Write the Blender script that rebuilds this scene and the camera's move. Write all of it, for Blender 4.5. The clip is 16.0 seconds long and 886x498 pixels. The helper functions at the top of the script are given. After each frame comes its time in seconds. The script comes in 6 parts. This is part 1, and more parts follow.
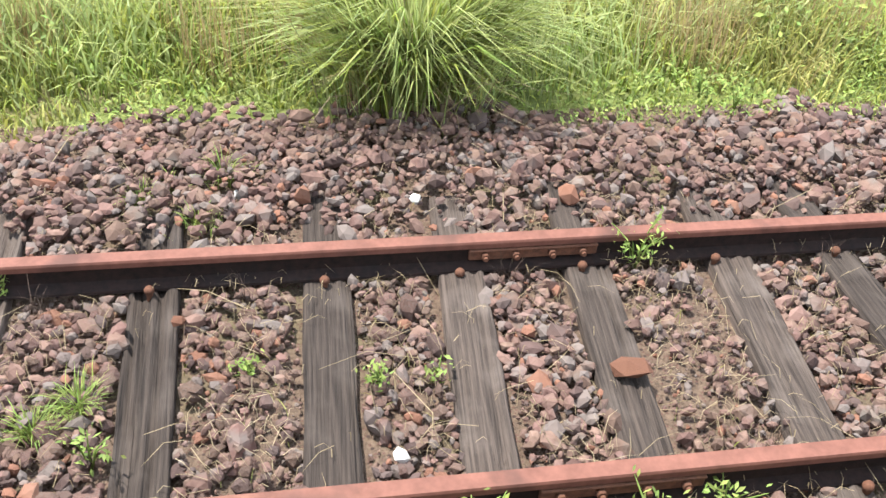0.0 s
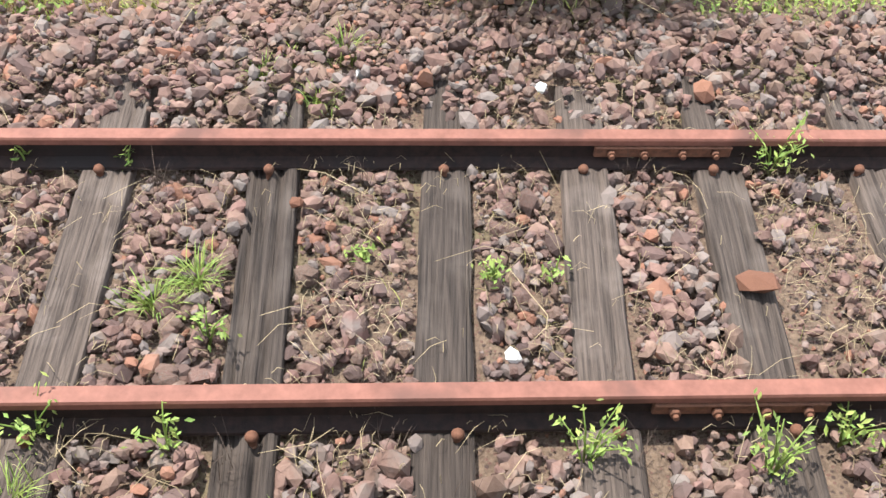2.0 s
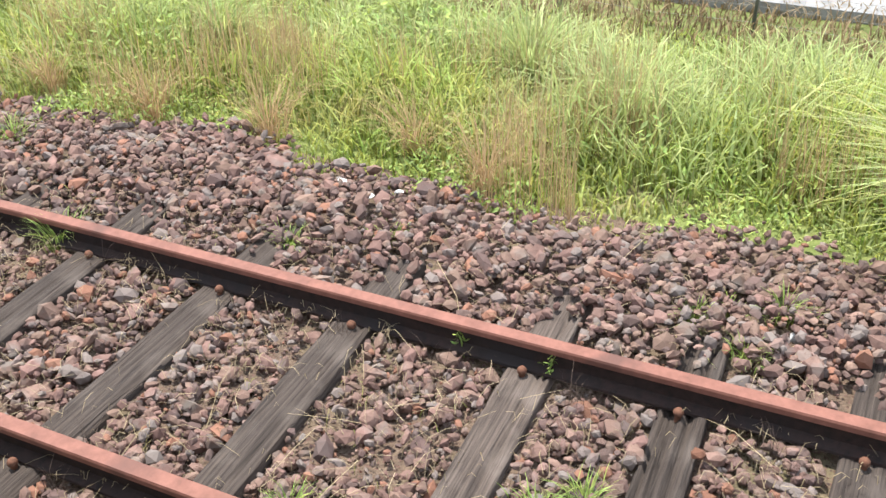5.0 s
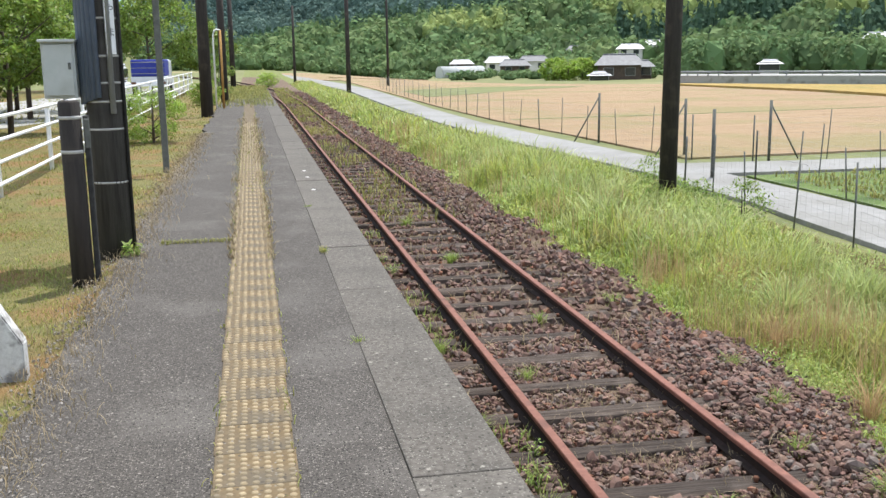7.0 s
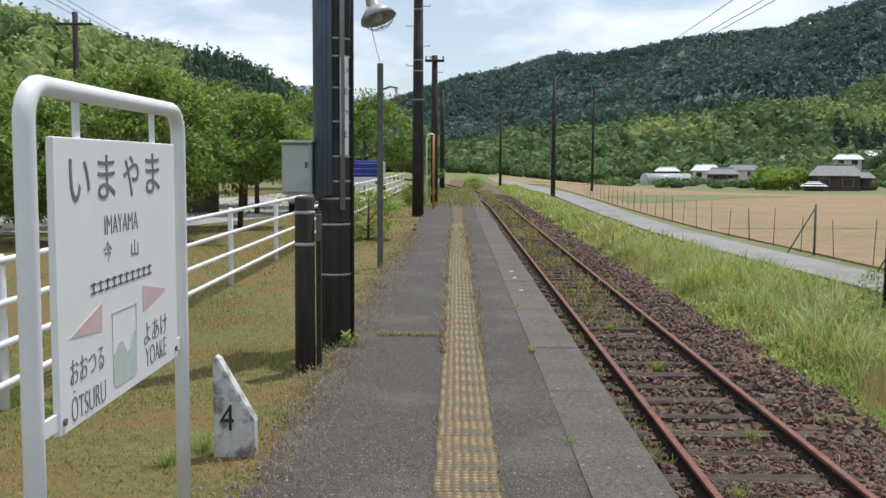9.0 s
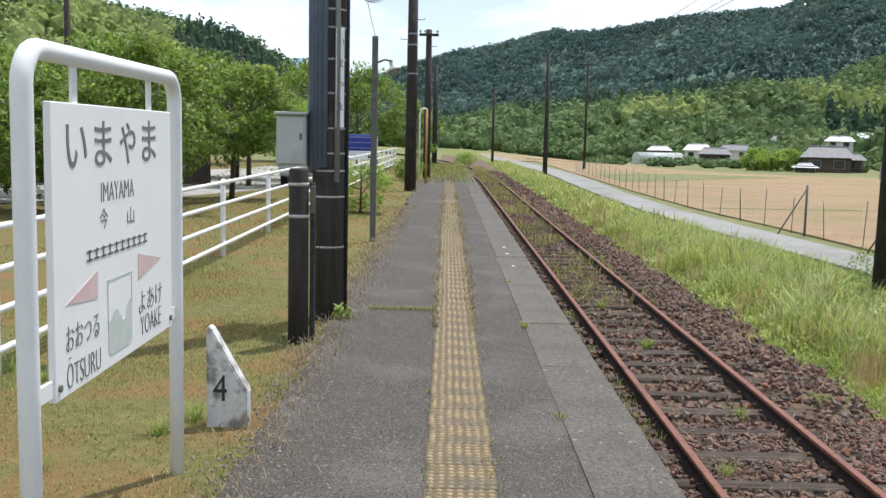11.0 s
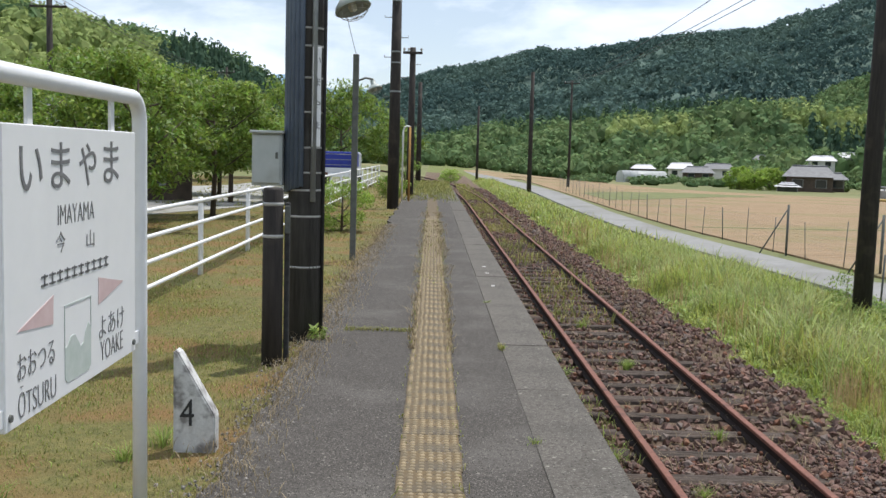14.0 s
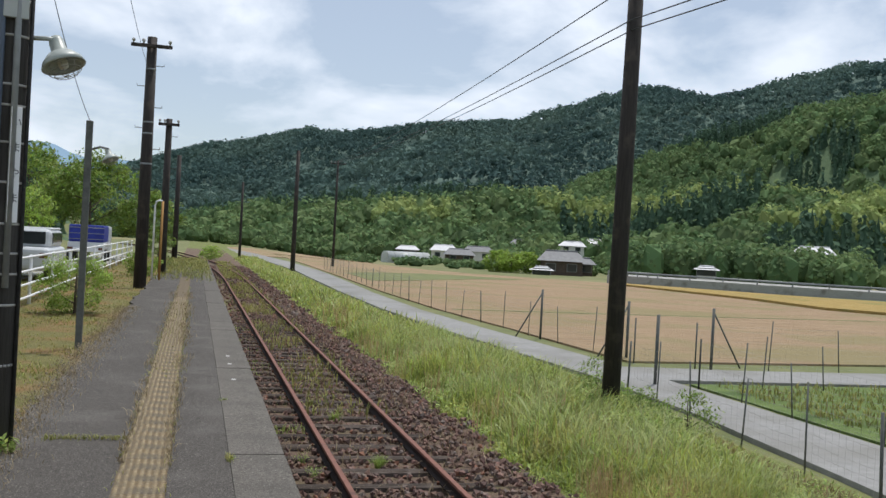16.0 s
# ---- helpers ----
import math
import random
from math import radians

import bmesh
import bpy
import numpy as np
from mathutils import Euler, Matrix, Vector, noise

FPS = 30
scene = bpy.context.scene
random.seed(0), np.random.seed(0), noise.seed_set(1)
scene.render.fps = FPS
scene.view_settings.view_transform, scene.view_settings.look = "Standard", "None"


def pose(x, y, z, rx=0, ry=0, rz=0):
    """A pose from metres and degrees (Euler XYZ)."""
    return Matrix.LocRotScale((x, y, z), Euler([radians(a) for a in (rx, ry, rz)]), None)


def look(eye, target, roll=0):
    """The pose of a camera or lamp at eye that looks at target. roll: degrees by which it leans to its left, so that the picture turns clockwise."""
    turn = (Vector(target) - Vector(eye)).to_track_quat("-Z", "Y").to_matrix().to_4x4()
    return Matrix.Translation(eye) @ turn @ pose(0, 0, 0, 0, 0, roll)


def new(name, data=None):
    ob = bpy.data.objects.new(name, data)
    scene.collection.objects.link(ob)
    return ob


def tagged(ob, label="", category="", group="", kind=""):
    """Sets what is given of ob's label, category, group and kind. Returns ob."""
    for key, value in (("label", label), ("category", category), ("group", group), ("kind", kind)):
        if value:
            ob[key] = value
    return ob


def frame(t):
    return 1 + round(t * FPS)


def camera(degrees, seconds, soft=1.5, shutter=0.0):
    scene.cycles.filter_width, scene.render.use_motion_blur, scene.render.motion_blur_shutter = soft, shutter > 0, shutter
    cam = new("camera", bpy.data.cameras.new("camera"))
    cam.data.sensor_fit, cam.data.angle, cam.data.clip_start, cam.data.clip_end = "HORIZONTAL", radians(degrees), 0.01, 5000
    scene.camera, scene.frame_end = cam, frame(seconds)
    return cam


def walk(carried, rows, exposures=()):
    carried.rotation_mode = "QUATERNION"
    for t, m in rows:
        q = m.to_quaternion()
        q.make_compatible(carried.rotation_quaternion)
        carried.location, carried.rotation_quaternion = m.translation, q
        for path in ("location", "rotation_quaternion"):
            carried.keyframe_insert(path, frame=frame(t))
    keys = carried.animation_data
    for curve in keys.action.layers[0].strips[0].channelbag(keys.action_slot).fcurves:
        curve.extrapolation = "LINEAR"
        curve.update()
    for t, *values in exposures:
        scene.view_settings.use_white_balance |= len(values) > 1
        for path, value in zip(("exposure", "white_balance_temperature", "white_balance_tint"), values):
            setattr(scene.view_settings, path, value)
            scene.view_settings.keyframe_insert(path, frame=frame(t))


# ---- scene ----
cam = camera(48.3, 16.0)
PATH = [
    (0, (-0.015, 1.064, 1.266), (1.549, 0.746, 0.061), 3.9),
    (0.5, (0.062, 1.104, 1.256), (1.568, 0.908, -0.046), 3.0),
    (1, (0.09, 1.099, 1.254), (1.527, 0.973, -0.132), 4.3),
    (1.5, (0.096, 1.09, 1.254), (1.486, 1.021, -0.183), 1.1),
    (2, (0.105, 1.094, 1.258), (1.523, 0.999, -0.15), 2.5),
    (2.5, (0.102, 1.099, 1.253), (1.519, 1.004, -0.155), 3.0),
    (3, (0.103, 1.108, 1.257), (1.52, 1.03, -0.152), 2.8),
    (3.2, (0.105, 1.112, 1.26), (1.522, 1.045, -0.151), 2.7),
    (5.5, (0.12, 1.129, 1.433), (1.503, 2.237, 0.506), -2.2),
    (6, (0.133, 1.133, 1.451), (1.22, 2.633, 0.696), -1.9),
    (6.4, (0.125, 1.138, 1.467), (0.806, 2.916, 0.856), -2.2),
    (6.5, (0.108, 1.136, 1.469), (0.717, 2.95, 0.888), -1.9),
    (7, (-0.064, 1.109, 1.489), (0.304, 3.038, 1.107), -0.8),
    (7.2, (-0.115, 1.098, 1.492), (0.111, 3.056, 1.149), -0.7),
    (7.5, (-0.161, 1.084, 1.496), (-0.116, 3.064, 1.215), -0.4),
    (8, (-0.167, 1.055, 1.498), (-0.226, 3.043, 1.286), -0.3),
    (8.5, (-0.174, 1.055, 1.492), (-0.229, 3.044, 1.287), -0.1),
    (9, (-0.177, 1.043, 1.484), (-0.201, 3.035, 1.31), 0.3),
    (9.5, (-0.191, 1.039, 1.476), (-0.165, 3.03, 1.288), 0.7),
    (10, (-0.197, 1.041, 1.475), (-0.19, 3.029, 1.256), 0.9),
    (12.3, (-0.206, 1.062, 1.47), (-0.204, 3.049, 1.244), 1.6),
    (12.5, (-0.206, 1.063, 1.47), (-0.193, 3.05, 1.243), 1.5),
    (13, (-0.205, 1.069, 1.468), (-0.188, 3.056, 1.243), 1.5),
    (13.5, (-0.201, 1.084, 1.47), (-0.183, 3.072, 1.252), 1.5),
    (14, (-0.141, 1.123, 1.496), (-0.115, 3.114, 1.308), 1.6),
    (14.5, (0.038, 1.205, 1.53), (0.115, 3.201, 1.446), 1.5),
    (15, (0.136, 1.356, 1.536), (0.357, 3.342, 1.454), 2.3),
    (15.5, (0.12, 1.606, 1.553), (0.507, 3.568, 1.538), 3.0),
    (16, (0.137, 1.873, 1.553), (0.623, 3.813, 1.543), 3.1),
]
walk(cam, [(t, look(eye, target, roll)) for t, eye, target, roll in PATH], exposures=((0.0, 1.1), (3.2, 1.15), (5.5, 0.91), (6.0, 0.66), (6.5, 0.51), (7.5, 0.4), (8.2, 0.05), (9.0, -0.21), (10.0, 0.01), (12.5, 0.19), (13.5, 0.12), (14.5, -0.29), (16.0, -0.39)))

# ---- world, sun ----
SUN_AZ = radians(38)      # from +Y towards +X
SUN_EL = radians(69)
world = bpy.data.worlds.new("world")
scene.world = world
world.use_nodes = True
wn = world.node_tree.nodes
wl = world.node_tree.links
wn.clear()
w_out = wn.new("ShaderNodeOutputWorld")
w_bg = wn.new("ShaderNodeBackground")
w_sky = wn.new("ShaderNodeTexSky")
w_sky.sky_type = "NISHITA"
w_sky.sun_disc = False
w_sky.sun_elevation = SUN_EL
w_sky.sun_rotation = SUN_AZ
w_sky.air_density = 1.0
w_sky.dust_density = 0.3
w_sky.ozone_density = 2.0
w_co = wn.new("ShaderNodeTexCoord")
w_map = wn.new("ShaderNodeMapping")
w_map.inputs["Scale"].default_value = (1.0, 1.0, 2.1)
w_map.inputs["Location"].default_value = (0.35, 0.1, 0.0)
w_no = wn.new("ShaderNodeTexNoise")
w_no.inputs["Scale"].default_value = 4.6
w_no.inputs["Detail"].default_value = 9.0
w_no.inputs["Roughness"].default_value = 0.55
w_no.inputs["Distortion"].default_value = 0.3
w_rp = wn.new("ShaderNodeValToRGB")
w_rp.color_ramp.elements[0].position = 0.43
w_rp.color_ramp.elements[0].color = (0.36, 0.36, 0.36, 1)
w_rp.color_ramp.elements[1].position = 0.63
w_rp.color_ramp.elements[1].color = (1, 1, 1, 1)
w_mx = wn.new("ShaderNodeMixRGB")
w_mx.inputs["Color2"].default_value = (10.4, 11.3, 12.7, 1)
wl.new(w_co.outputs["Generated"], w_map.inputs["Vector"])
wl.new(w_map.outputs["Vector"], w_no.inputs["Vector"])
wl.new(w_no.outputs["Fac"], w_rp.inputs["Fac"])
wl.new(w_rp.outputs["Color"], w_mx.inputs["Fac"])
wl.new(w_sky.outputs["Color"], w_mx.inputs["Color1"])
wl.new(w_mx.outputs["Color"], w_bg.inputs["Color"])
w_bg.inputs["Strength"].default_value = 0.112
wl.new(w_bg.outputs["Background"], w_out.inputs["Surface"])
sun = new("sun", bpy.data.lights.new("sun", "SUN"))
sun.data.energy = 4.3
sun.data.angle = radians(0.6)
sun.data.color = (1.0, 0.96, 0.9)
SUN_DIR = Vector((math.sin(SUN_AZ) * math.cos(SUN_EL), math.cos(SUN_AZ) * math.cos(SUN_EL), math.sin(SUN_EL)))
sun.matrix_world = look(SUN_DIR * 50, (0, 0, 0))


# ---- materials ----
def mat(name, c1, c2, scale=4.0, rough=0.8, bump=0.2, bscale=40.0, metal=0.0, c3=None, s3=0.7, t3=(0.55, 0.7),
        rand=0.0, obrand=0.0, stretch=(1, 1, 1), trans=0.0, spec=0.3, bdist=0.01, hue=0.0, hue_low=1.0, alt=(), specks=()):
    """Two-tone noise colour with a broad third tone, fine relief, and a random value for each island or object."""
    m = bpy.data.materials.new(name)
    m.use_nodes = True
    n, l = m.node_tree.nodes, m.node_tree.links
    b = n["Principled BSDF"]
    co = n.new("ShaderNodeTexCoord")
    mp = n.new("ShaderNodeMapping")
    mp.inputs["Scale"].default_value = stretch
    l.new(co.outputs["Object"], mp.inputs["Vector"])
    a = n.new("ShaderNodeTexNoise")
    a.inputs["Scale"].default_value, a.inputs["Detail"].default_value, a.inputs["Roughness"].default_value = scale, 6, 0.65
    l.new(mp.outputs["Vector"], a.inputs["Vector"])
    r = n.new("ShaderNodeValToRGB")
    r.color_ramp.elements[0].position, r.color_ramp.elements[1].position = 0.3, 0.7
    r.color_ramp.elements[0].color, r.color_ramp.elements[1].color = (*c1, 1), (*c2, 1)
    l.new(a.outputs["Fac"], r.inputs["Fac"])
    col = r.outputs["Color"]
    if c3:
        s = n.new("ShaderNodeTexNoise")
        s.inputs["Scale"].default_value, s.inputs["Detail"].default_value = s3, 5
        l.new(co.outputs["Object"], s.inputs["Vector"])
        k = n.new("ShaderNodeMapRange")
        k.inputs["From Min"].default_value, k.inputs["From Max"].default_value = t3
        l.new(s.outputs["Fac"], k.inputs["Value"])
        x = n.new("ShaderNodeMixRGB")
        x.inputs["Color2"].default_value = (*c3, 1)
        l.new(k.outputs["Result"], x.inputs["Fac"])
        l.new(col, x.inputs["Color1"])
        col = x.outputs["Color"]
    if rand or obrand:
        if obrand:
            src = n.new("ShaderNodeObjectInfo").outputs["Random"]
        else:
            src = n.new("ShaderNodeNewGeometry").outputs["Random Per Island"]
        amount = rand or obrand
        k = n.new("ShaderNodeMapRange")
        k.inputs["To Min"].default_value, k.inputs["To Max"].default_value = 1 - amount, 1 + amount
        l.new(src, k.inputs["Value"])
        h = n.new("ShaderNodeHueSaturation")
        l.new(k.outputs["Result"], h.inputs["Value"])
        if hue:
            f = n.new("ShaderNodeMath")
            f.operation = "MULTIPLY"
            f.inputs[1].default_value = 7.31
            l.new(src, f.inputs[0])
            g = n.new("ShaderNodeMath")
            g.operation = "FRACT"
            l.new(f.outputs[0], g.inputs[0])
            q = n.new("ShaderNodeMapRange")
            q.inputs["To Min"].default_value, q.inputs["To Max"].default_value = 0.5 - hue * hue_low, 0.5 + hue
            l.new(g.outputs[0], q.inputs["Value"])
            l.new(q.outputs["Result"], h.inputs["Hue"])
        l.new(col, h.inputs["Color"])
        col = h.outputs["Color"]
        for q, (tint, share, times) in enumerate(alt):
            f = n.new("ShaderNodeMath")
            f.operation = "MULTIPLY"
            f.inputs[1].default_value = times
            l.new(src, f.inputs[0])
            g = n.new("ShaderNodeMath")
            g.operation = "FRACT"
            l.new(f.outputs[0], g.inputs[0])
            w = n.new("ShaderNodeMath")
            w.operation = "LESS_THAN"
            w.inputs[1].default_value = share
            l.new(g.outputs[0], w.inputs[0])
            k = n.new("ShaderNodeMath")
            k.operation = "MULTIPLY"
            k.inputs[1].default_value = 0.75
            l.new(w.outputs[0], k.inputs[0])
            x = n.new("ShaderNodeMixRGB")
            x.inputs["Color2"].default_value = (*tint, 1)
            l.new(k.outputs[0], x.inputs["Fac"])
            l.new(col, x.inputs["Color1"])
            col = x.outputs["Color"]
    for tint, size, share in specks:
        vo = n.new("ShaderNodeTexVoronoi")
        vo.inputs["Scale"].default_value = size
        l.new(co.outputs["Object"], vo.inputs["Vector"])
        ch = n.new("ShaderNodeSeparateColor")
        l.new(vo.outputs["Color"], ch.inputs["Color"])
        w = n.new("ShaderNodeMath")
        w.operation = "LESS_THAN"
        w.inputs[1].default_value = share
        l.new(ch.outputs["Red"], w.inputs[0])
        d = n.new("ShaderNodeMapRange")
        d.inputs["From Min"].default_value, d.inputs["From Max"].default_value = 0.5, 0.3
        l.new(vo.outputs["Distance"], d.inputs["Value"])
        k = n.new("ShaderNodeMath")
        k.operation = "MULTIPLY"
        l.new(w.outputs[0], k.inputs[0])
        l.new(d.outputs["Result"], k.inputs[1])
        x = n.new("ShaderNodeMixRGB")
        x.inputs["Color2"].default_value = (*tint, 1)
        l.new(k.outputs[0], x.inputs["Fac"])
        l.new(col, x.inputs["Color1"])
        col = x.outputs["Color"]
    l.new(col, b.inputs["Base Color"])
    b.inputs["Roughness"].default_value, b.inputs["Metallic"].default_value = rough, metal
    b.inputs["Specular IOR Level"].default_value = spec
    if bump:
        d = n.new("ShaderNodeTexNoise")
        d.inputs["Scale"].default_value, d.inputs["Detail"].default_value = bscale, 5
        l.new(mp.outputs["Vector"], d.inputs["Vector"])
        u = n.new("ShaderNodeBump")
        u.inputs["Strength"].default_value, u.inputs["Distance"].default_value = bump, bdist
        l.new(d.outputs["Fac"], u.inputs["Height"])
        l.new(u.outputs["Normal"], b.inputs["Normal"])
    if trans:
        t = n.new("ShaderNodeBsdfTranslucent")
        l.new(col, t.inputs["Color"])
        x = n.new("ShaderNodeMixShader")
        x.inputs["Fac"].default_value = trans
        l.new(b.outputs["BSDF"], x.inputs[1])
        l.new(t.outputs["BSDF"], x.inputs[2])
        l.new(x.outputs["Shader"], n["Material Output"].inputs["Surface"])
    return m


M = {}
M["asphalt"] = mat("asphalt", (0.027, 0.024, 0.021), (0.110, 0.099, 0.089), 90, 0.92, 1.0, 140, c3=(0.125, 0.115, 0.104), s3=1.3, t3=(0.50, 0.80), bdist=0.006, specks=(((0.20, 0.182, 0.16), 120, 0.30), ((0.23, 0.21, 0.185), 60, 0.03), ((0.018, 0.016, 0.014), 95, 0.30)))
M["coping"] = mat("coping", (0.064, 0.057, 0.049), (0.152, 0.138, 0.121), 34, 0.9, 0.9, 80, c3=(0.075, 0.069, 0.06), s3=2.6, t3=(0.45, 0.75), obrand=0.08, bdist=0.006, specks=(((0.20, 0.187, 0.168), 110, 0.20), ((0.038, 0.035, 0.03), 70, 0.16), ((0.25, 0.235, 0.205), 40, 0.015)))
M["concrete"] = mat("concrete", (0.27, 0.27, 0.255), (0.36, 0.355, 0.34), 12, 0.9, 0.3, 60, c3=(0.2, 0.19, 0.17), s3=1.0)
M["road"] = mat("road_concrete", (0.21, 0.21, 0.205), (0.285, 0.282, 0.275), 5, 0.9, 0.25, 40, c3=(0.185, 0.18, 0.165), s3=0.5, t3=(0.45, 0.7))
M["tile"] = mat("tactile_tile", (0.100, 0.071, 0.037), (0.182, 0.130, 0.068), 24, 0.88, 0.4, 90, c3=(0.105, 0.088, 0.063), s3=2.6, t3=(0.40, 0.66), obrand=0.05, bdist=0.003, specks=(((0.19, 0.175, 0.15), 70, 0.07), ((0.06, 0.05, 0.038), 50, 0.12)))
M["tile_dot"] = mat("tactile_stud", (0.24, 0.185, 0.108), (0.37, 0.30, 0.19), 30, 0.85, 0.2, 90, c3=(0.17, 0.14, 0.095), s3=5.0, t3=(0.42, 0.62))
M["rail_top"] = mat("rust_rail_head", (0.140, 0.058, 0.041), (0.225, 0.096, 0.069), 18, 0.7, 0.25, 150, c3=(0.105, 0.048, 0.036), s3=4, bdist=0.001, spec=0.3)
# rusty web, darkened nearly to black for the shade on the rail's side
M["rail_side"] = mat("rust_rail_web_shaded", (0.013, 0.009, 0.008), (0.034, 0.019, 0.015), 30, 0.85, 0.4, 120, c3=(0.02, 0.015, 0.014), s3=3, bdist=0.002)
M["rust"] = mat("rust", (0.085, 0.04, 0.026), (0.19, 0.085, 0.05), 40, 0.85, 0.5, 150, bdist=0.002)
M["sleeper"] = mat("sleeper_wood", (0.016, 0.012, 0.010), (0.108, 0.083, 0.068), 9, 0.9, 1.0, 13, c3=(0.135, 0.110, 0.094), s3=4, t3=(0.52, 0.85), obrand=0.3, stretch=(0.25, 8, 3), bdist=0.014)
M["stone"] = mat("ballast_stone", (0.122, 0.074, 0.061), (0.222, 0.142, 0.115), 14, 0.95, 0.7, 80, c3=(0.165, 0.135, 0.118), s3=9, t3=(0.52, 0.68), rand=0.26, hue=0.014, hue_low=0.7, bdist=0.004, spec=0.15, alt=(((0.25, 0.118, 0.075), 0.06, 13.7), ((0.175, 0.152, 0.138), 0.12, 29.3), ((0.095, 0.066, 0.06), 0.16, 47.1)))
M["stone_single"] = mat("ballast_stone_loose", (0.122, 0.074, 0.061), (0.222, 0.142, 0.115), 14, 0.95, 0.7, 80, c3=(0.165, 0.135, 0.118), s3=9, t3=(0.52, 0.68), obrand=0.26, hue=0.014, hue_low=0.7, bdist=0.004, spec=0.15, alt=(((0.25, 0.118, 0.075), 0.06, 13.7), ((0.175, 0.152, 0.138), 0.12, 29.3), ((0.095, 0.066, 0.06), 0.16, 47.1)))
M["soil"] = mat("ballast_soil", (0.085, 0.058, 0.042), (0.19, 0.135, 0.095), 30, 0.95, 1.0, 70, c3=(0.15, 0.125, 0.07), s3=3.0, bdist=0.02, specks=(((0.13, 0.075, 0.058), 75, 0.35), ((0.06, 0.04, 0.033), 60, 0.2)))
M["bank_soil"] = mat("bank_soil", (0.09, 0.12, 0.03), (0.19, 0.21, 0.065), 8, 0.95, 0.6, 30, c3=(0.2, 0.17, 0.08), s3=0.8, bdist=0.03)
M["lawn"] = mat("lawn_soil", (0.092, 0.100, 0.030), (0.200, 0.172, 0.062), 14, 0.95, 1.0, 80, c3=(0.200, 0.122, 0.048), s3=1.3, t3=(0.45, 0.64), bdist=0.02)
M["valley"] = mat("valley_grass", (0.105, 0.130, 0.048), (0.195, 0.195, 0.085), 0.6, 0.95, 0.3, 5, c3=(0.27, 0.23, 0.12), s3=0.03, bdist=0.05)
M["field"] = mat("stubble_field", (0.215, 0.148, 0.086), (0.40, 0.285, 0.178), 1.6, 0.95, 0.9, 10, c3=(0.25, 0.205, 0.105), s3=0.16, t3=(0.48, 0.60), stretch=(0.18, 2.8, 1), bdist=0.08)
M["wheat"] = mat("ripe_wheat", (0.27, 0.19, 0.06), (0.38, 0.27, 0.09), 1.5, 0.95, 0.8, 12, c3=(0.2, 0.19, 0.06), s3=0.3, bdist=0.1)
M["forest"] = mat("forest_floor", (0.06, 0.105, 0.055), (0.10, 0.15, 0.07), 0.3, 0.95, 0.5, 2, bdist=0.5)
# floor of the back slopes, tinted bluish to stand for haze
M["ridge_floor_haze"] = mat("ridge_floor_haze", (0.078, 0.128, 0.108), (0.105, 0.158, 0.128), 0.05, 0.95, 0.5, 0.8, bdist=0.6)
M["twig"] = mat("dead_twig", (0.045, 0.03, 0.024), (0.10, 0.07, 0.052), 8, 0.85, 0.0, rand=0.4)
M["white"] = mat("white_paint", (0.72, 0.73, 0.75), (0.80, 0.80, 0.81), 8, 0.45, 0.1, 60, c3=(0.62, 0.62, 0.62), s3=4, t3=(0.62, 0.8), spec=0.5)
M["sign_white"] = mat("sign_white", (0.78, 0.785, 0.80), (0.83, 0.83, 0.84), 5, 0.4, 0.03, 40, spec=0.5)
M["sign_ink"] = mat("sign_ink", (0.12, 0.12, 0.125), (0.22, 0.22, 0.225), 30, 0.6, 0.0)
M["sign_pink"] = mat("sign_arrow", (0.58, 0.42, 0.42), (0.66, 0.51, 0.51), 12, 0.5, 0.0)
M["sign_green"] = mat("sign_picture", (0.45, 0.52, 0.48), (0.58, 0.62, 0.60), 14, 0.5, 0.0)
M["grey_white"] = mat("flaking_white", (0.46, 0.455, 0.45), (0.66, 0.66, 0.65), 30, 0.8, 0.4, 60, c3=(0.21, 0.20, 0.195), s3=11, t3=(0.50, 0.63), bdist=0.004)
M["black"] = mat("black_paint", (0.02, 0.02, 0.022), (0.05, 0.05, 0.05), 20, 0.7, 0.1)
M["pole"] = mat("tarred_pole", (0.022, 0.019, 0.018), (0.05, 0.042, 0.038), 6, 0.75, 0.5, 25, stretch=(4, 4, 0.4), c3=(0.075, 0.06, 0.05), s3=2.5)
M["big_pole"] = mat("old_wood_pole", (0.03, 0.028, 0.026), (0.075, 0.07, 0.064), 5, 0.8, 0.5, 22, stretch=(5, 5, 0.4), c3=(0.02, 0.018, 0.017), s3=2)
M["conduit"] = mat("grey_conduit", (0.09, 0.12, 0.18), (0.13, 0.165, 0.23), 6, 0.5, 0.05, spec=0.4)
M["steel"] = mat("galvanised_steel", (0.22, 0.235, 0.24), (0.32, 0.335, 0.34), 10, 0.55, 0.1, 50, metal=0.3)
M["dark_steel"] = mat("weathered_steel", (0.09, 0.095, 0.09), (0.16, 0.165, 0.155), 15, 0.65, 0.15, 60, metal=0.3)
M["band"] = mat("pale_band", (0.35, 0.34, 0.32), (0.5, 0.49, 0.47), 20, 0.6, 0.1)
M["box"] = mat("grey_cabinet", (0.40, 0.43, 0.42), (0.48, 0.50, 0.49), 6, 0.5, 0.05, c3=(0.33, 0.34, 0.32), s3=3)
M["lamp"] = mat("enamel_shade", (0.30, 0.34, 0.32), (0.42, 0.45, 0.43), 10, 0.4, 0.05, spec=0.5)
M["lamp_in"] = mat("enamel_inside", (0.55, 0.52, 0.45), (0.62, 0.6, 0.53), 10, 0.5, 0.0)
M["yellow"] = mat("ochre_paint", (0.36, 0.19, 0.05), (0.45, 0.25, 0.08), 10, 0.6, 0.1)
M["wire"] = mat("wire", (0.035, 0.035, 0.035), (0.06, 0.06, 0.06), 10, 0.6, 0.0)
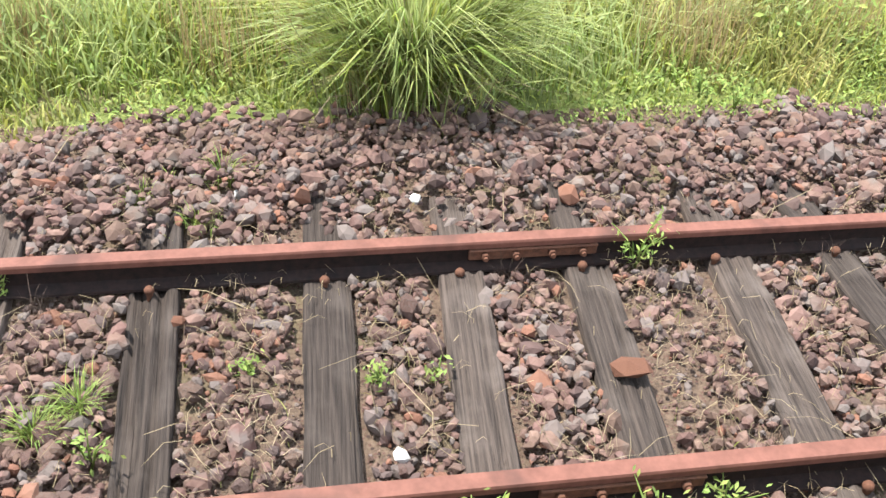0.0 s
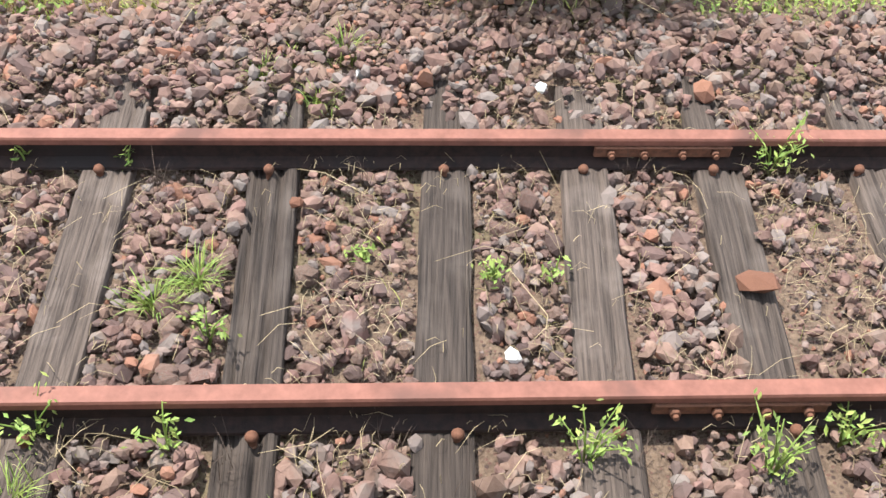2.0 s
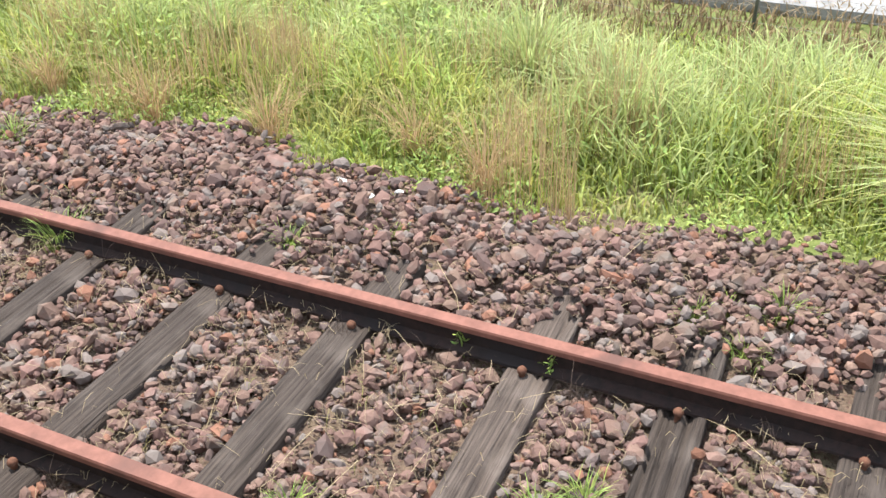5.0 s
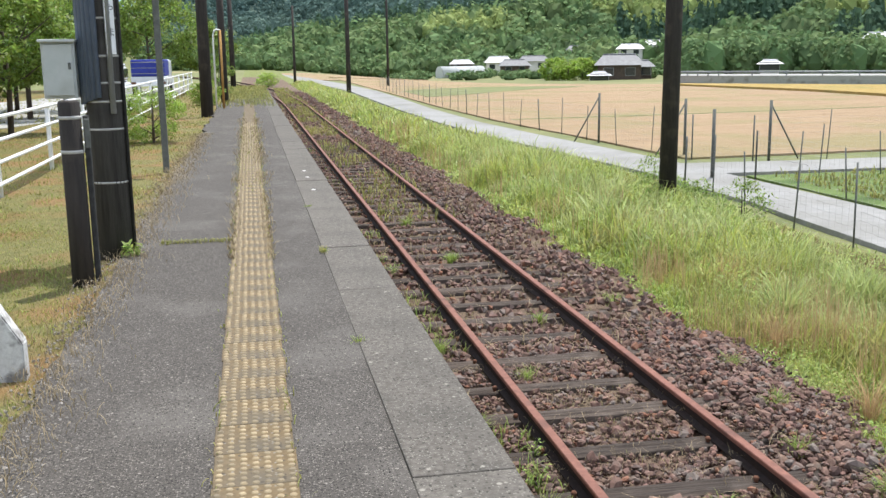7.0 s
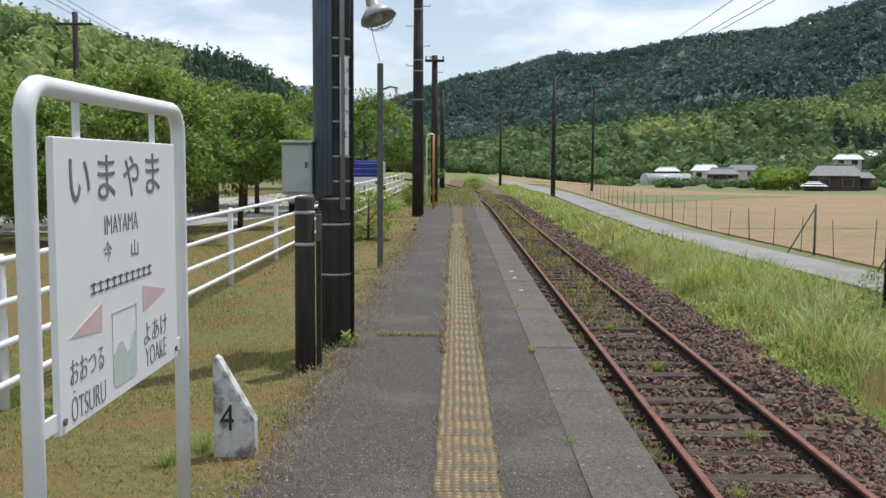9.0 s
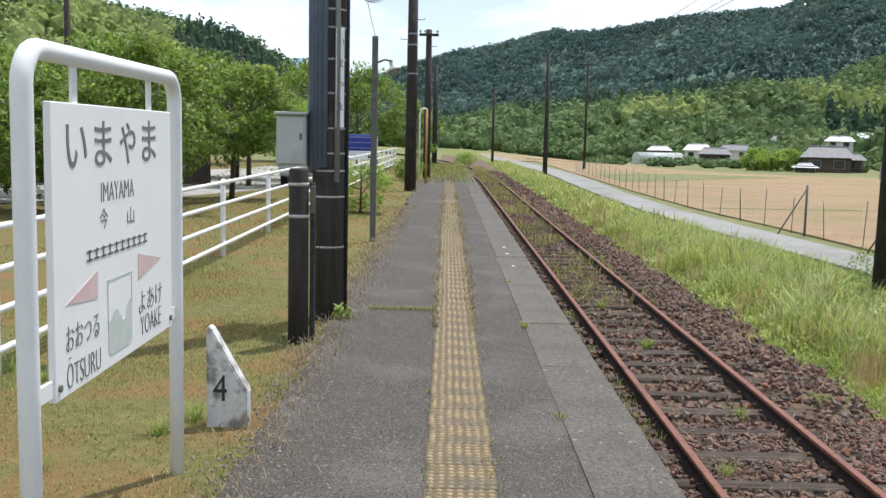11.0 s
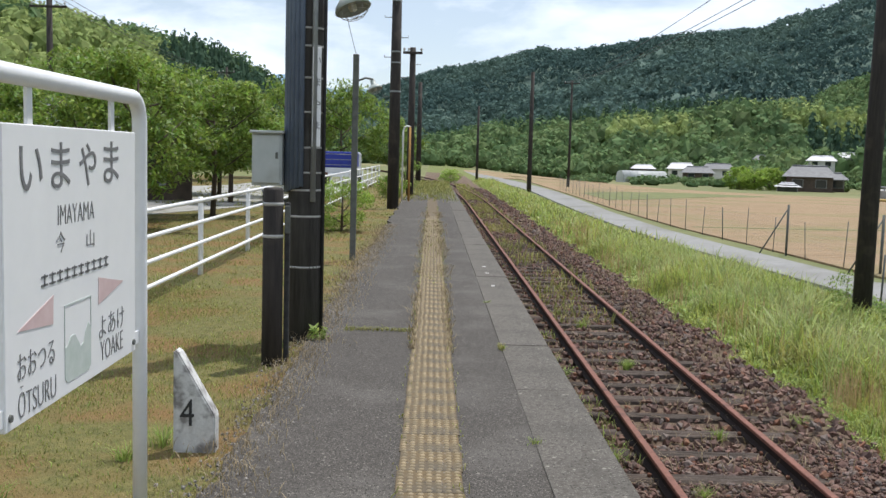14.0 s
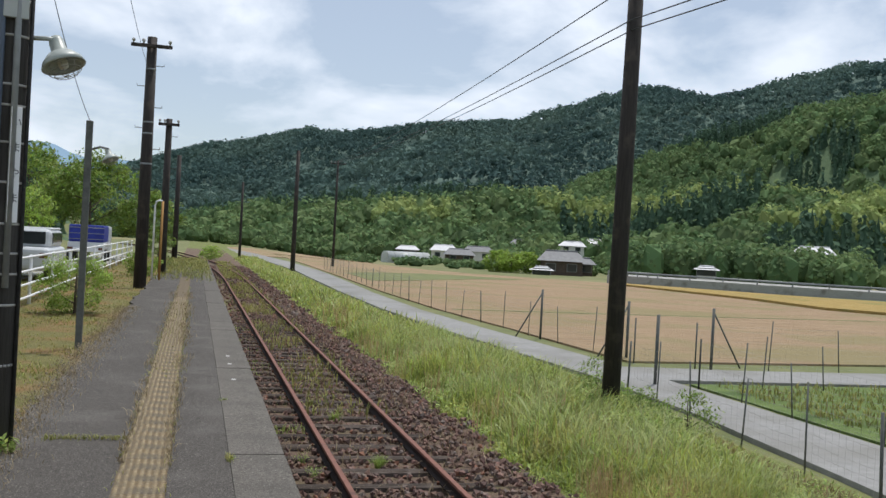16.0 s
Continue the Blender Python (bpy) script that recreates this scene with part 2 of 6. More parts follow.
M["mesh_wire"] = mat("fence_wire", (0.28, 0.27, 0.25), (0.4, 0.39, 0.37), 10, 0.5, 0.0, metal=0.3)
M["blade"] = mat("grass_blade", (0.215, 0.285, 0.052), (0.42, 0.455, 0.12), 0.7, 0.5, 0.0, c3=(0.42, 0.385, 0.14), s3=0.9, t3=(0.50, 0.68), rand=0.55, hue=0.03, trans=0.42)
M["blade_pale"] = mat("pale_grass_blade", (0.305, 0.375, 0.115), (0.46, 0.495, 0.22), 0.9, 0.45, 0.0, rand=0.38, hue=0.02, trans=0.45)
M["straw"] = mat("dry_straw", (0.22, 0.165, 0.09), (0.37, 0.30, 0.19), 2, 0.8, 0.0, rand=0.35, trans=0.2)
M["russet"] = mat("russet_seed_head", (0.40, 0.27, 0.14), (0.55, 0.39, 0.22), 2, 0.85, 0.0, rand=0.3, trans=0.4)
M["weed"] = mat("weed_leaf", (0.20, 0.29, 0.06), (0.36, 0.43, 0.125), 3, 0.55, 0.0, rand=0.45, hue=0.025, trans=0.4)
M["lawn_blade"] = mat("lawn_blade", (0.19, 0.225, 0.052), (0.36, 0.325, 0.11), 0.8, 0.7, 0.0, rand=0.4, hue=0.025, trans=0.3)
M["leaf"] = mat("tree_leaf", (0.115, 0.20, 0.033), (0.25, 0.335, 0.07), 0.8, 0.5, 0.0, rand=0.5, hue=0.025, trans=0.42)
M["leaf_bright"] = mat("young_leaf", (0.2, 0.32, 0.045), (0.34, 0.45, 0.09), 0.8, 0.5, 0.0, rand=0.4, hue=0.02, trans=0.45)
M["bark"] = mat("bark", (0.06, 0.045, 0.035), (0.13, 0.1, 0.08), 8, 0.9, 0.8, 20, stretch=(3, 3, 0.6), bdist=0.02)
M["wood_broad"] = mat("far_broadleaf", (0.098, 0.160, 0.074), (0.185, 0.262, 0.108), 0.04, 0.9, 0.0, rand=0.26, hue=0.02, trans=0.28, spec=0.1)
M["wood_conifer"] = mat("far_conifer", (0.056, 0.104, 0.070), (0.090, 0.146, 0.088), 0.3, 0.9, 0.0, rand=0.22, hue=0.012, trans=0.18, spec=0.1)
M["wood_bamboo"] = mat("far_bamboo", (0.235, 0.305, 0.105), (0.345, 0.405, 0.155), 0.08, 0.9, 0.0, rand=0.2, hue=0.012, trans=0.3, spec=0.1)
# far woods carry the air's haze as a paler, bluer base colour
M["wood_ridge_haze"] = mat("haze_tinted_trees", (0.088, 0.145, 0.132), (0.135, 0.198, 0.162), 0.015, 0.95, 0.0, c3=(0.078, 0.130, 0.120), s3=0.006, t3=(0.46, 0.58), rand=0.16, hue=0.012, trans=0.22, spec=0.05)
# mountain's blue is distance haze painted into the base colour
M["far_haze"] = mat("haze_blue_mountain", (0.16, 0.26, 0.36), (0.2, 0.30, 0.4), 0.01, 0.95, 0.2, 0.05)
M["plaster"] = mat("house_plaster", (0.62, 0.6, 0.56), (0.72, 0.7, 0.66), 1, 0.8, 0.1)
M["timber"] = mat("dark_timber", (0.06, 0.045, 0.035), (0.12, 0.09, 0.07), 3, 0.85, 0.2)
M["roof"] = mat("roof_tile", (0.10, 0.105, 0.115), (0.19, 0.195, 0.205), 2, 0.6, 0.5, 8)
M["roof_pale"] = mat("pale_roof", (0.50, 0.50, 0.52), (0.62, 0.62, 0.64), 2, 0.6, 0.2, 8)
M["vinyl"] = mat("vinyl_sheet", (0.66, 0.68, 0.68), (0.75, 0.77, 0.77), 2, 0.35, 0.1, 8, trans=0.4)
M["vinyl_grey"] = mat("grey_vinyl_sheet", (0.26, 0.33, 0.29), (0.36, 0.43, 0.38), 2, 0.35, 0.2, 6, trans=0.4)
M["glass"] = mat("dark_glass", (0.02, 0.025, 0.03), (0.04, 0.045, 0.05), 2, 0.1, 0.0, spec=0.6)
M["blue"] = mat("blue_sheet", (0.02, 0.03, 0.22), (0.03, 0.05, 0.32), 4, 0.5, 0.2, 20)
M["car_paint"] = mat("silver_car_paint", (0.55, 0.57, 0.6), (0.62, 0.64, 0.67), 3, 0.25, 0.0, spec=0.6)
M["rubber"] = mat("black_rubber", (0.02, 0.02, 0.02), (0.035, 0.035, 0.035), 8, 0.8, 0.1)
M["green_field"] = mat("green_field", (0.07, 0.12, 0.03), (0.15, 0.20, 0.06), 3, 0.95, 0.8, 20, c3=(0.06, 0.10, 0.03), s3=0.7, bdist=0.05)
M["dry_brown"] = mat("dry_brown_grass", (0.17, 0.115, 0.06), (0.32, 0.235, 0.13), 2, 0.85, 0.0, rand=0.4, trans=0.2)
M["gravel"] = mat("pale_gravel", (0.17, 0.155, 0.14), (0.30, 0.28, 0.255), 20, 0.9, 0.3, 60, rand=0.35)
M["white_stone"] = mat("pale_stone", (0.5, 0.49, 0.46), (0.66, 0.65, 0.62), 15, 0.85, 0.3, 60)


# ---- mesh tools ----
def box(bm, c, s, bevel=0.0, rz=0.0, seg=1):
    g = bmesh.ops.create_cube(bm, size=1.0, matrix=Matrix.Translation(c) @ pose(0, 0, 0, 0, 0, rz) @ Matrix.Diagonal((*s, 1)))
    if bevel:
        es = list({e for v in g["verts"] for e in v.link_edges})
        bmesh.ops.bevel(bm, geom=es, offset=bevel, segments=seg, affect="EDGES", profile=0.5)
    return bm


def tube(bm, pts, r, seg=10, cap=True, side=None):
    """A round bar through pts; r is one radius or one for each point; side fixes the rings' turn."""
    pts = [Vector(p) for p in pts]
    rs = r if isinstance(r, (list, tuple)) else [r] * len(pts)
    rings = []
    for i, p in enumerate(pts):
        d = (pts[min(i + 1, len(pts) - 1)] - pts[max(i - 1, 0)]).normalized()
        a = Vector(side) if side else d.cross(Vector((0, 0, 1)) if abs(d.z) < 0.9 else Vector((0, 1, 0))).normalized()
        b = d.cross(a)
        rings.append([bm.verts.new(p + (a * math.cos(k * 2 * math.pi / seg) + b * math.sin(k * 2 * math.pi / seg)) * rs[i]) for k in range(seg)])
    for u, v in zip(rings, rings[1:]):
        for k in range(seg):
            f = bm.faces.new((u[k], u[(k + 1) % seg], v[(k + 1) % seg], v[k]))
            f.smooth = True
    if cap:
        bm.faces.new(rings[0])
        bm.faces.new(rings[-1][::-1])
    return bm


def lathe(bm, prof, c, seg=20, axis="Z"):
    """A turned shape from (radius, height) pairs round c."""
    rings = []
    for r, h in prof:
        rings.append([bm.verts.new(Vector(c) + Vector((r * math.cos(k * 2 * math.pi / seg), r * math.sin(k * 2 * math.pi / seg), h))) for k in range(seg)])
    for u, v in zip(rings, rings[1:]):
        for k in range(seg):
            bm.faces.new((u[k], u[(k + 1) % seg], v[(k + 1) % seg], v[k])).smooth = True
    return bm


def prism(bm, outline, z0, z1):
    """An upright prism over an outline of (x, y)."""
    lo = [bm.verts.new((x, y, z0)) for x, y in outline]
    hi = [bm.verts.new((x, y, z1)) for x, y in outline]
    n = len(outline)
    bm.faces.new(lo[::-1])
    bm.faces.new(hi)
    for i in range(n):
        bm.faces.new((lo[i], lo[(i + 1) % n], hi[(i + 1) % n], hi[i]))
    return bm


def part(name, bm, material, parent=None, label="", at=None):
    """Links a bmesh as one mesh object, under parent if there is one."""
    bmesh.ops.recalc_face_normals(bm, faces=bm.faces[:])
    me = bpy.data.meshes.new(name)
    bm.to_mesh(me)
    bm.free()
    me.materials.append(material)
    ob = new(name, me)
    if parent:
        ob.parent = parent
    if at:
        ob.location = at
    if label:
        ob["label"] = label
    return ob


def thing(name, at, label, category, group="", kind=""):
    ob = new(name)
    ob.location = at
    ob.empty_display_size = 0.1
    return tagged(ob, label, category, group, kind)


def raw(name, verts, faces, material, parent=None, smooth=False):
    """A mesh from numpy arrays of corners and of equal-sided faces."""
    me = bpy.data.meshes.new(name)
    verts = np.asarray(verts, np.float32).reshape(-1, 3)
    faces = np.asarray(faces, np.int32)
    k = faces.shape[1]
    me.vertices.add(len(verts))
    me.vertices.foreach_set("co", verts.ravel())
    me.loops.add(faces.size)
    me.loops.foreach_set("vertex_index", faces.ravel())
    me.polygons.add(len(faces))
    me.polygons.foreach_set("loop_start", np.arange(0, faces.size, k, dtype=np.int32))
    me.polygons.foreach_set("loop_total", np.full(len(faces), k, np.int32))
    me.polygons.foreach_set("use_smooth", np.full(len(faces), smooth))
    me.update(calc_edges=True)
    me.materials.append(material)
    ob = new(name, me)
    if parent:
        ob.parent = parent
    return ob


rng = np.random.default_rng(7)

# ---- terrain ----
RAIL_N, RAIL_F, RAIL_Z = 1.75, 2.88, -0.92
BED_Z = -1.075


def lerp_table(table, x):
    for (a, u), (b, v) in zip(table, table[1:]):
        if x <= b:
            k = max(0.0, (x - a) / (b - a))
            return u + (v - u) * k
    return table[-1][1]


# heights of the wooded layers: (azimuth, elevation), (azimuth, foot) and (azimuth, crest) as seen over the valley
LAYERS = (
    ([(-180, 6.2), (-60, 8.5), (-25, 6.9), (-22, 6.2), (-19.7, 5.8), (-17.9, 5.4), (-15.3, 5.2), (-12.9, 4.6), (-11.2, 4.1), (-9.5, 3.1), (-7, 1.2), (-5, -2), (180, -2)],
     [(-180, 200), (-30, 75), (-12, 100), (-6, 150), (180, 200)], [(-180, 600), (-30, 260), (-12, 300), (180, 300)], 5.0),
    ([(-180, -2), (-8, 2.0), (-4, 3.6), (-1.4, 4.5), (0.7, 5.1), (2.9, 5.5), (6.1, 6.4), (7.2, 6.3), (10.8, 6.7), (13, 7.1), (18.2, 7.6), (19, 8.1), (21.2, 8.7), (22.8, 9.3), (25.3, 9.85),
      (26.6, 9.65), (28.8, 9.3), (30.4, 9.6), (31.9, 10.15), (33.6, 10.5), (36, 11.1), (50, 11.5), (90, 9), (180, 6)],
     [(-180, 600), (0, 560), (40, 480), (180, 300)], [(-180, 900), (0, 1050), (40, 860), (180, 700)], 9.0),
    ([(-180, -2), (3, 1.0), (5.6, 3.5), (8.2, 4.3), (10.9, 5.3), (13.7, 6.4), (16.7, 6.9), (18.4, 6.3), (21, 4.4), (24, 2), (28, -2), (180, -2)],
     [(-180, 430), (180, 430)], [(-180, 720), (180, 720)], 9.0),
    ([(-180, -2), (17, 1.5), (21.4, 4.6), (24.3, 5.7), (26.7, 6.7), (28.5, 7.3), (31, 8.0), (33.7, 9.0), (38, 9.8), (50, 10.5), (90, 8), (180, 5)],
     [(-180, 330), (20, 400), (40, 330), (180, 300)], [(-180, 560), (20, 640), (40, 520), (180, 500)], 9.0),
    ([(-180, -2), (-3, 0.3), (0.9, 1.0), (6.1, 2.1), (8.7, 2.7), (13.8, 3.5), (20, 4.0), (23.1, 3.7), (26, 4.2), (30.4, 4.7), (35, 4.5), (60, 5), (180, 3)],
     [(-180, 200), (-6, 330), (8, 300), (20, 275), (30, 230), (40, 190), (180, 200)], [(-180, 360), (-6, 470), (8, 440), (20, 410), (30, 360), (40, 310), (180, 320)], 8.5),
)


def dip(x, y):
    """Gentle fall of the valley floor away from the station."""
    return min(2.2, 0.011 * max(0.0, y - 65)) * min(1.0, max(0.0, (x - 10.5) / 20))


def hill_layer(x, y):
    """Height of the wooded hills over the valley floor, which layer is on top, and the share of its rise."""
    r = math.hypot(x, y)
    best, which, share = 0.0, -1, 0.0
    if r < 70:
        return best, which, share
    a = math.degrees(math.atan2(x, y))
    for i, (el, foot, crest, trees) in enumerate(LAYERS):
        f = lerp_table(foot, a)
        if r <= f:
            continue
        c = lerp_table(crest, a)
        top = c * math.tan(radians(lerp_table(el, a))) + 2.9 - trees
        if top <= 0:
            continue
        k = (r - f) / (c - f)
        if k <= 1:
            z = top * (0.4 * k + 0.6 * k * k * (3 - 2 * k))
            z += noise.fractal(Vector((x * 0.007, y * 0.007, 2.0 + i)), 1.0, 2.0, 4) * 15 * math.sin(math.pi * k) ** 0.8 * min(1, (r - f) / 80)
        else:
            z = top - (r - c) * 0.3
        if z > best:
            best, which, share = z, i, k
    return best, which, share


def hill(x, y):
    return hill_layer(x, y)[0]


def ground_z(x, y):
    if x < -0.9:
        base = -0.045
        if y > 60:
            base = -0.045 - min(1, (y - 60) / 40) * 1.0
    elif x < 0.6:
        base = -1.12 if y < 60 else -1.1
    elif x < 3.65:
        base = BED_Z - 0.02
    elif x < 4.3:
        base = BED_Z - 0.02 - 0.08 * (x - 3.65) / 0.65
    elif x < 7.4:
        base = BED_Z - 0.10 - 0.15 * (x - 4.3) / 3.1
    else:
        base = -1.33 - dip(x, y)
    if x < -0.9 or x > 3.7:
        base += 0.02 * noise.noise(Vector((x * 0.7, y * 0.7, 0)))
    return base + hill(x, y)


def spaced(lo, hi, near0, near1, step, grow):
    xs = [near0 + step * i for i in range(int((near1 - near0) / step) + 1)]
    s, v = step, xs[-1]
    while v < hi:
        s *= grow
        v += s
        xs.append(v)
    s, v = step, xs[0]
    while v > lo:
        s *= grow
        v -= s
        xs.insert(0, v)
    return xs


gx = spaced(-2500, 2500, -4.0, 9.0, 0.25, 1.09)
gy = spaced(-1500, 2500, -3.0, 20.0, 0.5, 1.07)
gv = [(x, y, ground_z(x, y)) for y in gy for x in gx]
nx = len(gx)
gf, gm = [], []
for j in range(len(gy) - 1):
    for i in range(nx - 1):
        gf.append((j * nx + i, j * nx + i + 1, (j + 1) * nx + i + 1, (j + 1) * nx + i))
        x, y = (gx[i] + gx[i + 1]) / 2, (gy[j] + gy[j + 1]) / 2
        high, which, _ = hill_layer(x, y)
        if high > 0.5:
            # layers 1 and 2 take the floor with haze in its colour
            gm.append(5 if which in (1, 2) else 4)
        elif x < -0.9:
            gm.append(2 if x > -14 and y < 80 else 3)
        elif x < 4.2 and y < 150:
            gm.append(0)
        elif x < 8.5:
            gm.append(1)
        else:
            gm.append(3)
ground = raw("ground", gv, gf, M["soil"], smooth=True)
for k in ("bank_soil", "lawn", "valley", "forest", "ridge_floor_haze"):
    ground.data.materials.append(M[k])
ground.data.polygons.foreach_set("material_index", np.array(gm, np.int32))
tagged(ground, "valley floor of soil, grass and wooded slopes", "ground", kind="structure")

# distant mountain beyond the valley's end, its base colour blue for haze
dv, df = [], []
for i in range(61):
    a = radians(-16 + i * 0.4)
    h = 2600 * math.tan(radians(3.2 + 1.2 * math.exp(-((math.degrees(a) + 8.5) / 2.2) ** 2) + 0.55 * math.exp(-((math.degrees(a) + 4.0) / 1.6) ** 2) + 0.25 * noise.noise(Vector((i * 0.35, 0, 0)))))
    for r, z in ((2300, -10), (2600, h), (2950, -10)):
        dv.append((r * math.sin(a), r * math.cos(a), z))
for i in range(60):
    for k in range(2):
        df.append((i * 3 + k, i * 3 + 3 + k, i * 3 + 4 + k, i * 3 + 1 + k))
tagged(raw("backdrop_mountain", dv, df, M["far_haze"], smooth=True), "distant mountain ridge at the valley's end, coloured blue for haze", "mountain", kind="structure")

# ---- road, branch lane, fields ----
def ribbon(name, left, right, z, thick, material, label, category):
    bm = bmesh.new()
    n = len(left)
    top = [[bm.verts.new((*p, z)) for p in side] for side in (left, right)]
    low = [[bm.verts.new((*p, z - thick)) for p in side] for side in (left, right)]
    for i in range(n - 1):
        bm.faces.new((top[0][i], top[1][i], top[1][i + 1], top[0][i + 1]))
        bm.faces.new((top[0][i], top[0][i + 1], low[0][i + 1], low[0][i]))
        bm.faces.new((top[1][i], low[1][i], low[1][i + 1], top[1][i + 1]))
    ob = part(name, bm, material)
    return tagged(ob, label, category, kind="structure")


near_edge = [(7.7, -40), (7.75, -6), (7.9, 4), (8.2, 9), (8.6, 13), (9.0, 18), (9.0, 23), (8.7, 27), (8.1, 34), (7.75, 42), (7.7, 54), (7.9, 68), (8.2, 84), (7.4, 110), (5.5, 150), (2.0, 200)]
far_edge = [(10.3, -40), (10.4, -6), (10.5, 4), (10.6, 9), (10.75, 13), (10.7, 18), (10.65, 23), (10.5, 27), (9.9, 34), (9.45, 42), (9.5, 54), (10.0, 68), (10.4, 84), (10.0, 110), (8.2, 150), (4.8, 200)]
road = ribbon("road", near_edge, far_edge, -1.245, 0.12, M["road"], "narrow pale concrete farm road along the railway", "road")
ribbon("lane", [(10.55, 24.6), (14, 24.3), (20, 24.4), (34, 25.5), (60, 28)], [(10.6, 22.3), (14, 22.2), (20, 22.1), (34, 23.0), (60, 25.5)], -1.249, 0.12,
       M["road"], "narrow pale concrete lane between the fields", "lane")


def slab(name, outline, z0, z1, material, label, category, kind="structure"):
    bm = prism(bmesh.new(), outline, z0, z1)
    for no, vals in (((0, 1, 0), range(65, 250, 15)), ((1, 0, 0), (10.5, 14, 18, 22, 26, 30.5))):
        for v in vals:
            bmesh.ops.bisect_plane(bm, geom=bm.verts[:] + bm.edges[:] + bm.faces[:], plane_co=[c * v for c in no], plane_no=no)
    for v in bm.verts:
        v.co.z -= dip(v.co.x, v.co.y)
    return tagged(part(name, bm, material), label, category, kind=kind)


slab("field", [(11.4, 26), (40, 28), (58, 30), (62, 60), (50, 80), (41, 104), (33, 118), (27, 150), (12, 152), (10.9, 84), (10.4, 56), (10.5, 43), (11.0, 35)],
     -1.5, -1.27, M["field"], "harvested tan stubble field beside the road", "field")
slab("wheat_field", [(40.5, 92), (42.5, 95), (51, 73), (66, 50), (52, 36), (38.2, 55.5)], -1.4, -1.10, M["wheat"], "standing ripe golden wheat in a strip", "field")
slab("field_ridge", [(11.2, 43.4), (20, 44.2), (34, 46.2), (45, 45.0), (45, 45.4), (34, 46.6), (20, 44.7), (11.2, 43.9)], -1.4, -1.262, M["valley"], "low grassy ridge between two fields", "ridge")
slab("field_verge", [(12.2, 70), (16, 74), (24, 86), (33, 97), (31, 101), (22, 97), (16, 90), (12.4, 84)], -1.4, -1.255, M["valley"], "green weedy strip between two stubble fields", "verge")
slab("far_field", [(-8, 131), (11.5, 131), (11.8, 156), (27, 155), (30, 170), (20, 200), (-12, 200)], -1.5, -1.26, M["field"], "far tan stubble field below the hill", "field")

# ---- platform ----
P_END = 58.0
P_L, P_R, COP = -1.1, 0.825, 0.44
P_STEP, P_BACK = 2.9, 0.66      # the first stretch of the edge is set back
S_L, S_R = -0.267, 0.040
bm = bmesh.new()
edge = []
y = -8.0
while y < P_END:
    edge.append((P_L + 0.09 * noise.noise(Vector((0, y * 0.9, 3))) + 0.06 * noise.noise(Vector((0, y * 3.7, 3))), y))
    y += 0.12
lo = edge[0][1]
hi = edge[-1][1]
for a, b in ((0, 1),):
    rows_top = [[bm.verts.new((x, yy, 0.0)), bm.verts.new((COP - 0.0015, yy, 0.0)), bm.verts.new((COP - 0.0015, yy, -0.3)), bm.verts.new((x, yy, -0.3))] for x, yy in edge]
    for u, v in zip(rows_top, rows_top[1:]):
        for k in range(4):
            bm.faces.new((u[k], u[(k + 1) % 4], v[(k + 1) % 4], v[k]))
platform = tagged(part("platform", bm, M["asphalt"]), "weathered dark grey asphalt station platform", "platform", kind="structure")
bm = bmesh.new()
box(bm, ((COP + P_R - 0.05) / 2, (P_STEP + hi) / 2, -0.635), (P_R - 0.05 - COP, hi - P_STEP, 1.0), 0.01)
box(bm, ((COP + P_BACK - 0.03) / 2, (P_STEP + lo) / 2 - 0.003, -0.635), (P_BACK - 0.03 - COP, P_STEP - lo, 1.0), 0.01)
tagged(part("platform_wall", bm, M["concrete"]), "concrete retaining wall below the platform edge", "wall", kind="structure")

# ---- track ----
def track_x(yy):
    """Sideways drift of the track, straight by the platform and bending left far off."""
    return 0.0 if yy < 52 else -((yy - 52) ** 2) / 900.0


track_ys = [-8 + 0.5 * i for i in range(120)] + [52 + 2 * i for i in range(1, 55)]


def rail(name, x0):
    ob = thing(name, (0, 0, 0), "old rail with a rust-red head and a rusty web darkened for shade", "rail", "rails of the track", "structure")
    prof_head = [(-0.031, -0.008), (-0.027, 0.0), (0.027, 0.0), (0.031, -0.008), (0.030, -0.030), (-0.030, -0.030)]
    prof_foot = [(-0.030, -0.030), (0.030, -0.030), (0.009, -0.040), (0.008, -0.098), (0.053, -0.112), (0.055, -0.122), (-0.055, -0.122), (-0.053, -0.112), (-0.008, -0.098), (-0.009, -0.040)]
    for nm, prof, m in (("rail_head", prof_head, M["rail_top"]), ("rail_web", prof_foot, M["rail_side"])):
        vs, fs = [], []
        n = len(prof)
        for i, yy in enumerate(track_ys):
            for px, pz in prof:
                vs.append((x0 + px + track_x(yy), yy, RAIL_Z + pz))
        for i in range(len(track_ys) - 1):
            for k in range(n):
                fs.append((i * n + k, i * n + (k + 1) % n, (i + 1) * n + (k + 1) % n, (i + 1) * n + k))
        raw(nm, vs, fs, m, ob)
    return ob


rail_n = rail("rail_near", RAIL_N)
rail_f = rail("rail_far", RAIL_F)

SLEEPERS = [-6.1, -5.4, -4.75, -4.1, -3.45, -2.8, -2.2, -1.65, -1.12, -0.62, -0.05, 0.45, 0.935, 1.52, 2.11, 2.88, 3.55, 4.25]
while SLEEPERS[-1] < 30:
    SLEEPERS.append(SLEEPERS[-1] + 0.66 + 0.03 * math.sin(len(SLEEPERS) * 2.1))


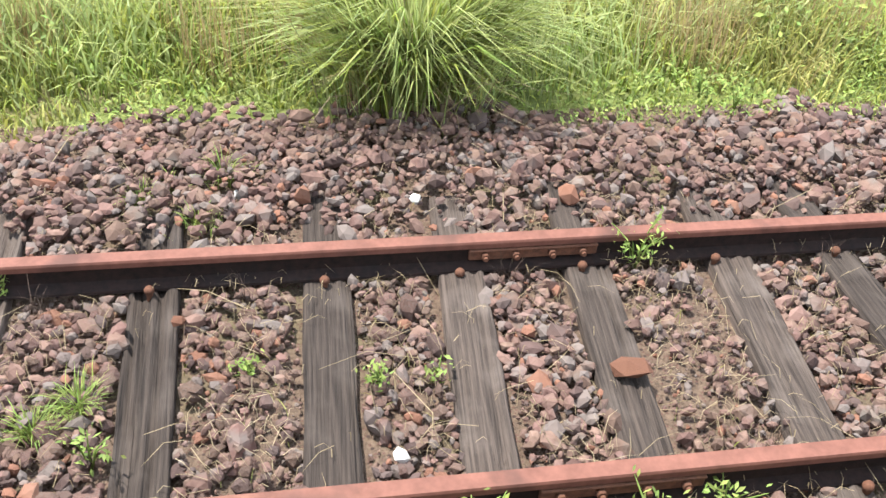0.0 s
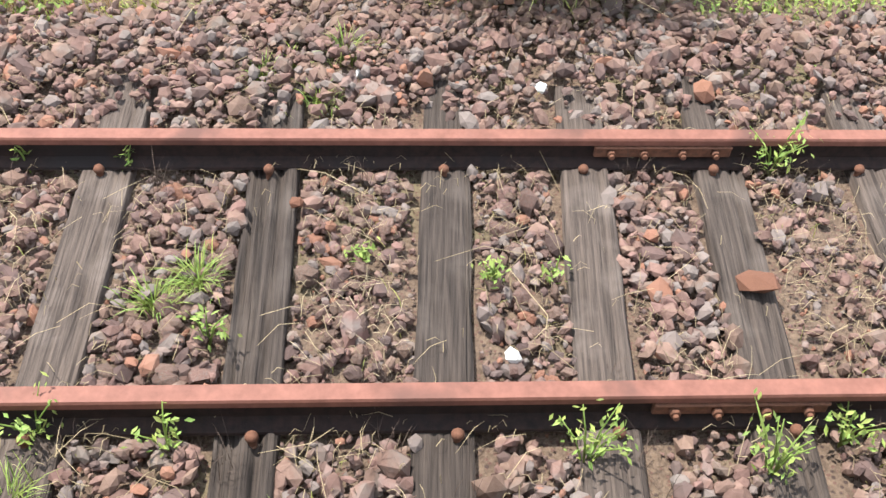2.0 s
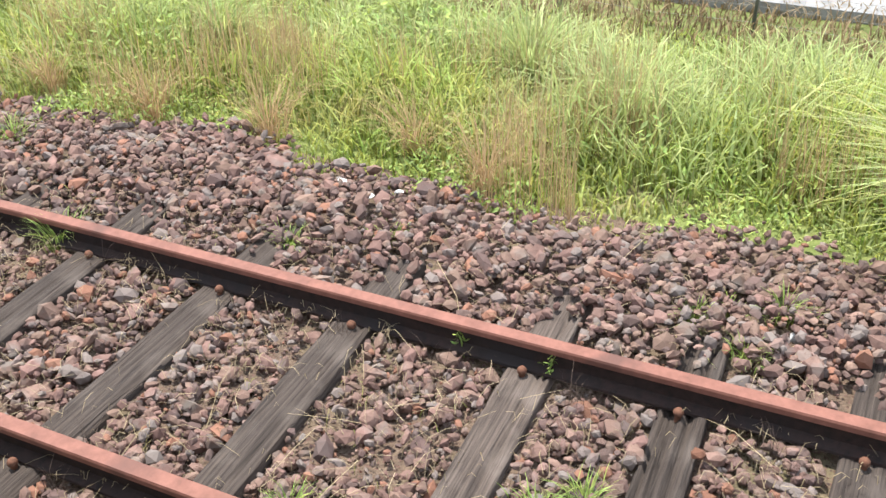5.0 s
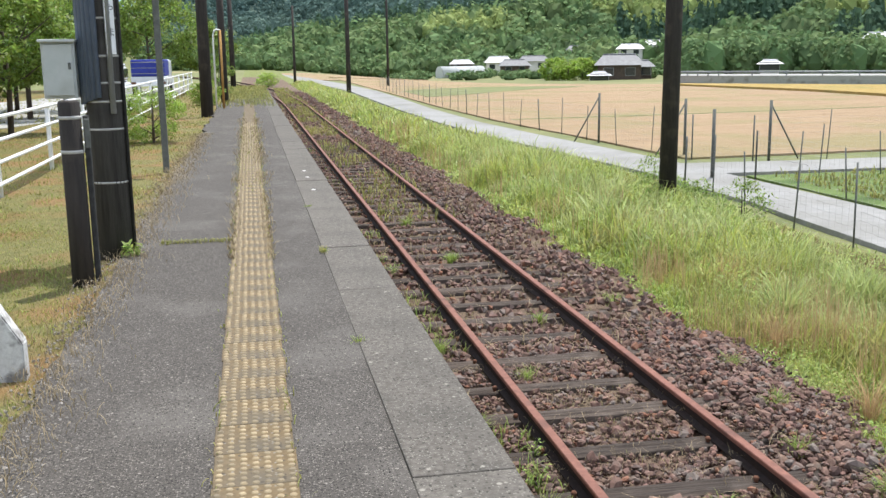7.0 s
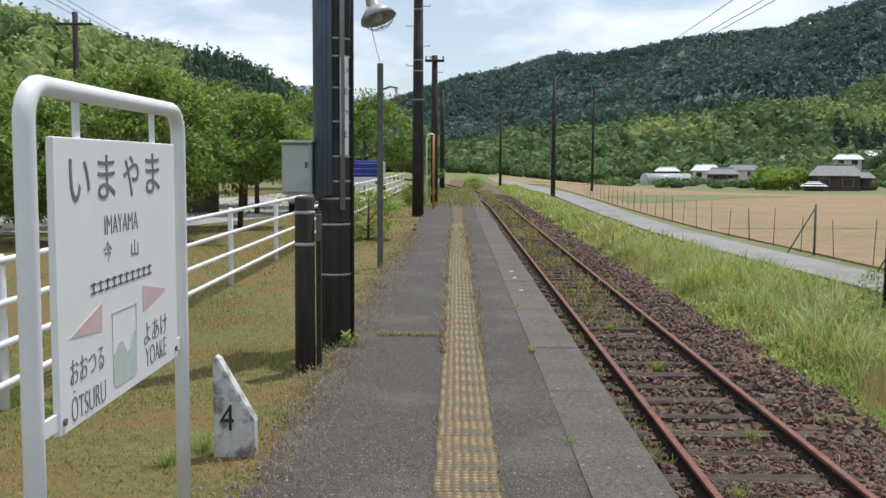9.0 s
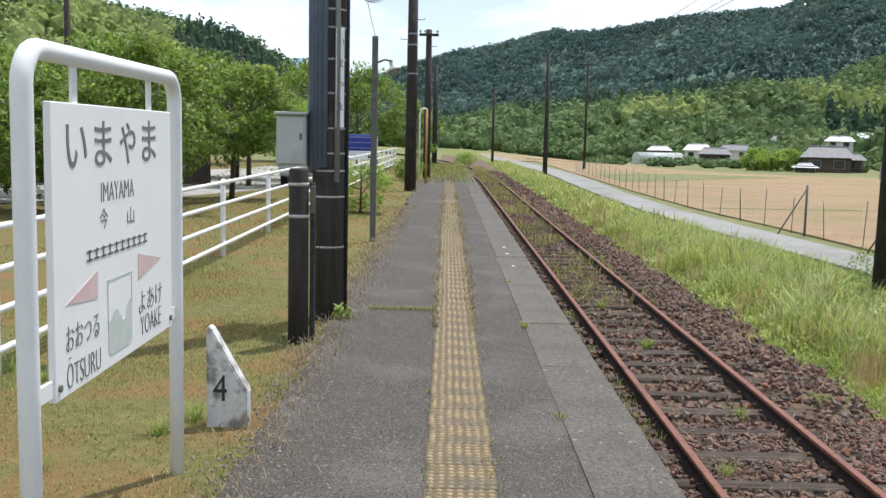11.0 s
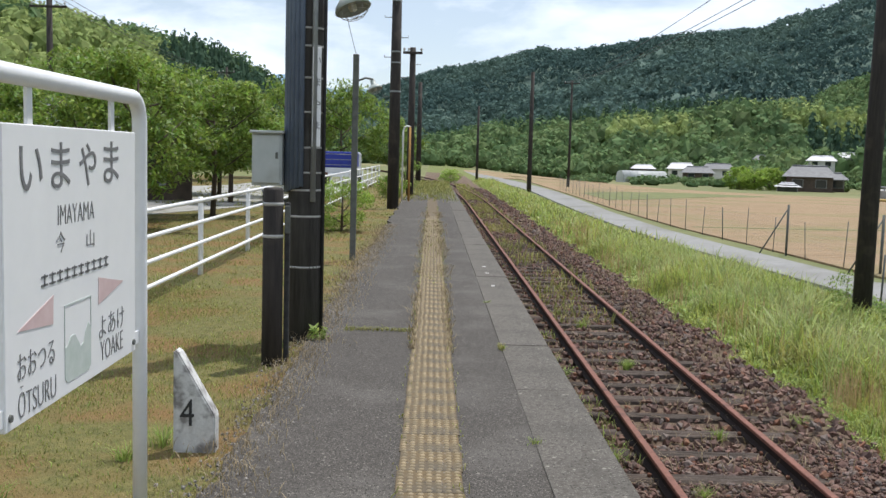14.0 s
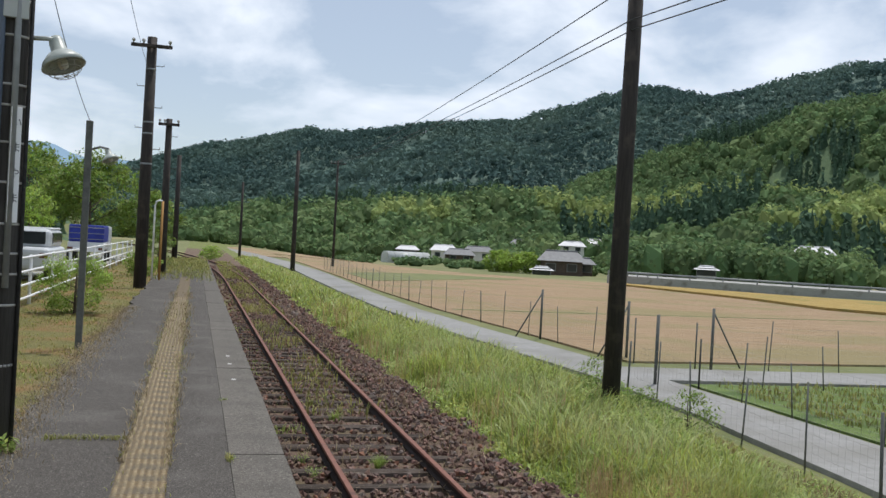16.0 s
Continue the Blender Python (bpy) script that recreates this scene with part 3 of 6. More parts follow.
def sleeper_mesh(seed, cracked=False):
    """A worn timber beam lengthwise in x, with grooves along the grain."""
    r = random.Random(seed)
    ny, nxs = 14, 18
    vs, fs = [], []
    half = 1.06
    grooves = [(r.uniform(-0.085, 0.085), r.uniform(0.004, 0.014), r.uniform(0.004, 0.009), r.uniform(0, 9)) for _ in range(7)]
    if cracked:
        grooves += [(-0.03, 0.045, 0.016, 1.0), (0.03, 0.05, 0.02, 4.0), (0.06, 0.03, 0.012, 2.2)]
    for i in range(nxs + 1):
        x = -half + 2 * half * i / nxs
        w = 0.088 + 0.006 * noise.noise(Vector((x * 3, seed, 0))) - (0.012 * abs(noise.noise(Vector((x * 9, seed, 4)))) if cracked else 0)
        for j in range(ny + 1):
            yy = -w + 2 * w * j / ny
            z = 0.0
            for gy0, gd, gw, gs in grooves:
                z -= gd * math.exp(-((yy - gy0 - 0.012 * noise.noise(Vector((x * 2.3, gs, seed)))) / gw) ** 2) * (0.5 + 0.5 * noise.noise(Vector((x * 4, gs, 1))) + 0.4)
            z += 0.004 * noise.noise(Vector((x * 8, yy * 30, seed)))
            if j in (0, ny):
                z -= 0.012
            vs.append((x, yy, z))
    n = ny + 1
    for i in range(nxs):
        for j in range(ny):
            fs.append((i * n + j, (i + 1) * n + j, (i + 1) * n + j + 1, i * n + j + 1))
    base = len(vs)
    for i in range(nxs + 1):
        for j in (0, ny):
            v = vs[i * n + j]
            vs.append((v[0], v[1] * 1.01, -0.14))
    for i in range(nxs):
        fs.append((i * n, base + 2 * i, base + 2 * i + 2, (i + 1) * n))
        fs.append((i * n + ny, (i + 1) * n + ny, base + 2 * i + 3, base + 2 * i + 1))
    vs += [(-half, -0.1, -0.14), (-half, 0.1, -0.14), (half, -0.1, -0.14), (half, 0.1, -0.14)]
    return vs, fs


sleeper_data = []
for s in range(5):
    vs, fs = sleeper_mesh(11 + s, s == 4)
    t = raw("sleeper_shape", vs, fs, M["sleeper"], smooth=True)
    sleeper_data.append(t.data)
    bpy.data.objects.remove(t)
bm = bmesh.new()
lathe(bm, [(0.0, 0.028), (0.012, 0.026), (0.019, 0.016), (0.019, 0.006), (0.013, 0.0), (0.013, -0.03)], (0, 0, 0), 10)
spike_data = part("spike_shape", bm, M["rust"])
spike_mesh = spike_data.data
bpy.data.objects.remove(spike_data)
for k, sy in enumerate(SLEEPERS):
    ob = new("sleeper", sleeper_data[4 if k == 13 else (k * 3 + 1) % 4])
    turn = {9: -5.0, 10: -4.4, 11: -4.4, 12: -2.6, 13: 1.0, 14: 1.0}.get(k, 1.2 * math.sin(k * 2.7))
    ob.matrix_basis = pose(2.315 + 0.04 * math.sin(k * 3.3), sy, -1.035 - 0.008 * math.sin(k * 1.7) ** 2, 0, 0, turn)
    tagged(ob, "badly split and rotten dark timber sleeper" if k == 13 else "weathered grey-brown timber sleeper in the ballast", "sleeper", "sleepers under the rails")
    for rx in (RAIL_N - 0.075, RAIL_N + 0.075, RAIL_F - 0.075, RAIL_F + 0.075):
        sp = new("spike", spike_mesh)
        sp.parent = ob
        sp.matrix_basis = ob.matrix_basis.inverted() @ pose(rx, sy + 0.03 * math.sin(k * 5 + rx * 9), -1.033)


def fishplate(x0, y0, side):
    """A joint bar with bolts against the rail's web."""
    ob = thing("fishplate", (x0, y0, RAIL_Z), "rusty joint bar bolted across a rail joint", "joint bar", "joint bars of the rails")
    bm = bmesh.new()
    box(bm, (side * 0.020, 0, -0.062), (0.018, 0.50, 0.048), 0.004)
    box(bm, (side * 0.030, 0, -0.040), (0.014, 0.50, 0.010), 0.003)
    part("bar", bm, M["rust"], ob)
    for d in (-0.19, -0.07, 0.07, 0.19):
        bm = bmesh.new()
        tube(bm, [(side * 0.028, d, -0.062), (side * 0.050, d, -0.062)], 0.016, 6)
        tube(bm, [(side * 0.048, d, -0.062), (side * 0.062, d, -0.062)], 0.009, 8)
        part("bolt", bm, M["rust"], ob)


fishplate(RAIL_F, 0.13, -1)
fishplate(RAIL_N, 0.13, -1)

# ---- left side: name board, kilometre post, poles ----
def text_mesh(name, body, size, place, parent, material, wide=1.0, tall=1.0, thin=0.0):
    """Flat lettering that faces +x, reading along +y."""
    cu = bpy.data.curves.new(name, "FONT")
    cu.body = body
    cu.size = size
    cu.align_x, cu.align_y = "CENTER", "CENTER"
    cu.extrude = 0.0008
    cu.offset = -thin
    tmp = bpy.data.objects.new(name, cu)
    scene.collection.objects.link(tmp)
    dg = bpy.context.evaluated_depsgraph_get()
    me = bpy.data.meshes.new_from_object(tmp.evaluated_get(dg))
    bpy.data.objects.remove(tmp)
    me.materials.clear()
    me.materials.append(material)
    ob = new(name, me)
    ob.parent = parent
    ob.matrix_basis = pose(*place, 90, 0, 90) @ Matrix.Diagonal((wide, tall, 1, 1))
    return ob


def bars(name, parent, material, place, widths, height, gap):
    """Unreadable lettering as a row of short bars facing +x."""
    bm = bmesh.new()
    yy = -(sum(widths) + gap * (len(widths) - 1)) / 2
    for w in widths:
        box(bm, (place[0], place[1] + yy + w / 2, place[2] + height * 0.25), (0.0016, w, height * 0.14))
        box(bm, (place[0], place[1] + yy + w / 2, place[2] - height * 0.3), (0.0016, w, height * 0.14))
        box(bm, (place[0], place[1] + yy + w / 2, place[2]), (0.0016, w * 0.18, height * 0.8))
        yy += w + gap
    return part(name, bm, material, parent)


SX, SY0, SY1 = -1.38, 3.80, 5.335
sign = thing("station_name_board", (SX, (SY0 + SY1) / 2, -0.03), "white enamelled station name board in a bent tube frame", "station sign")
hy = (SY1 - SY0) / 2
bm = bmesh.new()
arc = 0.11
top_z = 1.73
pts = [(0, -hy, -0.2), (0, -hy, 0.8), (0, -hy, top_z - arc)]
for k in range(1, 7):
    a = math.pi / 2 * k / 6
    pts.append((0, -hy + arc - arc * math.cos(a), top_z - arc + arc * math.sin(a)))
pts += [(0, 0, top_z)]
for k in range(0, 7):
    a = math.pi / 2 * k / 6
    pts.append((0, hy - arc + arc * math.sin(a), top_z - arc + arc * math.cos(a)))
pts += [(0, hy, 0.8), (0, hy, -0.2)]
tube(bm, pts, 0.031, 16, side=(1, 0, 0))
part("frame", bm, M["white"], sign, "white painted bent steel tube")
PZ0, PZ1, PY0, PY1 = 0.677, 1.586, 3.965 - (SY0 + SY1) / 2, 5.232 - (SY0 + SY1) / 2
bm = bmesh.new()
box(bm, (0, (PY0 + PY1) / 2, (PZ0 + PZ1) / 2), (0.022, PY1 - PY0, PZ1 - PZ0), 0.003)
panel = part("panel", bm, M["sign_white"], sign)
for yy in (PY0 + 0.225, PY1 - 0.255):
    bm = bmesh.new()
    box(bm, (-0.004, yy, (PZ1 + top_z) / 2 - 0.03), (0.012, 0.042, top_z - PZ1 + 0.06), 0.002)
    part("hanger", bm, M["white"], sign)
for s, e in ((PY0, -hy), (PY1, hy)):
    bm = bmesh.new()
    box(bm, (-0.002, (s + e) / 2, PZ0 + 0.045), (0.012, abs(s - e) + 0.05, 0.055), 0.002)
    part("bracket", bm, M["white"], sign)
    bm = bmesh.new()
    tube(bm, [(0.008, s + (0.03 if s < 0 else -0.03), PZ0 + 0.04), (0.018, s + (0.03 if s < 0 else -0.03), PZ0 + 0.04)], 0.012, 8)
    part("bolt", bm, M["dark_steel"], sign)
fx = 0.0125
pw = PY1 - PY0
ycen = (PY0 + PY1) / 2
MY = (SY0 + SY1) / 2


def letters(body, y0, y1, z0, z1, thin=0.0):
    """Lettering fitted into a rectangle of the panel."""
    t = text_mesh("lettering", body, 0.1, (0, 0, 0), panel, M["sign_ink"], thin=thin)
    xs = [v.co.x for v in t.data.vertices]
    ys = [v.co.y for v in t.data.vertices]
    kx, ky = (y1 - y0) / (max(xs) - min(xs)), (z1 - z0) / (max(ys) - min(ys))
    cx, cy = (max(xs) + min(xs)) / 2, (max(ys) + min(ys)) / 2
    t.matrix_basis = pose(fx, (y0 + y1) / 2 - MY, (z0 + z1) / 2 + 0.03, 90, 0, 90) @ Matrix.Diagonal((kx, ky, 1, 1)) @ Matrix.Translation((-cx, -cy, 0))


for ch, y0, y1, z0, z1 in (("い", 4.085, 4.255, 1.355, 1.49), ("ま", 4.33, 4.495, 1.355, 1.505), ("や", 4.585, 4.755, 1.355, 1.505), ("ま", 4.84, 5.015, 1.36, 1.515)):
    letters(ch, y0, y1, z0, z1)
letters("IMAYAMA", 4.383, 4.73, 1.233, 1.298, 0.0022)
letters("今", 4.365, 4.445, 1.14, 1.21, 0.001)
letters("山", 4.652, 4.73, 1.135, 1.195, 0.001)
bars("lettering_bars", panel, M["sign_ink"], (fx, 4.562 - MY, 1.094), [0.052] * 10, 0.05, 0.014)
letters("おおつる", 4.052, 4.342, 0.785, 0.865, 0.0012)
letters("ŌTSURU", 4.055, 4.352, 0.668, 0.765, 0.002)
letters("よあけ", 4.778, 5.075, 0.778, 0.862, 0.0012)
letters("YOAKE", 4.795, 5.06, 0.690, 0.765, 0.002)


def flat(name, pts, parent, material, x):
    bm = bmesh.new()
    vs = [bm.verts.new((x, a, b)) for a, b in pts]
    f = bm.faces.new(vs)
    ext = bmesh.ops.extrude_face_region(bm, geom=[f])
    for v in ext["geom"]:
        if isinstance(v, bmesh.types.BMVert):
            v.co.x += 0.0015
    return part(name, bm, material, parent)


def on_panel(*pts):
    return [(y - MY, z + 0.03) for y, z in pts]


flat("arrow", on_panel((4.054, 0.935), (4.336, 1.007), (4.332, 0.912)), panel, M["sign_pink"], fx - 0.001)
flat("arrow", on_panel((4.775, 1.011), (5.068, 0.962), (4.772, 0.909)), panel, M["sign_pink"], fx - 0.001)
flat("picture", on_panel((4.455, 0.688), (4.665, 0.688), (4.688, 0.705), (4.69, 0.84), (4.665, 0.862), (4.637, 0.839), (4.615, 0.80), (4.585, 0.79), (4.56, 0.815), (4.526, 0.845), (4.49, 0.842), (4.46, 0.815), (4.434, 0.81), (4.434, 0.705)), panel, M["sign_green"], fx - 0.001)
bm = bmesh.new()
for y0, z0, y1, z1 in ((4.434, 0.81, 4.434, 0.955), (4.69, 0.84, 4.69, 0.955), (4.434, 0.955, 4.69, 0.955)):
    box(bm, (fx, (y0 + y1) / 2 - MY, (z0 + z1) / 2 + 0.03), (0.0014, abs(y1 - y0) + 0.004, abs(z1 - z0) + 0.004))
part("picture_border", bm, M["sign_green"], panel)

# kilometre post: a slab with a slanting top edge
km = thing("kilometre_post", (-1.305, 6.10, -0.05), "flaking white concrete kilometre post with a black numeral", "marker post")
bm = bmesh.new()
outline = [(-0.118, -0.05), (0.094, -0.05), (0.094, 0.195), (-0.095, 0.525), (-0.118, 0.53)]
fr = [bm.verts.new((x, -0.05, z)) for x, z in outline]
bk = [bm.verts.new((x, 0.05, z)) for x, z in outline]
bm.faces.new(fr)
bm.faces.new(bk[::-1])
for i in range(5):
    bm.faces.new((fr[i], bk[i], bk[(i + 1) % 5], fr[(i + 1) % 5]))
bmesh.ops.bevel(bm, geom=bm.edges[:], offset=0.008, segments=2, affect="EDGES")
slab_km = part("slab", bm, M["grey_white"], km)
num = text_mesh("numeral", "4", 0.20, (-0.035, -0.052, 0.17), km, M["black"])
num.matrix_basis = pose(-0.045, -0.0525, 0.204, 90, 0, 0) @ Matrix.Diagonal((0.78, 1, 1, 1))

# short dark post beside the big pole
sp = thing("short_post", (-1.27, 8.20, -0.05), "short tarred round post with pale bands", "post")
bm = bmesh.new()
tube(bm, [(0, 0, -0.2), (0, 0, 0.6), (0, 0, 1.27), (0, 0, 1.285)], [0.076, 0.074, 0.072, 0.06], 20)
part("post", bm, M["pole"], sp)
for z in (0.94, 1.17):
    bm = bmesh.new()
    lathe(bm, [(0.072, z - 0.012), (0.077, z - 0.011), (0.077, z + 0.011), (0.072, z + 0.012)], (0, 0, 0), 20)
    part("band", bm, M["band"], sp)
bm = bmesh.new()
box(bm, (0.098, 0.03, 0.6), (0.036, 0.05, 1.16), 0.006)
part("batten", bm, M["black"], sp)
bm = bmesh.new()
box(bm, (0.103, 0.0, 1.06), (0.04, 0.02, 0.2), 0.005)
part("plate", bm, M["dark_steel"], sp)


def strap(bm, r, z, h=0.014):
    return lathe(bm, [(r, z - h), (r + 0.005, z - h), (r + 0.005, z + h), (r, z + h)], (0, 0, 0), 24)


bp = thing("lamp_pole", (-1.165, 9.15, -0.05), "thick dark timber pole with conduits, straps and a lamp", "lamp pole")
bm = bmesh.new()
tube(bm, [(0, 0, -0.3), (0, 0, 1.5), (0, 0, 3.0), (-0.02, 0, 6.5)], [0.142, 0.135, 0.128, 0.11], 28)
part("pole", bm, M["big_pole"], bp)
for z in (0.62, 1.03, 1.24, 1.38, 1.58, 1.86, 2.13, 2.38, 2.52, 2.85, 3.1):
    bm = bmesh.new()
    strap(bm, 0.136 - z * 0.003, z, 0.008)
    part("strap", bm, M["band"], bp)
for i in range(6):
    a = radians(198 + i * 13)
    bm = bmesh.new()
    tube(bm, [(0.155 * math.cos(a), 0.155 * math.sin(a), 1.22 + 0.01 * i), (0.155 * math.cos(a), 0.155 * math.sin(a), 3.2), (0.14 * math.cos(a) - 0.02, 0.14 * math.sin(a), 6.2)], 0.021, 10)
    part("conduit", bm, M["conduit"], bp)
a = radians(300)
bm = bmesh.new()
tube(bm, [(0.155 * math.cos(a), 0.155 * math.sin(a), 1.15), (0.15 * math.cos(a), 0.15 * math.sin(a), 4.5)], 0.022, 10)
part("conduit", bm, M["steel"], bp, "pale grey steel conduit")
bm = bmesh.new()
tube(bm, [(0.148, -0.03, 0.0), (0.146, -0.03, 4.6)], 0.014, 8)
part("earth_pipe", bm, M["black"], bp)
bm = bmesh.new()
box(bm, (0.095, -0.128, 1.98), (0.075, 0.012, 0.78), 0.002, 38)
plate = part("name_plate", bm, M["sign_white"], bp, "narrow white vertical station name plate")
for i, ch in enumerate("いまやま"):
    t = text_mesh("lettering", ch, 0.075, (0, 0, 0), bp, M["sign_ink"])
    t.matrix_basis = pose(0.0995, -0.1355, 2.26 - i * 0.17, 90, 0, 38)
bm = bmesh.new()
box(bm, (0.06, -0.14, 3.1), (0.16, 0.03, 0.28), 0.004, 20)
part("notice", bm, M["box"], bp, "pale notice plate high on the pole")
# lamp on its arm
bm = bmesh.new()
tube(bm, [(0.12, 0, 2.86), (0.24, -0.01, 2.865), (0.30, -0.01, 2.86)], 0.016, 10)
part("arm", bm, M["lamp"], bp)


def lamp_head(parent, c, k=1.0, cage=True):
    bm = bmesh.new()
    lathe(bm, [(0.0, 0.17 * k), (0.035 * k, 0.17 * k), (0.05 * k, 0.14 * k), (0.055 * k, 0.06 * k), (0.09 * k, 0.04 * k), (0.135 * k, -0.01 * k), (0.15 * k, -0.05 * k), (0.143 * k, -0.05 * k), (0.125 * k, -0.012 * k), (0.05 * k, 0.03 * k), (0.0, 0.035 * k)], (0, 0, 0), 24)
    s = part("shade", bm, M["lamp"], parent, "grey enamelled lamp shade")
    s.matrix_basis = pose(*c, -12, -20, 0)
    if cage:
        bm = bmesh.new()
        for h, r in ((-0.055, 0.12), (-0.09, 0.11), (-0.115, 0.08)):
            tube(bm, [(r * k * math.cos(q * math.pi / 9), r * k * math.sin(q * math.pi / 9), h * k) for q in range(19)], 0.0022, 4, False)
        for q in range(8):
            w = q * math.pi / 4
            tube(bm, [(0.12 * k * math.cos(w), 0.12 * k * math.sin(w), -0.05 * k), (0.11 * k * math.cos(w), 0.11 * k * math.sin(w), -0.09 * k), (0.08 * k * math.cos(w), 0.08 * k * math.sin(w), -0.115 * k), (0, 0, -0.125 * k)], 0.0022, 4, False)
        g = part("guard", bm, M["mesh_wire"], s)
        bm = bmesh.new()
        lathe(bm, [(0.02 * k, 0.03 * k), (0.035 * k, -0.02 * k), (0.03 * k, -0.06 * k), (0.0, -0.075 * k)], (0, 0, 0), 12)
        part("bulb", bm, M["lamp_in"], s)
    return s


lamp_head(bp, (0.345, -0.01, 2.73))
cab = thing("cabinet", (-1.455, 9.12, 1.26), "grey steel meter cabinet fixed beside the pole", "cabinet")
bm = bmesh.new()
box(bm, (0, 0, 0.17), (0.24, 0.22, 0.42), 0.008, seg=2)
part("body", bm, M["box"], cab)
bm = bmesh.new()
box(bm, (0, -0.118, 0.17), (0.21, 0.014, 0.38), 0.004)
door = part("door", bm, M["box"], cab)
bm = bmesh.new()
box(bm, (0.08, -0.128, 0.2), (0.02, 0.014, 0.05), 0.003)
part("latch", bm, M["dark_steel"], door)
bm = bmesh.new()
box(bm, (0, -0.02, 0.385), (0.265, 0.27, 0.022), 0.004)
part("hood", bm, M["box"], cab)
bm = bmesh.new()
box(bm, (0.15, 0.0, 0.2), (0.09, 0.04, 0.04))
part("bracket", bm, M["dark_steel"], cab)

# slim grey lamp post
lp = thing("lamp_post", (-1.265, 15.40, -0.05), "slim grey steel post with a small lamp", "lamp post")
bm = bmesh.new()
box(bm, (0, 0, 1.45), (0.085, 0.07, 3.0), 0.008)
part("post", bm, M["dark_steel"], lp)
bm = bmesh.new()
tube(bm, [(0.04, 0, 2.58), (0.14, 0, 2.62), (0.25, 0, 2.60)], 0.014, 8)
part("arm", bm, M["dark_steel"], lp)
lamp_head(lp, (0.27, 0, 2.49), 0.72)


def crossarm_pole(place, h, r, arm_z=None, arm_w=1.1, bands=(), lean=0.0, label="dark tarred wooden utility pole", steps=True):
    ob = thing("utility_pole", place, label, "utility pole", "utility poles along the line")
    bm = bmesh.new()
    tube(bm, [(0, 0, -0.6), (lean * 0.5, 0, h * 0.5), (lean, 0, h)], [r, r * 0.88, r * 0.74], 18)
    part("pole", bm, M["pole"], ob)
    if arm_z:
        bm = bmesh.new()
        box(bm, (lean * arm_z / h, -r * 0.8, arm_z), (arm_w, 0.09, 0.09), 0.01)
        part("crossarm", bm, M["pole"], ob)
        for s in (-0.44, -0.2, 0.44):
            bm = bmesh.new()
            lathe(bm, [(0.02, 0.04), (0.02, 0.09), (0.045, 0.10), (0.045, 0.14), (0.03, 0.17), (0.0, 0.175)], (lean + s * arm_w, -r * 0.8, arm_z), 10)
            part("insulator", bm, M["band"], ob)
    for z in bands:
        bm = bmesh.new()
        rr = r * (1 - 0.26 * z / h)
        lathe(bm, [(rr, z - 0.022), (rr + 0.005, z - 0.022), (rr + 0.005, z + 0.022), (rr, z + 0.022)], (lean * z / h, 0, 0), 18)
        part("band", bm, M["steel"], ob)
    if steps:
        z = 2.6
        s = 1
        while z < h - 0.6:
            bm = bmesh.new()
            tube(bm, [(s * r * 0.8 + lean * z / h, 0, z), (s * (r + 0.16) + lean * z / h, 0, z), (s * (r + 0.16) + lean * z / h, 0, z + 0.05)], 0.011, 6)
            part("step_bolt", bm, M["dark_steel"], ob)
            z += 0.55
            s = -s
    return ob


crossarm_pole((-1.24, 29.2, -0.05), 6.65, 0.17, 6.4, 1.05, (3.3, 4.1, 4.4, 5.8))
crossarm_pole((-0.95, 37.3, -0.05), 5.4, 0.14, 5.2, 0.7)
crossarm_pole((-0.92, 56.5, -0.08), 5.6, 0.15, None)
crossarm_pole((7.42, 18.15, -1.30), 9.6, 0.165, None, 1.0, label="tall dark tarred pole standing in grass", steps=False, lean=0.10)
crossarm_pole((8.0, 84.0, -1.3), 9.9, 0.20, None, label="tall dark tarred pole by the road", steps=False)
crossarm_pole((4.9, 113.0, -1.2), 8.4, 0.16, None, label="far dark pole by the track", steps=False)
crossarm_pole((13.9, 103.0, -1.5), 11.0, 0.14, 10.7, 1.6, label="far grey utility pole with a slanting stay", steps=False)

# white hooked pipe with an ochre foot, and a small marker
hp = thing("hooked_pipe", (-0.98, 33.0, -0.05), "white hooked pipe with an ochre lower half", "pipe")
bm = bmesh.new()
tube(bm, [(-0.12, 0, 0), (-0.12, 0, 2.3), (-0.08, 0, 2.42), (0.0, 0, 2.46), (0.1, 0, 2.44)], 0.028, 10)
part("pipe", bm, M["white"], hp)
bm = bmesh.new()
tube(bm, [(0.10, 0, 0), (0.10, 0, 2.44)], 0.035, 10)
part("post", bm, M["yellow"], hp)

# ---- white tube fence along the lawn ----
FX = -2.95
fence = thing("pipe_fence", (FX, 0, -0.05), "white tube fence with four rails along the lawn", "fence")
fys = [0.8 + 3.1 * i for i in range(-2, 18)]
for yy in fys:
    bm = bmesh.new()
    tube(bm, [(0, yy, -0.2), (0, yy, 0.95), (0, yy, 0.965)], [0.033, 0.033, 0.02], 12)
    part("post", bm, M["white"], fence)
for z in (0.17, 0.42, 0.67, 0.93):
    bm = bmesh.new()
    tube(bm, [(0.035, fys[0] - 0.3, z), (0.035, 20, z), (0.035, fys[-1] + 0.3, z)], 0.023, 12)
    part("rail", bm, M["white"], fence)


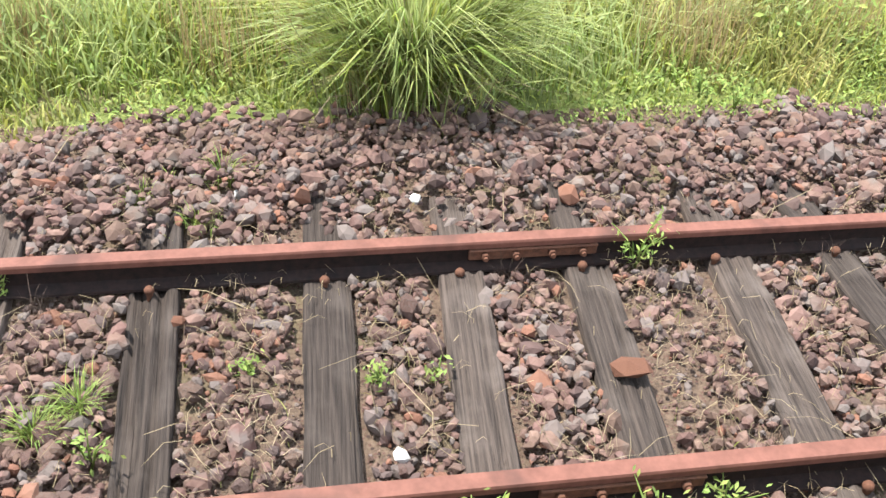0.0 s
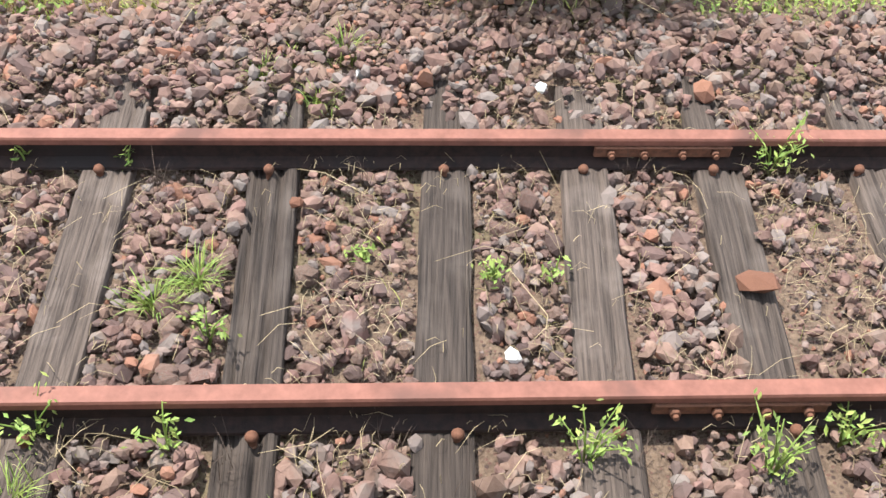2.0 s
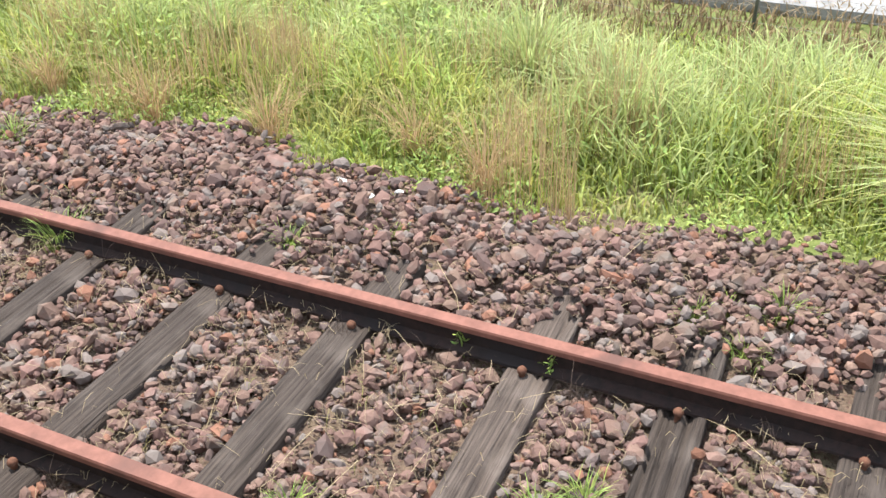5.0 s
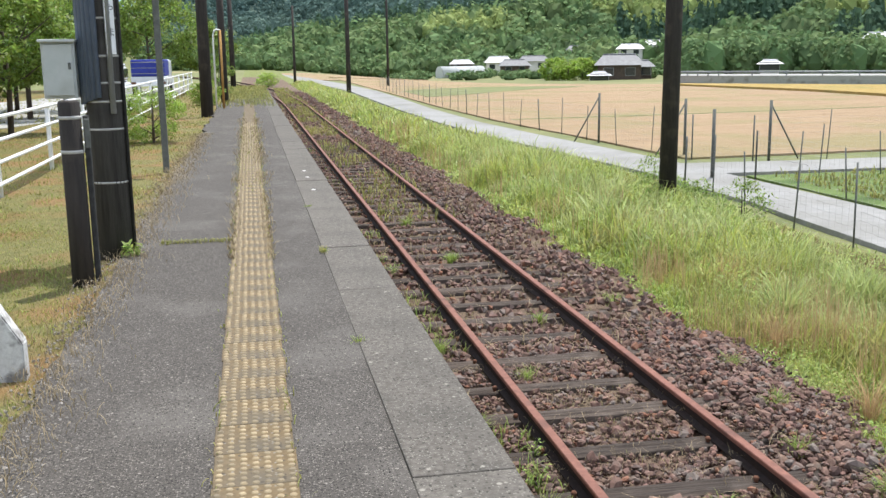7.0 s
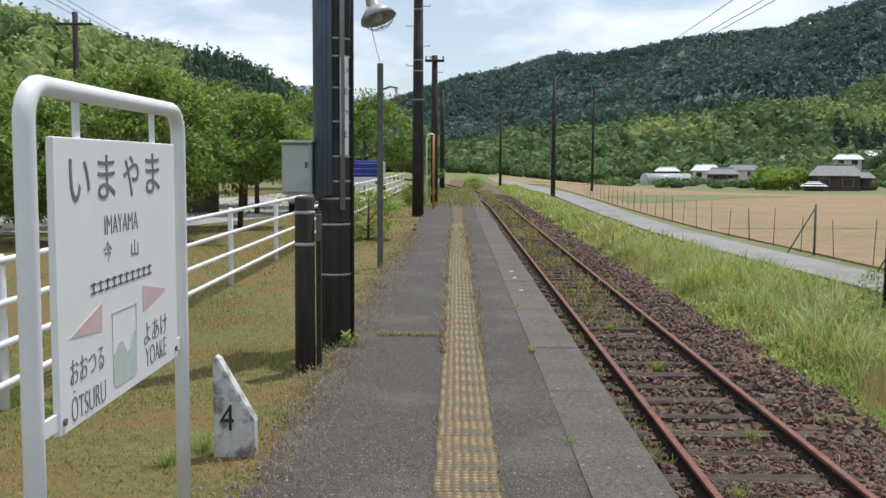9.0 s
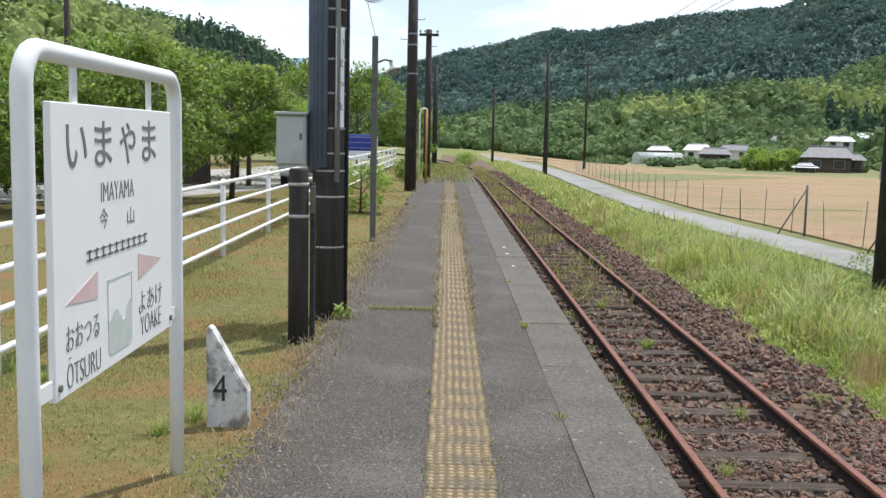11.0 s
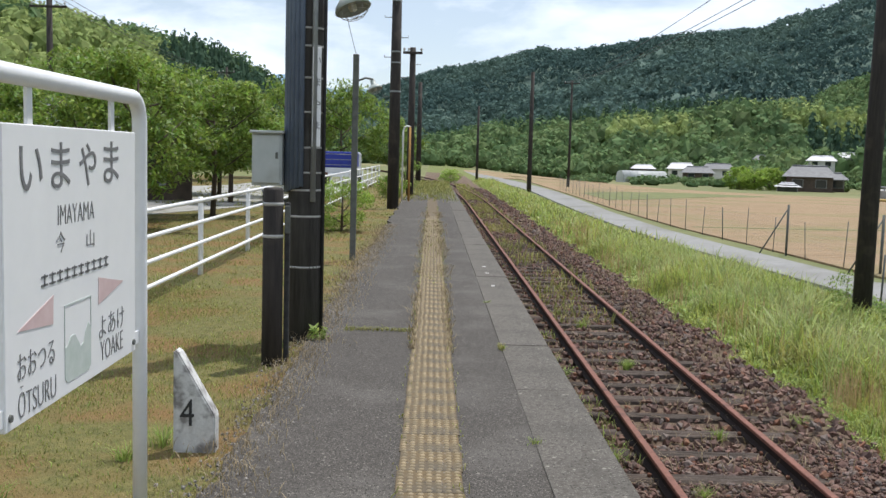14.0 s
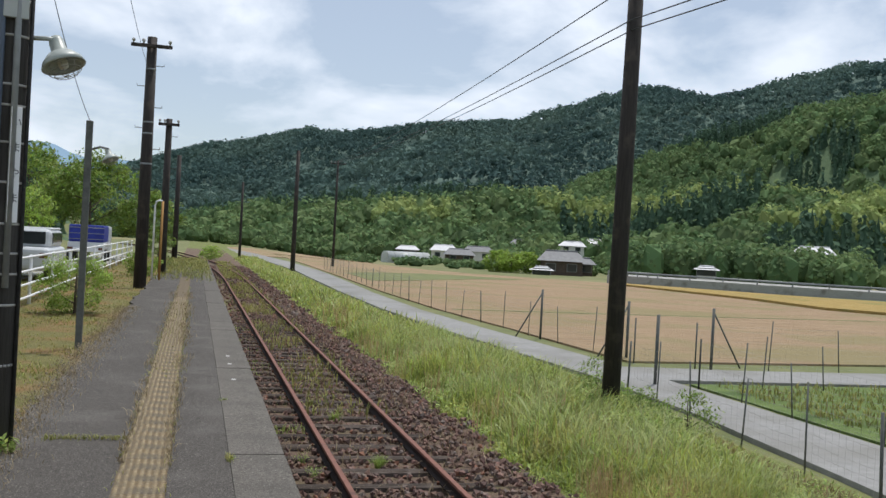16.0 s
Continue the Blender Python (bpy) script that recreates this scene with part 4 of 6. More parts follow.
# ---- wire fences ----
def wire_fence(name, pts, h, step, label, mesh=True, post_r=0.014):
    """Thin posts with wires along a line of (x, y)."""
    ob = thing(name, (0, 0, 0), label, "fence")
    pos = []
    for (x0, y0), (x1, y1) in zip(pts, pts[1:]):
        d = math.hypot(x1 - x0, y1 - y0)
        n = max(1, round(d / step))
        pos += [(x0 + (x1 - x0) * i / n, y0 + (y1 - y0) * i / n) for i in range(n)]
    pos.append(pts[-1])
    base = -1.32
    for i, (x, y) in enumerate(pos):
        bm = bmesh.new()
        l1, l2 = 0.06 * math.sin(i * 2.3), 0.05 * math.sin(i * 4.1)
        tube(bm, [(x, y, base - 0.1), (x + l1, y + l2, base + h + 0.12 * math.sin(i * 1.9))], post_r * (1.5 if i % 5 == 0 else 1), 8)
        part("post", bm, M["dark_steel"], ob)
    if mesh:
        bm = bmesh.new()
        for (x0, y0), (x1, y1) in zip(pos, pos[1:]):
            for k in range(9):
                z = base + 0.08 + k * (h - 0.15) / 8
                tube(bm, [(x0, y0, z), ((x0 + x1) / 2, (y0 + y1) / 2, z - 0.02), (x1, y1, z)], 0.0016, 3, False)
            d = math.hypot(x1 - x0, y1 - y0)
            n = int(d / 0.16)
            for q in range(1, n):
                k = q / n
                x, y = x0 + (x1 - x0) * k, y0 + (y1 - y0) * k
                tube(bm, [(x, y, base + 0.05), (x, y, base + h - 0.06)], 0.0011, 3, False)
        part("wire_mesh", bm, M["mesh_wire"], ob)
    return ob


wire_fence("wire_fence", [(7.1, -4.0), (7.45, 3.6), (7.75, 8.3), (8.35, 13.7), (8.5, 17.2), (8.75, 20.3)], 1.15, 1.65, "rusty wire mesh fence with thin posts beside the road")
wire_fence("wire_fence", [(11.55, 26.0), (11.0, 33), (10.6, 40), (10.4, 47), (10.8, 66), (11.4, 90)], 1.2, 2.3, "thin post and wire mesh fence round the stubble field", True)
wire_fence("wire_fence", [(12.8, 25.0), (17, 24.9), (26, 25.6), (40, 27.0)], 1.2, 2.0, "thin post and wire mesh fence along the lane", True)
wire_fence("wire_fence", [(11.0, 21.5), (10.95, 17.9), (11.0, 13.0), (11.1, 4)], 1.1, 2.1, "wire mesh fence round the green field", True)
wire_fence("wire_fence", [(11.0, 21.5), (14, 21.3), (22, 21.3)], 1.1, 2.0, "post and wire fence between lane and green field", False)

# gate posts with slanting stays at the field corner
for px, py, d in ((13.2, 24.9, 0.9), (10.0, 21.6, 0.0), (11.7, 26.8, -0.8), (11.0, 31.8, -0.8)):
    g = thing("gate_post", (px, py, -1.33), "dark steel gate post with a slanting stay", "post", "gate posts by the road")
    bm = bmesh.new()
    tube(bm, [(0, 0, -0.1), (0, 0, 1.6)], 0.038, 10)
    part("post", bm, M["dark_steel"], g)
    if d:
        bm = bmesh.new()
        tube(bm, [(0, 0, 1.5), (d, 0.1, 0.05)], 0.022, 8)
        part("stay", bm, M["dark_steel"], g)

slab("green_field", [(11.05, 22.0), (26, 22.0), (30, 5), (11.3, 4), (11.1, 13)], -1.5, -1.285, M["green_field"], "green grassy field with a low crop", "field")

def green_crop():
    n = 9000
    x, y = 11.5 + 13 * rng.uniform(0, 1, n) ** 1.3, rng.uniform(6, 21.5, n)
    y = np.where(rng.uniform(0, 1, n) < 0.6, np.round(y / 0.9) * 0.9 + rng.normal(0, 0.1, n), y)
    v, f = blades(np.stack([x, y, np.full(n, -1.29)], 1), rng.uniform(0.08, 0.28, n), np.full(n, 0.03), rng.uniform(0.3, 1.0, n))
    stuff("field_grass", v, f, M["lawn_blade"], "rough green grass and crop rows in the field", "grass")


# polytunnel with a black skirt
def polytunnel(name, place, rz, w, h, length, sheet, label, skirt):
    ob = thing(name, place, label, "greenhouse")
    ob.rotation_euler = (0, 0, radians(rz))
    bm = bmesh.new()
    prof = [(-w / 2, 0.0), (-w / 2, h * 0.45)] + [(-w / 2 * math.cos(math.pi * k / 12), h * 0.45 + h * 0.55 * math.sin(math.pi * k / 12)) for k in range(1, 12)] + [(w / 2, h * 0.45), (w / 2, 0.0)]
    rings = [[bm.verts.new((x, y, z)) for x, z in prof] for y in (0, length)]
    for k in range(len(prof) - 1):
        bm.faces.new((rings[0][k], rings[0][k + 1], rings[1][k + 1], rings[1][k])).smooth = True
    for r in rings:
        bm.faces.new(r)
    part("sheet", bm, sheet, ob)
    n = int(length / 1.5)
    for q in range(n + 1):
        bm = bmesh.new()
        tube(bm, [(x * 1.008, length * q / n, z * 1.004) for x, z in prof], 0.02, 6, False)
        part("hoop", bm, M["steel"], ob)
    if skirt:
        for s in (-1, 1):
            bm = bmesh.new()
            box(bm, (s * (w / 2 + 0.03), length / 2, 0.22), (0.05, length, 0.44), 0.01)
            part("skirt", bm, M["black"], ob, "black plastic ground skirt")
    return ob


polytunnel("polytunnel", (15.0, -6.0, -1.3), 0, 5.0, 2.6, 20.5, M["vinyl_grey"], "grey-green vinyl polytunnel with a black skirt", True)
polytunnel("polytunnel", (38.2, 203.0, -2.85), -78, 4.0, 2.4, 9.6, M["vinyl"], "white vinyl polytunnel at the field's far end", False)

# ---- houses ----
def house(place, rz, w, d, h, roof_h, wall, roof, label):
    ob = thing("house", place, label, "house", "houses below the wooded hill")
    ob.rotation_euler = (0, 0, radians(rz))
    bm = bmesh.new()
    box(bm, (0, 0, h / 2 - 1.2), (w, d, h + 2.4))
    wl_ = part("wall", bm, wall, ob)
    bm = bmesh.new()
    e = 0.6
    a = [bm.verts.new(p) for p in ((-w / 2 - e, -d / 2 - e, h - 0.1), (w / 2 + e, -d / 2 - e, h - 0.1), (w / 2 + e, d / 2 + e, h - 0.1), (-w / 2 - e, d / 2 + e, h - 0.1), (-w / 2 + d * 0.15, 0, h + roof_h), (w / 2 - d * 0.15, 0, h + roof_h))]
    for f in ((0, 1, 5, 4), (2, 3, 4, 5), (1, 2, 5), (3, 0, 4), (3, 2, 1, 0)):
        bm.faces.new([a[i] for i in f])
    part("roof", bm, roof, ob)
    bm = bmesh.new()
    tube(bm, [(-w / 2 + d * 0.15, 0, h + roof_h), (w / 2 - d * 0.15, 0, h + roof_h)], 0.16, 8)
    part("ridge_cap", bm, roof, ob)
    n = max(2, int(w / 2.6))
    for i in range(n):
        x = -w / 2 + w * (i + 0.5) / n
        win = thing("window", (x, -d / 2 - 0.03, h * 0.55), "dark window in a pale frame", "window")
        win.parent = ob
        del win["category"]
        bm = bmesh.new()
        box(bm, (0, 0, 0), (1.5, 0.08, 1.2), 0.02)
        part("frame", bm, M["steel"], win)
        bm = bmesh.new()
        box(bm, (0, -0.045, 0), (1.35, 0.03, 1.05))
        part("pane", bm, M["glass"], win)
    return ob


def house_at(az, el, dist, rz, w, d, h, roof_h, wall, roof, label):
    """A house on the bearing az, its foot at the elevation el from the platform."""
    return house((0.1 + dist * math.sin(radians(az)), 1.6 + dist * math.cos(radians(az)), 1.55 + dist * math.tan(radians(el))), rz, w, d, h, roof_h, wall, roof, label)


house_at(14.1, -0.9, 262, -14, 6.4, 5, 2.5, 1.4, M["plaster"], M["roof_pale"], "two-tone house with white walls and pale roof")
house_at(15.0, -1.0, 240, -10, 6.5, 5, 1.9, 1.3, M["timber"], M["roof"], "low dark house with a grey tiled roof")
house_at(16.1, -0.86, 250, -16, 7.0, 5, 2.4, 1.2, M["plaster"], M["roof"], "white house with a grey roof among trees")
house_at(18.7, -0.05, 300, -12, 7.5, 5, 1.7, 1.2, M["plaster"], M["roof"], "grey-roofed house half hidden by trees")
house_at(20.9, -1.45, 150, -20, 6.2, 5, 2.3, 1.4, M["timber"], M["roof"], "old dark timber farmhouse with a tiled roof")
house_at(22.1, -1.3, 156, -24, 3.2, 3, 1.7, 0.8, M["timber"], M["roof"], "dark timber barn beside the farmhouse")
house_at(19.8, -1.5, 144, -20, 2.4, 2, 0.9, 0.35, M["timber"], M["roof_pale"], "small dark shed with a pale roof")
house_at(21.5, -0.1, 276, -24, 6.5, 5, 1.9, 1.2, M["plaster"], M["roof_pale"], "large white house with pale layered roofs")
house_at(22.8, 0.05, 286, -24, 6.0, 5, 2.2, 1.2, M["plaster"], M["roof_pale"], "white house with a pale roof on the slope")
house_at(12.0, -0.75, 286, -10, 6, 5, 1.7, 1.0, M["timber"], M["roof_pale"], "far low farm building with a pale roof")
house_at(34.6, 0.0, 205, -38, 7, 5, 2.0, 1.3, M["plaster"], M["roof_pale"], "pale house beside the raised road")
house_at(29.0, -0.95, 150, -30, 2.6, 2, 0.9, 0.4, M["plaster"], M["roof_pale"], "small white shed below the grove")
house((-10.8, 31.5, -0.05), 20, 6.0, 4.5, 1.9, 0.9, M["timber"], M["roof"], "low dark timber house behind the trees")

# raised road with guard rail at the field's edge
emb = thing("embankment", (0, 0, 0), "raised road on a stone wall with a guard rail", "embankment", kind="structure")
line = [(42.5, 99), (46, 94.5), (58, 83), (72, 73), (101, 60)]
bm = bmesh.new()
tops = [[bm.verts.new((x, y, z)) for x, y, z in ((a, b, -2.0), (a, b, -0.75), (a + 4, b + 6, -0.72), (a + 4, b + 6, -2.0))] for a, b in line]
for u, v in zip(tops, tops[1:]):
    for k in range(3):
        bm.faces.new((u[k], v[k], v[k + 1], u[k + 1]))
part("wall", bm, M["concrete"], emb)
bm = bmesh.new()
for (x0, y0), (x1, y1) in zip(line, line[1:]):
    tube(bm, [(x0 + 0.3, y0 + 0.4, -0.38), (x1 + 0.3, y1 + 0.4, -0.38)], 0.11, 6)
part("guard_rail", bm, M["steel"], emb)
for (x0, y0), (x1, y1) in zip(line, line[1:]):
    for k in range(5):
        bm = bmesh.new()
        x, y = x0 + (x1 - x0) * k / 5 + 0.3, y0 + (y1 - y0) * k / 5 + 0.4
        tube(bm, [(x, y, -0.8), (x, y, -0.27)], 0.07, 6)
        part("guard_post", bm, M["steel"], emb)

# ---- vehicles beyond the fence ----
def wheel(parent, x, y, z, r):
    w = bpy.data.objects.new("wheel", None)
    scene.collection.objects.link(w)
    w.parent = parent
    w.location = (x, y, z)
    bm = bmesh.new()
    tube(bm, [(-0.09, 0, 0), (-0.07, 0, 0), (0.07, 0, 0), (0.09, 0, 0)], [r * 0.9, r, r, r * 0.9], 18)
    part("tyre", bm, M["rubber"], w)
    bm = bmesh.new()
    tube(bm, [(-0.095, 0, 0), (0.095, 0, 0)], r * 0.6, 14)
    part("rim", bm, M["steel"], w)


tr = thing("truck", (-4.35, 47.0, -0.05), "small truck with a blue covered load bed", "truck")
bm = bmesh.new()
box(bm, (0, 0.2, 1.24), (1.42, 2.2, 0.72), 0.06, seg=2)
part("load_cover", bm, M["blue"], tr, "dark blue tarpaulin cover")
bm = bmesh.new()
box(bm, (0, 0.2, 0.72), (1.46, 2.3, 0.30), 0.03)
part("load_bed", bm, M["car_paint"], tr)
bm = bmesh.new()
box(bm, (0, 2.0, 1.0), (1.5, 1.2, 1.2), 0.12, seg=2)
cabn = part("cab", bm, M["car_paint"], tr)
bm = bmesh.new()
box(bm, (0, -0.98, 0.55), (1.5, 0.05, 0.18), 0.02)
part("bumper", bm, M["white"], tr)
for z in (1.0, 1.24, 1.48):
    bm = bmesh.new()
    tube(bm, [(-0.72, -0.91, z), (0.72, -0.91, z)], 0.016, 6)
    part("strap", bm, M["steel"], tr)
for sx in (-0.62, 0.62):
    bm = bmesh.new()
    box(bm, (sx, -1.01, 0.6), (0.22, 0.04, 0.1), 0.01)
    part("tail_light", bm, M["rust"], tr, "red tail light")
    for yy in (-0.3, 1.9):
        wheel(tr, sx * 1.15, yy, 0.28, 0.28)

van = thing("car", (-4.35, 31.5, -0.05), "silver-white compact car parked beyond the fence", "car")
bm = bmesh.new()
box(bm, (0, 0, 0.62), (1.5, 3.4, 0.62), 0.14, seg=3)
part("body", bm, M["car_paint"], van)
bm = bmesh.new()
box(bm, (0, 0.3, 1.15), (1.34, 2.3, 0.55), 0.16, seg=3)
part("cabin", bm, M["car_paint"], van)
for c_, s_ in (((0, -0.86, 1.18), (1.05, 0.06, 0.34)), ((0, 1.46, 1.18), (1.05, 0.06, 0.34)), ((-0.67, 0.3, 1.18), (0.05, 1.9, 0.30)), ((0.67, 0.3, 1.18), (0.05, 1.9, 0.30))):
    bm = bmesh.new()
    box(bm, c_, s_, 0.02)
    part("window", bm, M["glass"], van, "dark car window")
for sx in (-0.6, 0.6):
    bm = bmesh.new()
    box(bm, (sx, -1.69, 0.72), (0.22, 0.05, 0.14), 0.02)
    part("tail_light", bm, M["rust"], van, "red tail light")
bm = bmesh.new()
box(bm, (0, 0.35, 1.43), (1.26, 1.9, 0.07), 0.03)
part("roof", bm, M["car_paint"], van)
for sx in (-0.66, 0.66):
    for yy in (-1.05, 1.1):
        wheel(van, sx, yy, 0.28, 0.28)

# ---- platform pieces: coping slabs and tactile tiles ----
cop = thing("platform_edge", (0, 0, 0), "row of weathered grey concrete coping slabs", "platform edge", kind="structure")
bm = bmesh.new()
box(bm, (0, 0, -0.066), (P_R - COP, 1.498, 0.14), 0.003)
cop_ob = part("coping_slab", bm, M["coping"], cop)
cop_ob.matrix_basis = Matrix.Translation(((COP + P_BACK) / 2, P_STEP - 0.75, 0.0)) @ Matrix.Diagonal(((P_BACK - COP) / (P_R - COP), 1, 1, 1))
for q in range(1, 6):
    o = new("coping_slab", cop_ob.data)
    o.parent = cop
    o.matrix_basis = Matrix.Translation(((COP + P_BACK) / 2, P_STEP - 0.75 - 1.5 * q, 0.001)) @ Matrix.Diagonal(((P_BACK - COP) / (P_R - COP), 1, 1, 1))
k = 0
yy = P_STEP + 0.75
while yy < P_END:
    o = new("coping_slab", cop_ob.data)
    o.parent = cop
    o.matrix_basis = pose((COP + P_R) / 2 + 0.004 * math.sin(k * 3.1), yy, 0.002 + 0.003 * math.sin(k * 1.9), 0, 0.25 * math.sin(k * 2.3), 0.15 * math.sin(k * 1.3))
    yy += 1.5
    k += 1

strip = thing("tactile_strip", (0, 0, 0), "worn ochre tactile paving strip along the platform", "tactile paving", kind="structure")
TS = (S_R - S_L)
bm = bmesh.new()
box(bm, (0, 0, 0.0), (TS, TS - 0.003, 0.014), 0.002)
tile_plain = part("tile", bm, M["tile"], strip)
bm = bmesh.new()
box(bm, (0, 0, 0.0), (TS, TS - 0.003, 0.014), 0.002)
for i in range(7):
    for j in range(7):
        c = (-TS / 2 + TS * (i + 0.5) / 7, -TS / 2 + TS * (j + 0.5) / 7, 0.0065)
        lathe(bm, [(0.0145, 0.0), (0.012, 0.0035), (0.008, 0.005), (0.0, 0.005)], c, 7)
for f in bm.faces:
    f.material_index = 1 if f.calc_center_median().z > 0.0072 else 0
tile_dots = part("tile", bm, M["tile"], strip)
tile_dots.data.materials.append(M["tile_dot"])
for k in range(116):
    yy = -0.3 + k * TS
    src = tile_dots
    o = src if k == 0 else new("tile", tile_dots.data if k < 84 else tile_plain.data)
    o.parent = strip
    o.matrix_basis = pose((S_L + S_R) / 2 + 0.004 * math.sin(k * 2.9), yy, 0.001 + 0.0008 * math.sin(k * 4.7), 0, 0, 0.3 * math.sin(k * 3.7))
tile_plain.location = ((S_L + S_R) / 2, -0.3 - TS, 0.001)
# three small painted marks on the coping
for yy in (12.5, 13.75, 14.5):
    bm = bmesh.new()
    box(bm, (0, 0, 0), (0.045, 0.085, 0.003), 0.001)
    tagged(part("painted_mark", bm, M["band"], None, at=(0.60, yy, 0.0075)), "worn white paint mark on the coping", "mark", "painted marks", "structure")


# ---- blades, stones and leaves as numpy meshes ----
def pnoise(x, y, s, seed):
    return np.array([noise.noise(Vector((float(a) * s, float(b) * s, seed))) for a, b in zip(x, y)])


def blades(p, h, w, bend, az=None):
    """Corners and triangles of tapering, arching blades on the points p."""
    n = len(p)
    az = rng.uniform(0, 2 * np.pi, n) if az is None else az
    d = np.stack([np.cos(az), np.sin(az), np.zeros(n)], 1)
    tw = az + np.pi / 2 + rng.uniform(-0.7, 0.7, n)
    s = np.stack([np.cos(tw), np.sin(tw), np.zeros(n)], 1)
    rows = []
    for t, ww in ((0.0, 1.0), (0.38, 0.9), (0.74, 0.6)):
        up = h * (t - 0.42 * bend * t ** 2.4)
        out = h * bend * t ** 1.9 * 0.8
        c = p + d * out[:, None] + np.array([0, 0, 1.0]) * up[:, None]
        rows += [c - s * (w * ww * 0.5)[:, None], c + s * (w * ww * 0.5)[:, None]]
    tip = p + d * (h * bend * 0.85)[:, None] + np.array([0, 0, 1.0]) * (h * (1 - 0.45 * bend))[:, None]
    v = np.stack(rows + [tip], 1).reshape(-1, 3)
    f = np.array([[0, 1, 2], [1, 3, 2], [2, 3, 4], [3, 5, 4], [4, 5, 6]])
    f = (f[None] + 7 * np.arange(n)[:, None, None]).reshape(-1, 3)
    return v, f


def scatter(n, x0, x1, y0, y1, zoff=0.0):
    x, y = rng.uniform(x0, x1, n), rng.uniform(y0, y1, n)
    z = np.array([ground_z(float(a), float(b)) for a, b in zip(x, y)]) + zoff
    return np.stack([x, y, z], 1)


def stuff(name, v, f, material, label, category, smooth=False):
    return tagged(raw(name, v, f, material, smooth=smooth), label, category, kind="stuff")


def merge(parts):
    vs, fs, o = [], [], 0
    for v, f in parts:
        vs.append(v)
        fs.append(f + o)
        o += len(v)
    return np.concatenate(vs), np.concatenate(fs)


green_crop()


# grass bank between the ballast and the road fence
def edge_x(y):
    """Ragged line where the ballast ends."""
    return 4.12 + 0.16 * np.sin(y * 1.7) + 0.10 * np.sin(y * 4.3 + 1) + 0.06 * np.sin(y * 11.0)


def bank_end(y):
    """Line of the wire fence and, farther on, of the road's edge."""
    return np.where(y < 24, np.clip(7.1 + 0.085 * y, 6.9, 8.75), np.clip(8.75 - 0.10 * (y - 24), 7.6, 8.75))


def bank(n, y0, y1, hmin, hmax, w, patch=0.55):
    p = scatter(int(n * 1.8), 3.8, 8.8, y0, y1, -0.01)
    p = p[p[:, 0] < bank_end(p[:, 1])]
    k = pnoise(p[:, 0], p[:, 1], patch, 5.0)
    keep = (p[:, 0] > edge_x(p[:, 1])) & (rng.uniform(-0.9, 0.5, len(p)) < k + 0.25)
    p, k = p[keep][:n], k[keep][:n]
    q = np.clip((p[:, 0] - edge_x(p[:, 1])) / 0.9, 0.12, 1.0) * np.clip((bank_end(p[:, 1]) + 0.15 - p[:, 0]) / 1.7, 0.18, 1.0)
    h = (hmin + (hmax - hmin) * np.clip(0.42 + 1.5 * k, 0, 1)) * q * rng.uniform(0.5, 1.15, len(p))
    return blades(p, h, np.full(len(p), w) * rng.uniform(0.6, 1.3, len(p)), rng.uniform(0.25, 1.1, len(p)))


stuff("bank_grass", *merge([bank(44000, -3.5, 12, 0.16, 0.62, 0.012), bank(24000, 12, 30, 0.36, 0.85, 0.019), bank(14000, 30, 110, 0.4, 0.85, 0.05)]), M["blade"],
      "dense green meadow grass on the bank beside the track", "grass")
stuff("bank_grass", *merge([bank(20000, -3.5, 12, 0.25, 0.75, 0.013, patch=0.9), bank(13000, 12, 30, 0.4, 1.0, 0.022, patch=0.9), bank(5000, 30, 100, 0.5, 0.9, 0.055)]), M["blade_pale"],
      "long pale green grass blades on the bank", "grass")


def low_leaves(n, y0, y1, x0, x1, size):
    """Small round leaves low over the ground at the ballast's edge."""
    p = scatter(n * 2, x0, x1, y0, y1, 0.0)
    k = pnoise(p[:, 0], p[:, 1], 1.1, 9.0)
    off = p[:, 0] - edge_x(p[:, 1])
    keep = (off > -0.15) & (off < 1.0) & (k > -0.05)
    p, k = p[keep][:n], k[keep][:n]
    return leaf_cards(p + np.stack([np.zeros(len(p)), np.zeros(len(p)), rng.uniform(0.02, 0.26, len(p)) * np.clip(0.4 + k, 0, 1)], 1), size)


def leaf_cards(c, size, flat=0.7):
    """Folded pointed leaves at the points c."""
    n = len(c)
    az = rng.uniform(0, 2 * np.pi, n)
    el = rng.normal(0, flat, n)
    a = np.stack([np.cos(az) * np.cos(el), np.sin(az) * np.cos(el), np.sin(el)], 1)
    b = np.stack([-np.sin(az), np.cos(az), rng.normal(0, 0.35, n)], 1)
    s = (size * rng.uniform(0.6, 1.35, n))[:, None]
    v = np.stack([c - a * s * 0.5, c + b * s * 0.19, c + a * s * 0.5 - np.array([0, 0, 0.08]) * s, c - b * s * 0.19], 1).reshape(-1, 3)
    f = np.array([[0, 1, 2], [0, 2, 3]])
    return v, (f[None] + 4 * np.arange(n)[:, None, None]).reshape(-1, 3)


stuff("low_weeds", *merge([low_leaves(17000, -3, 13, 3.9, 5.4, 0.036), low_leaves(5000, 13, 40, 3.9, 5.4, 0.08)]), M["weed"], "low yellow-green leafy weeds at the ballast's edge", "weeds")


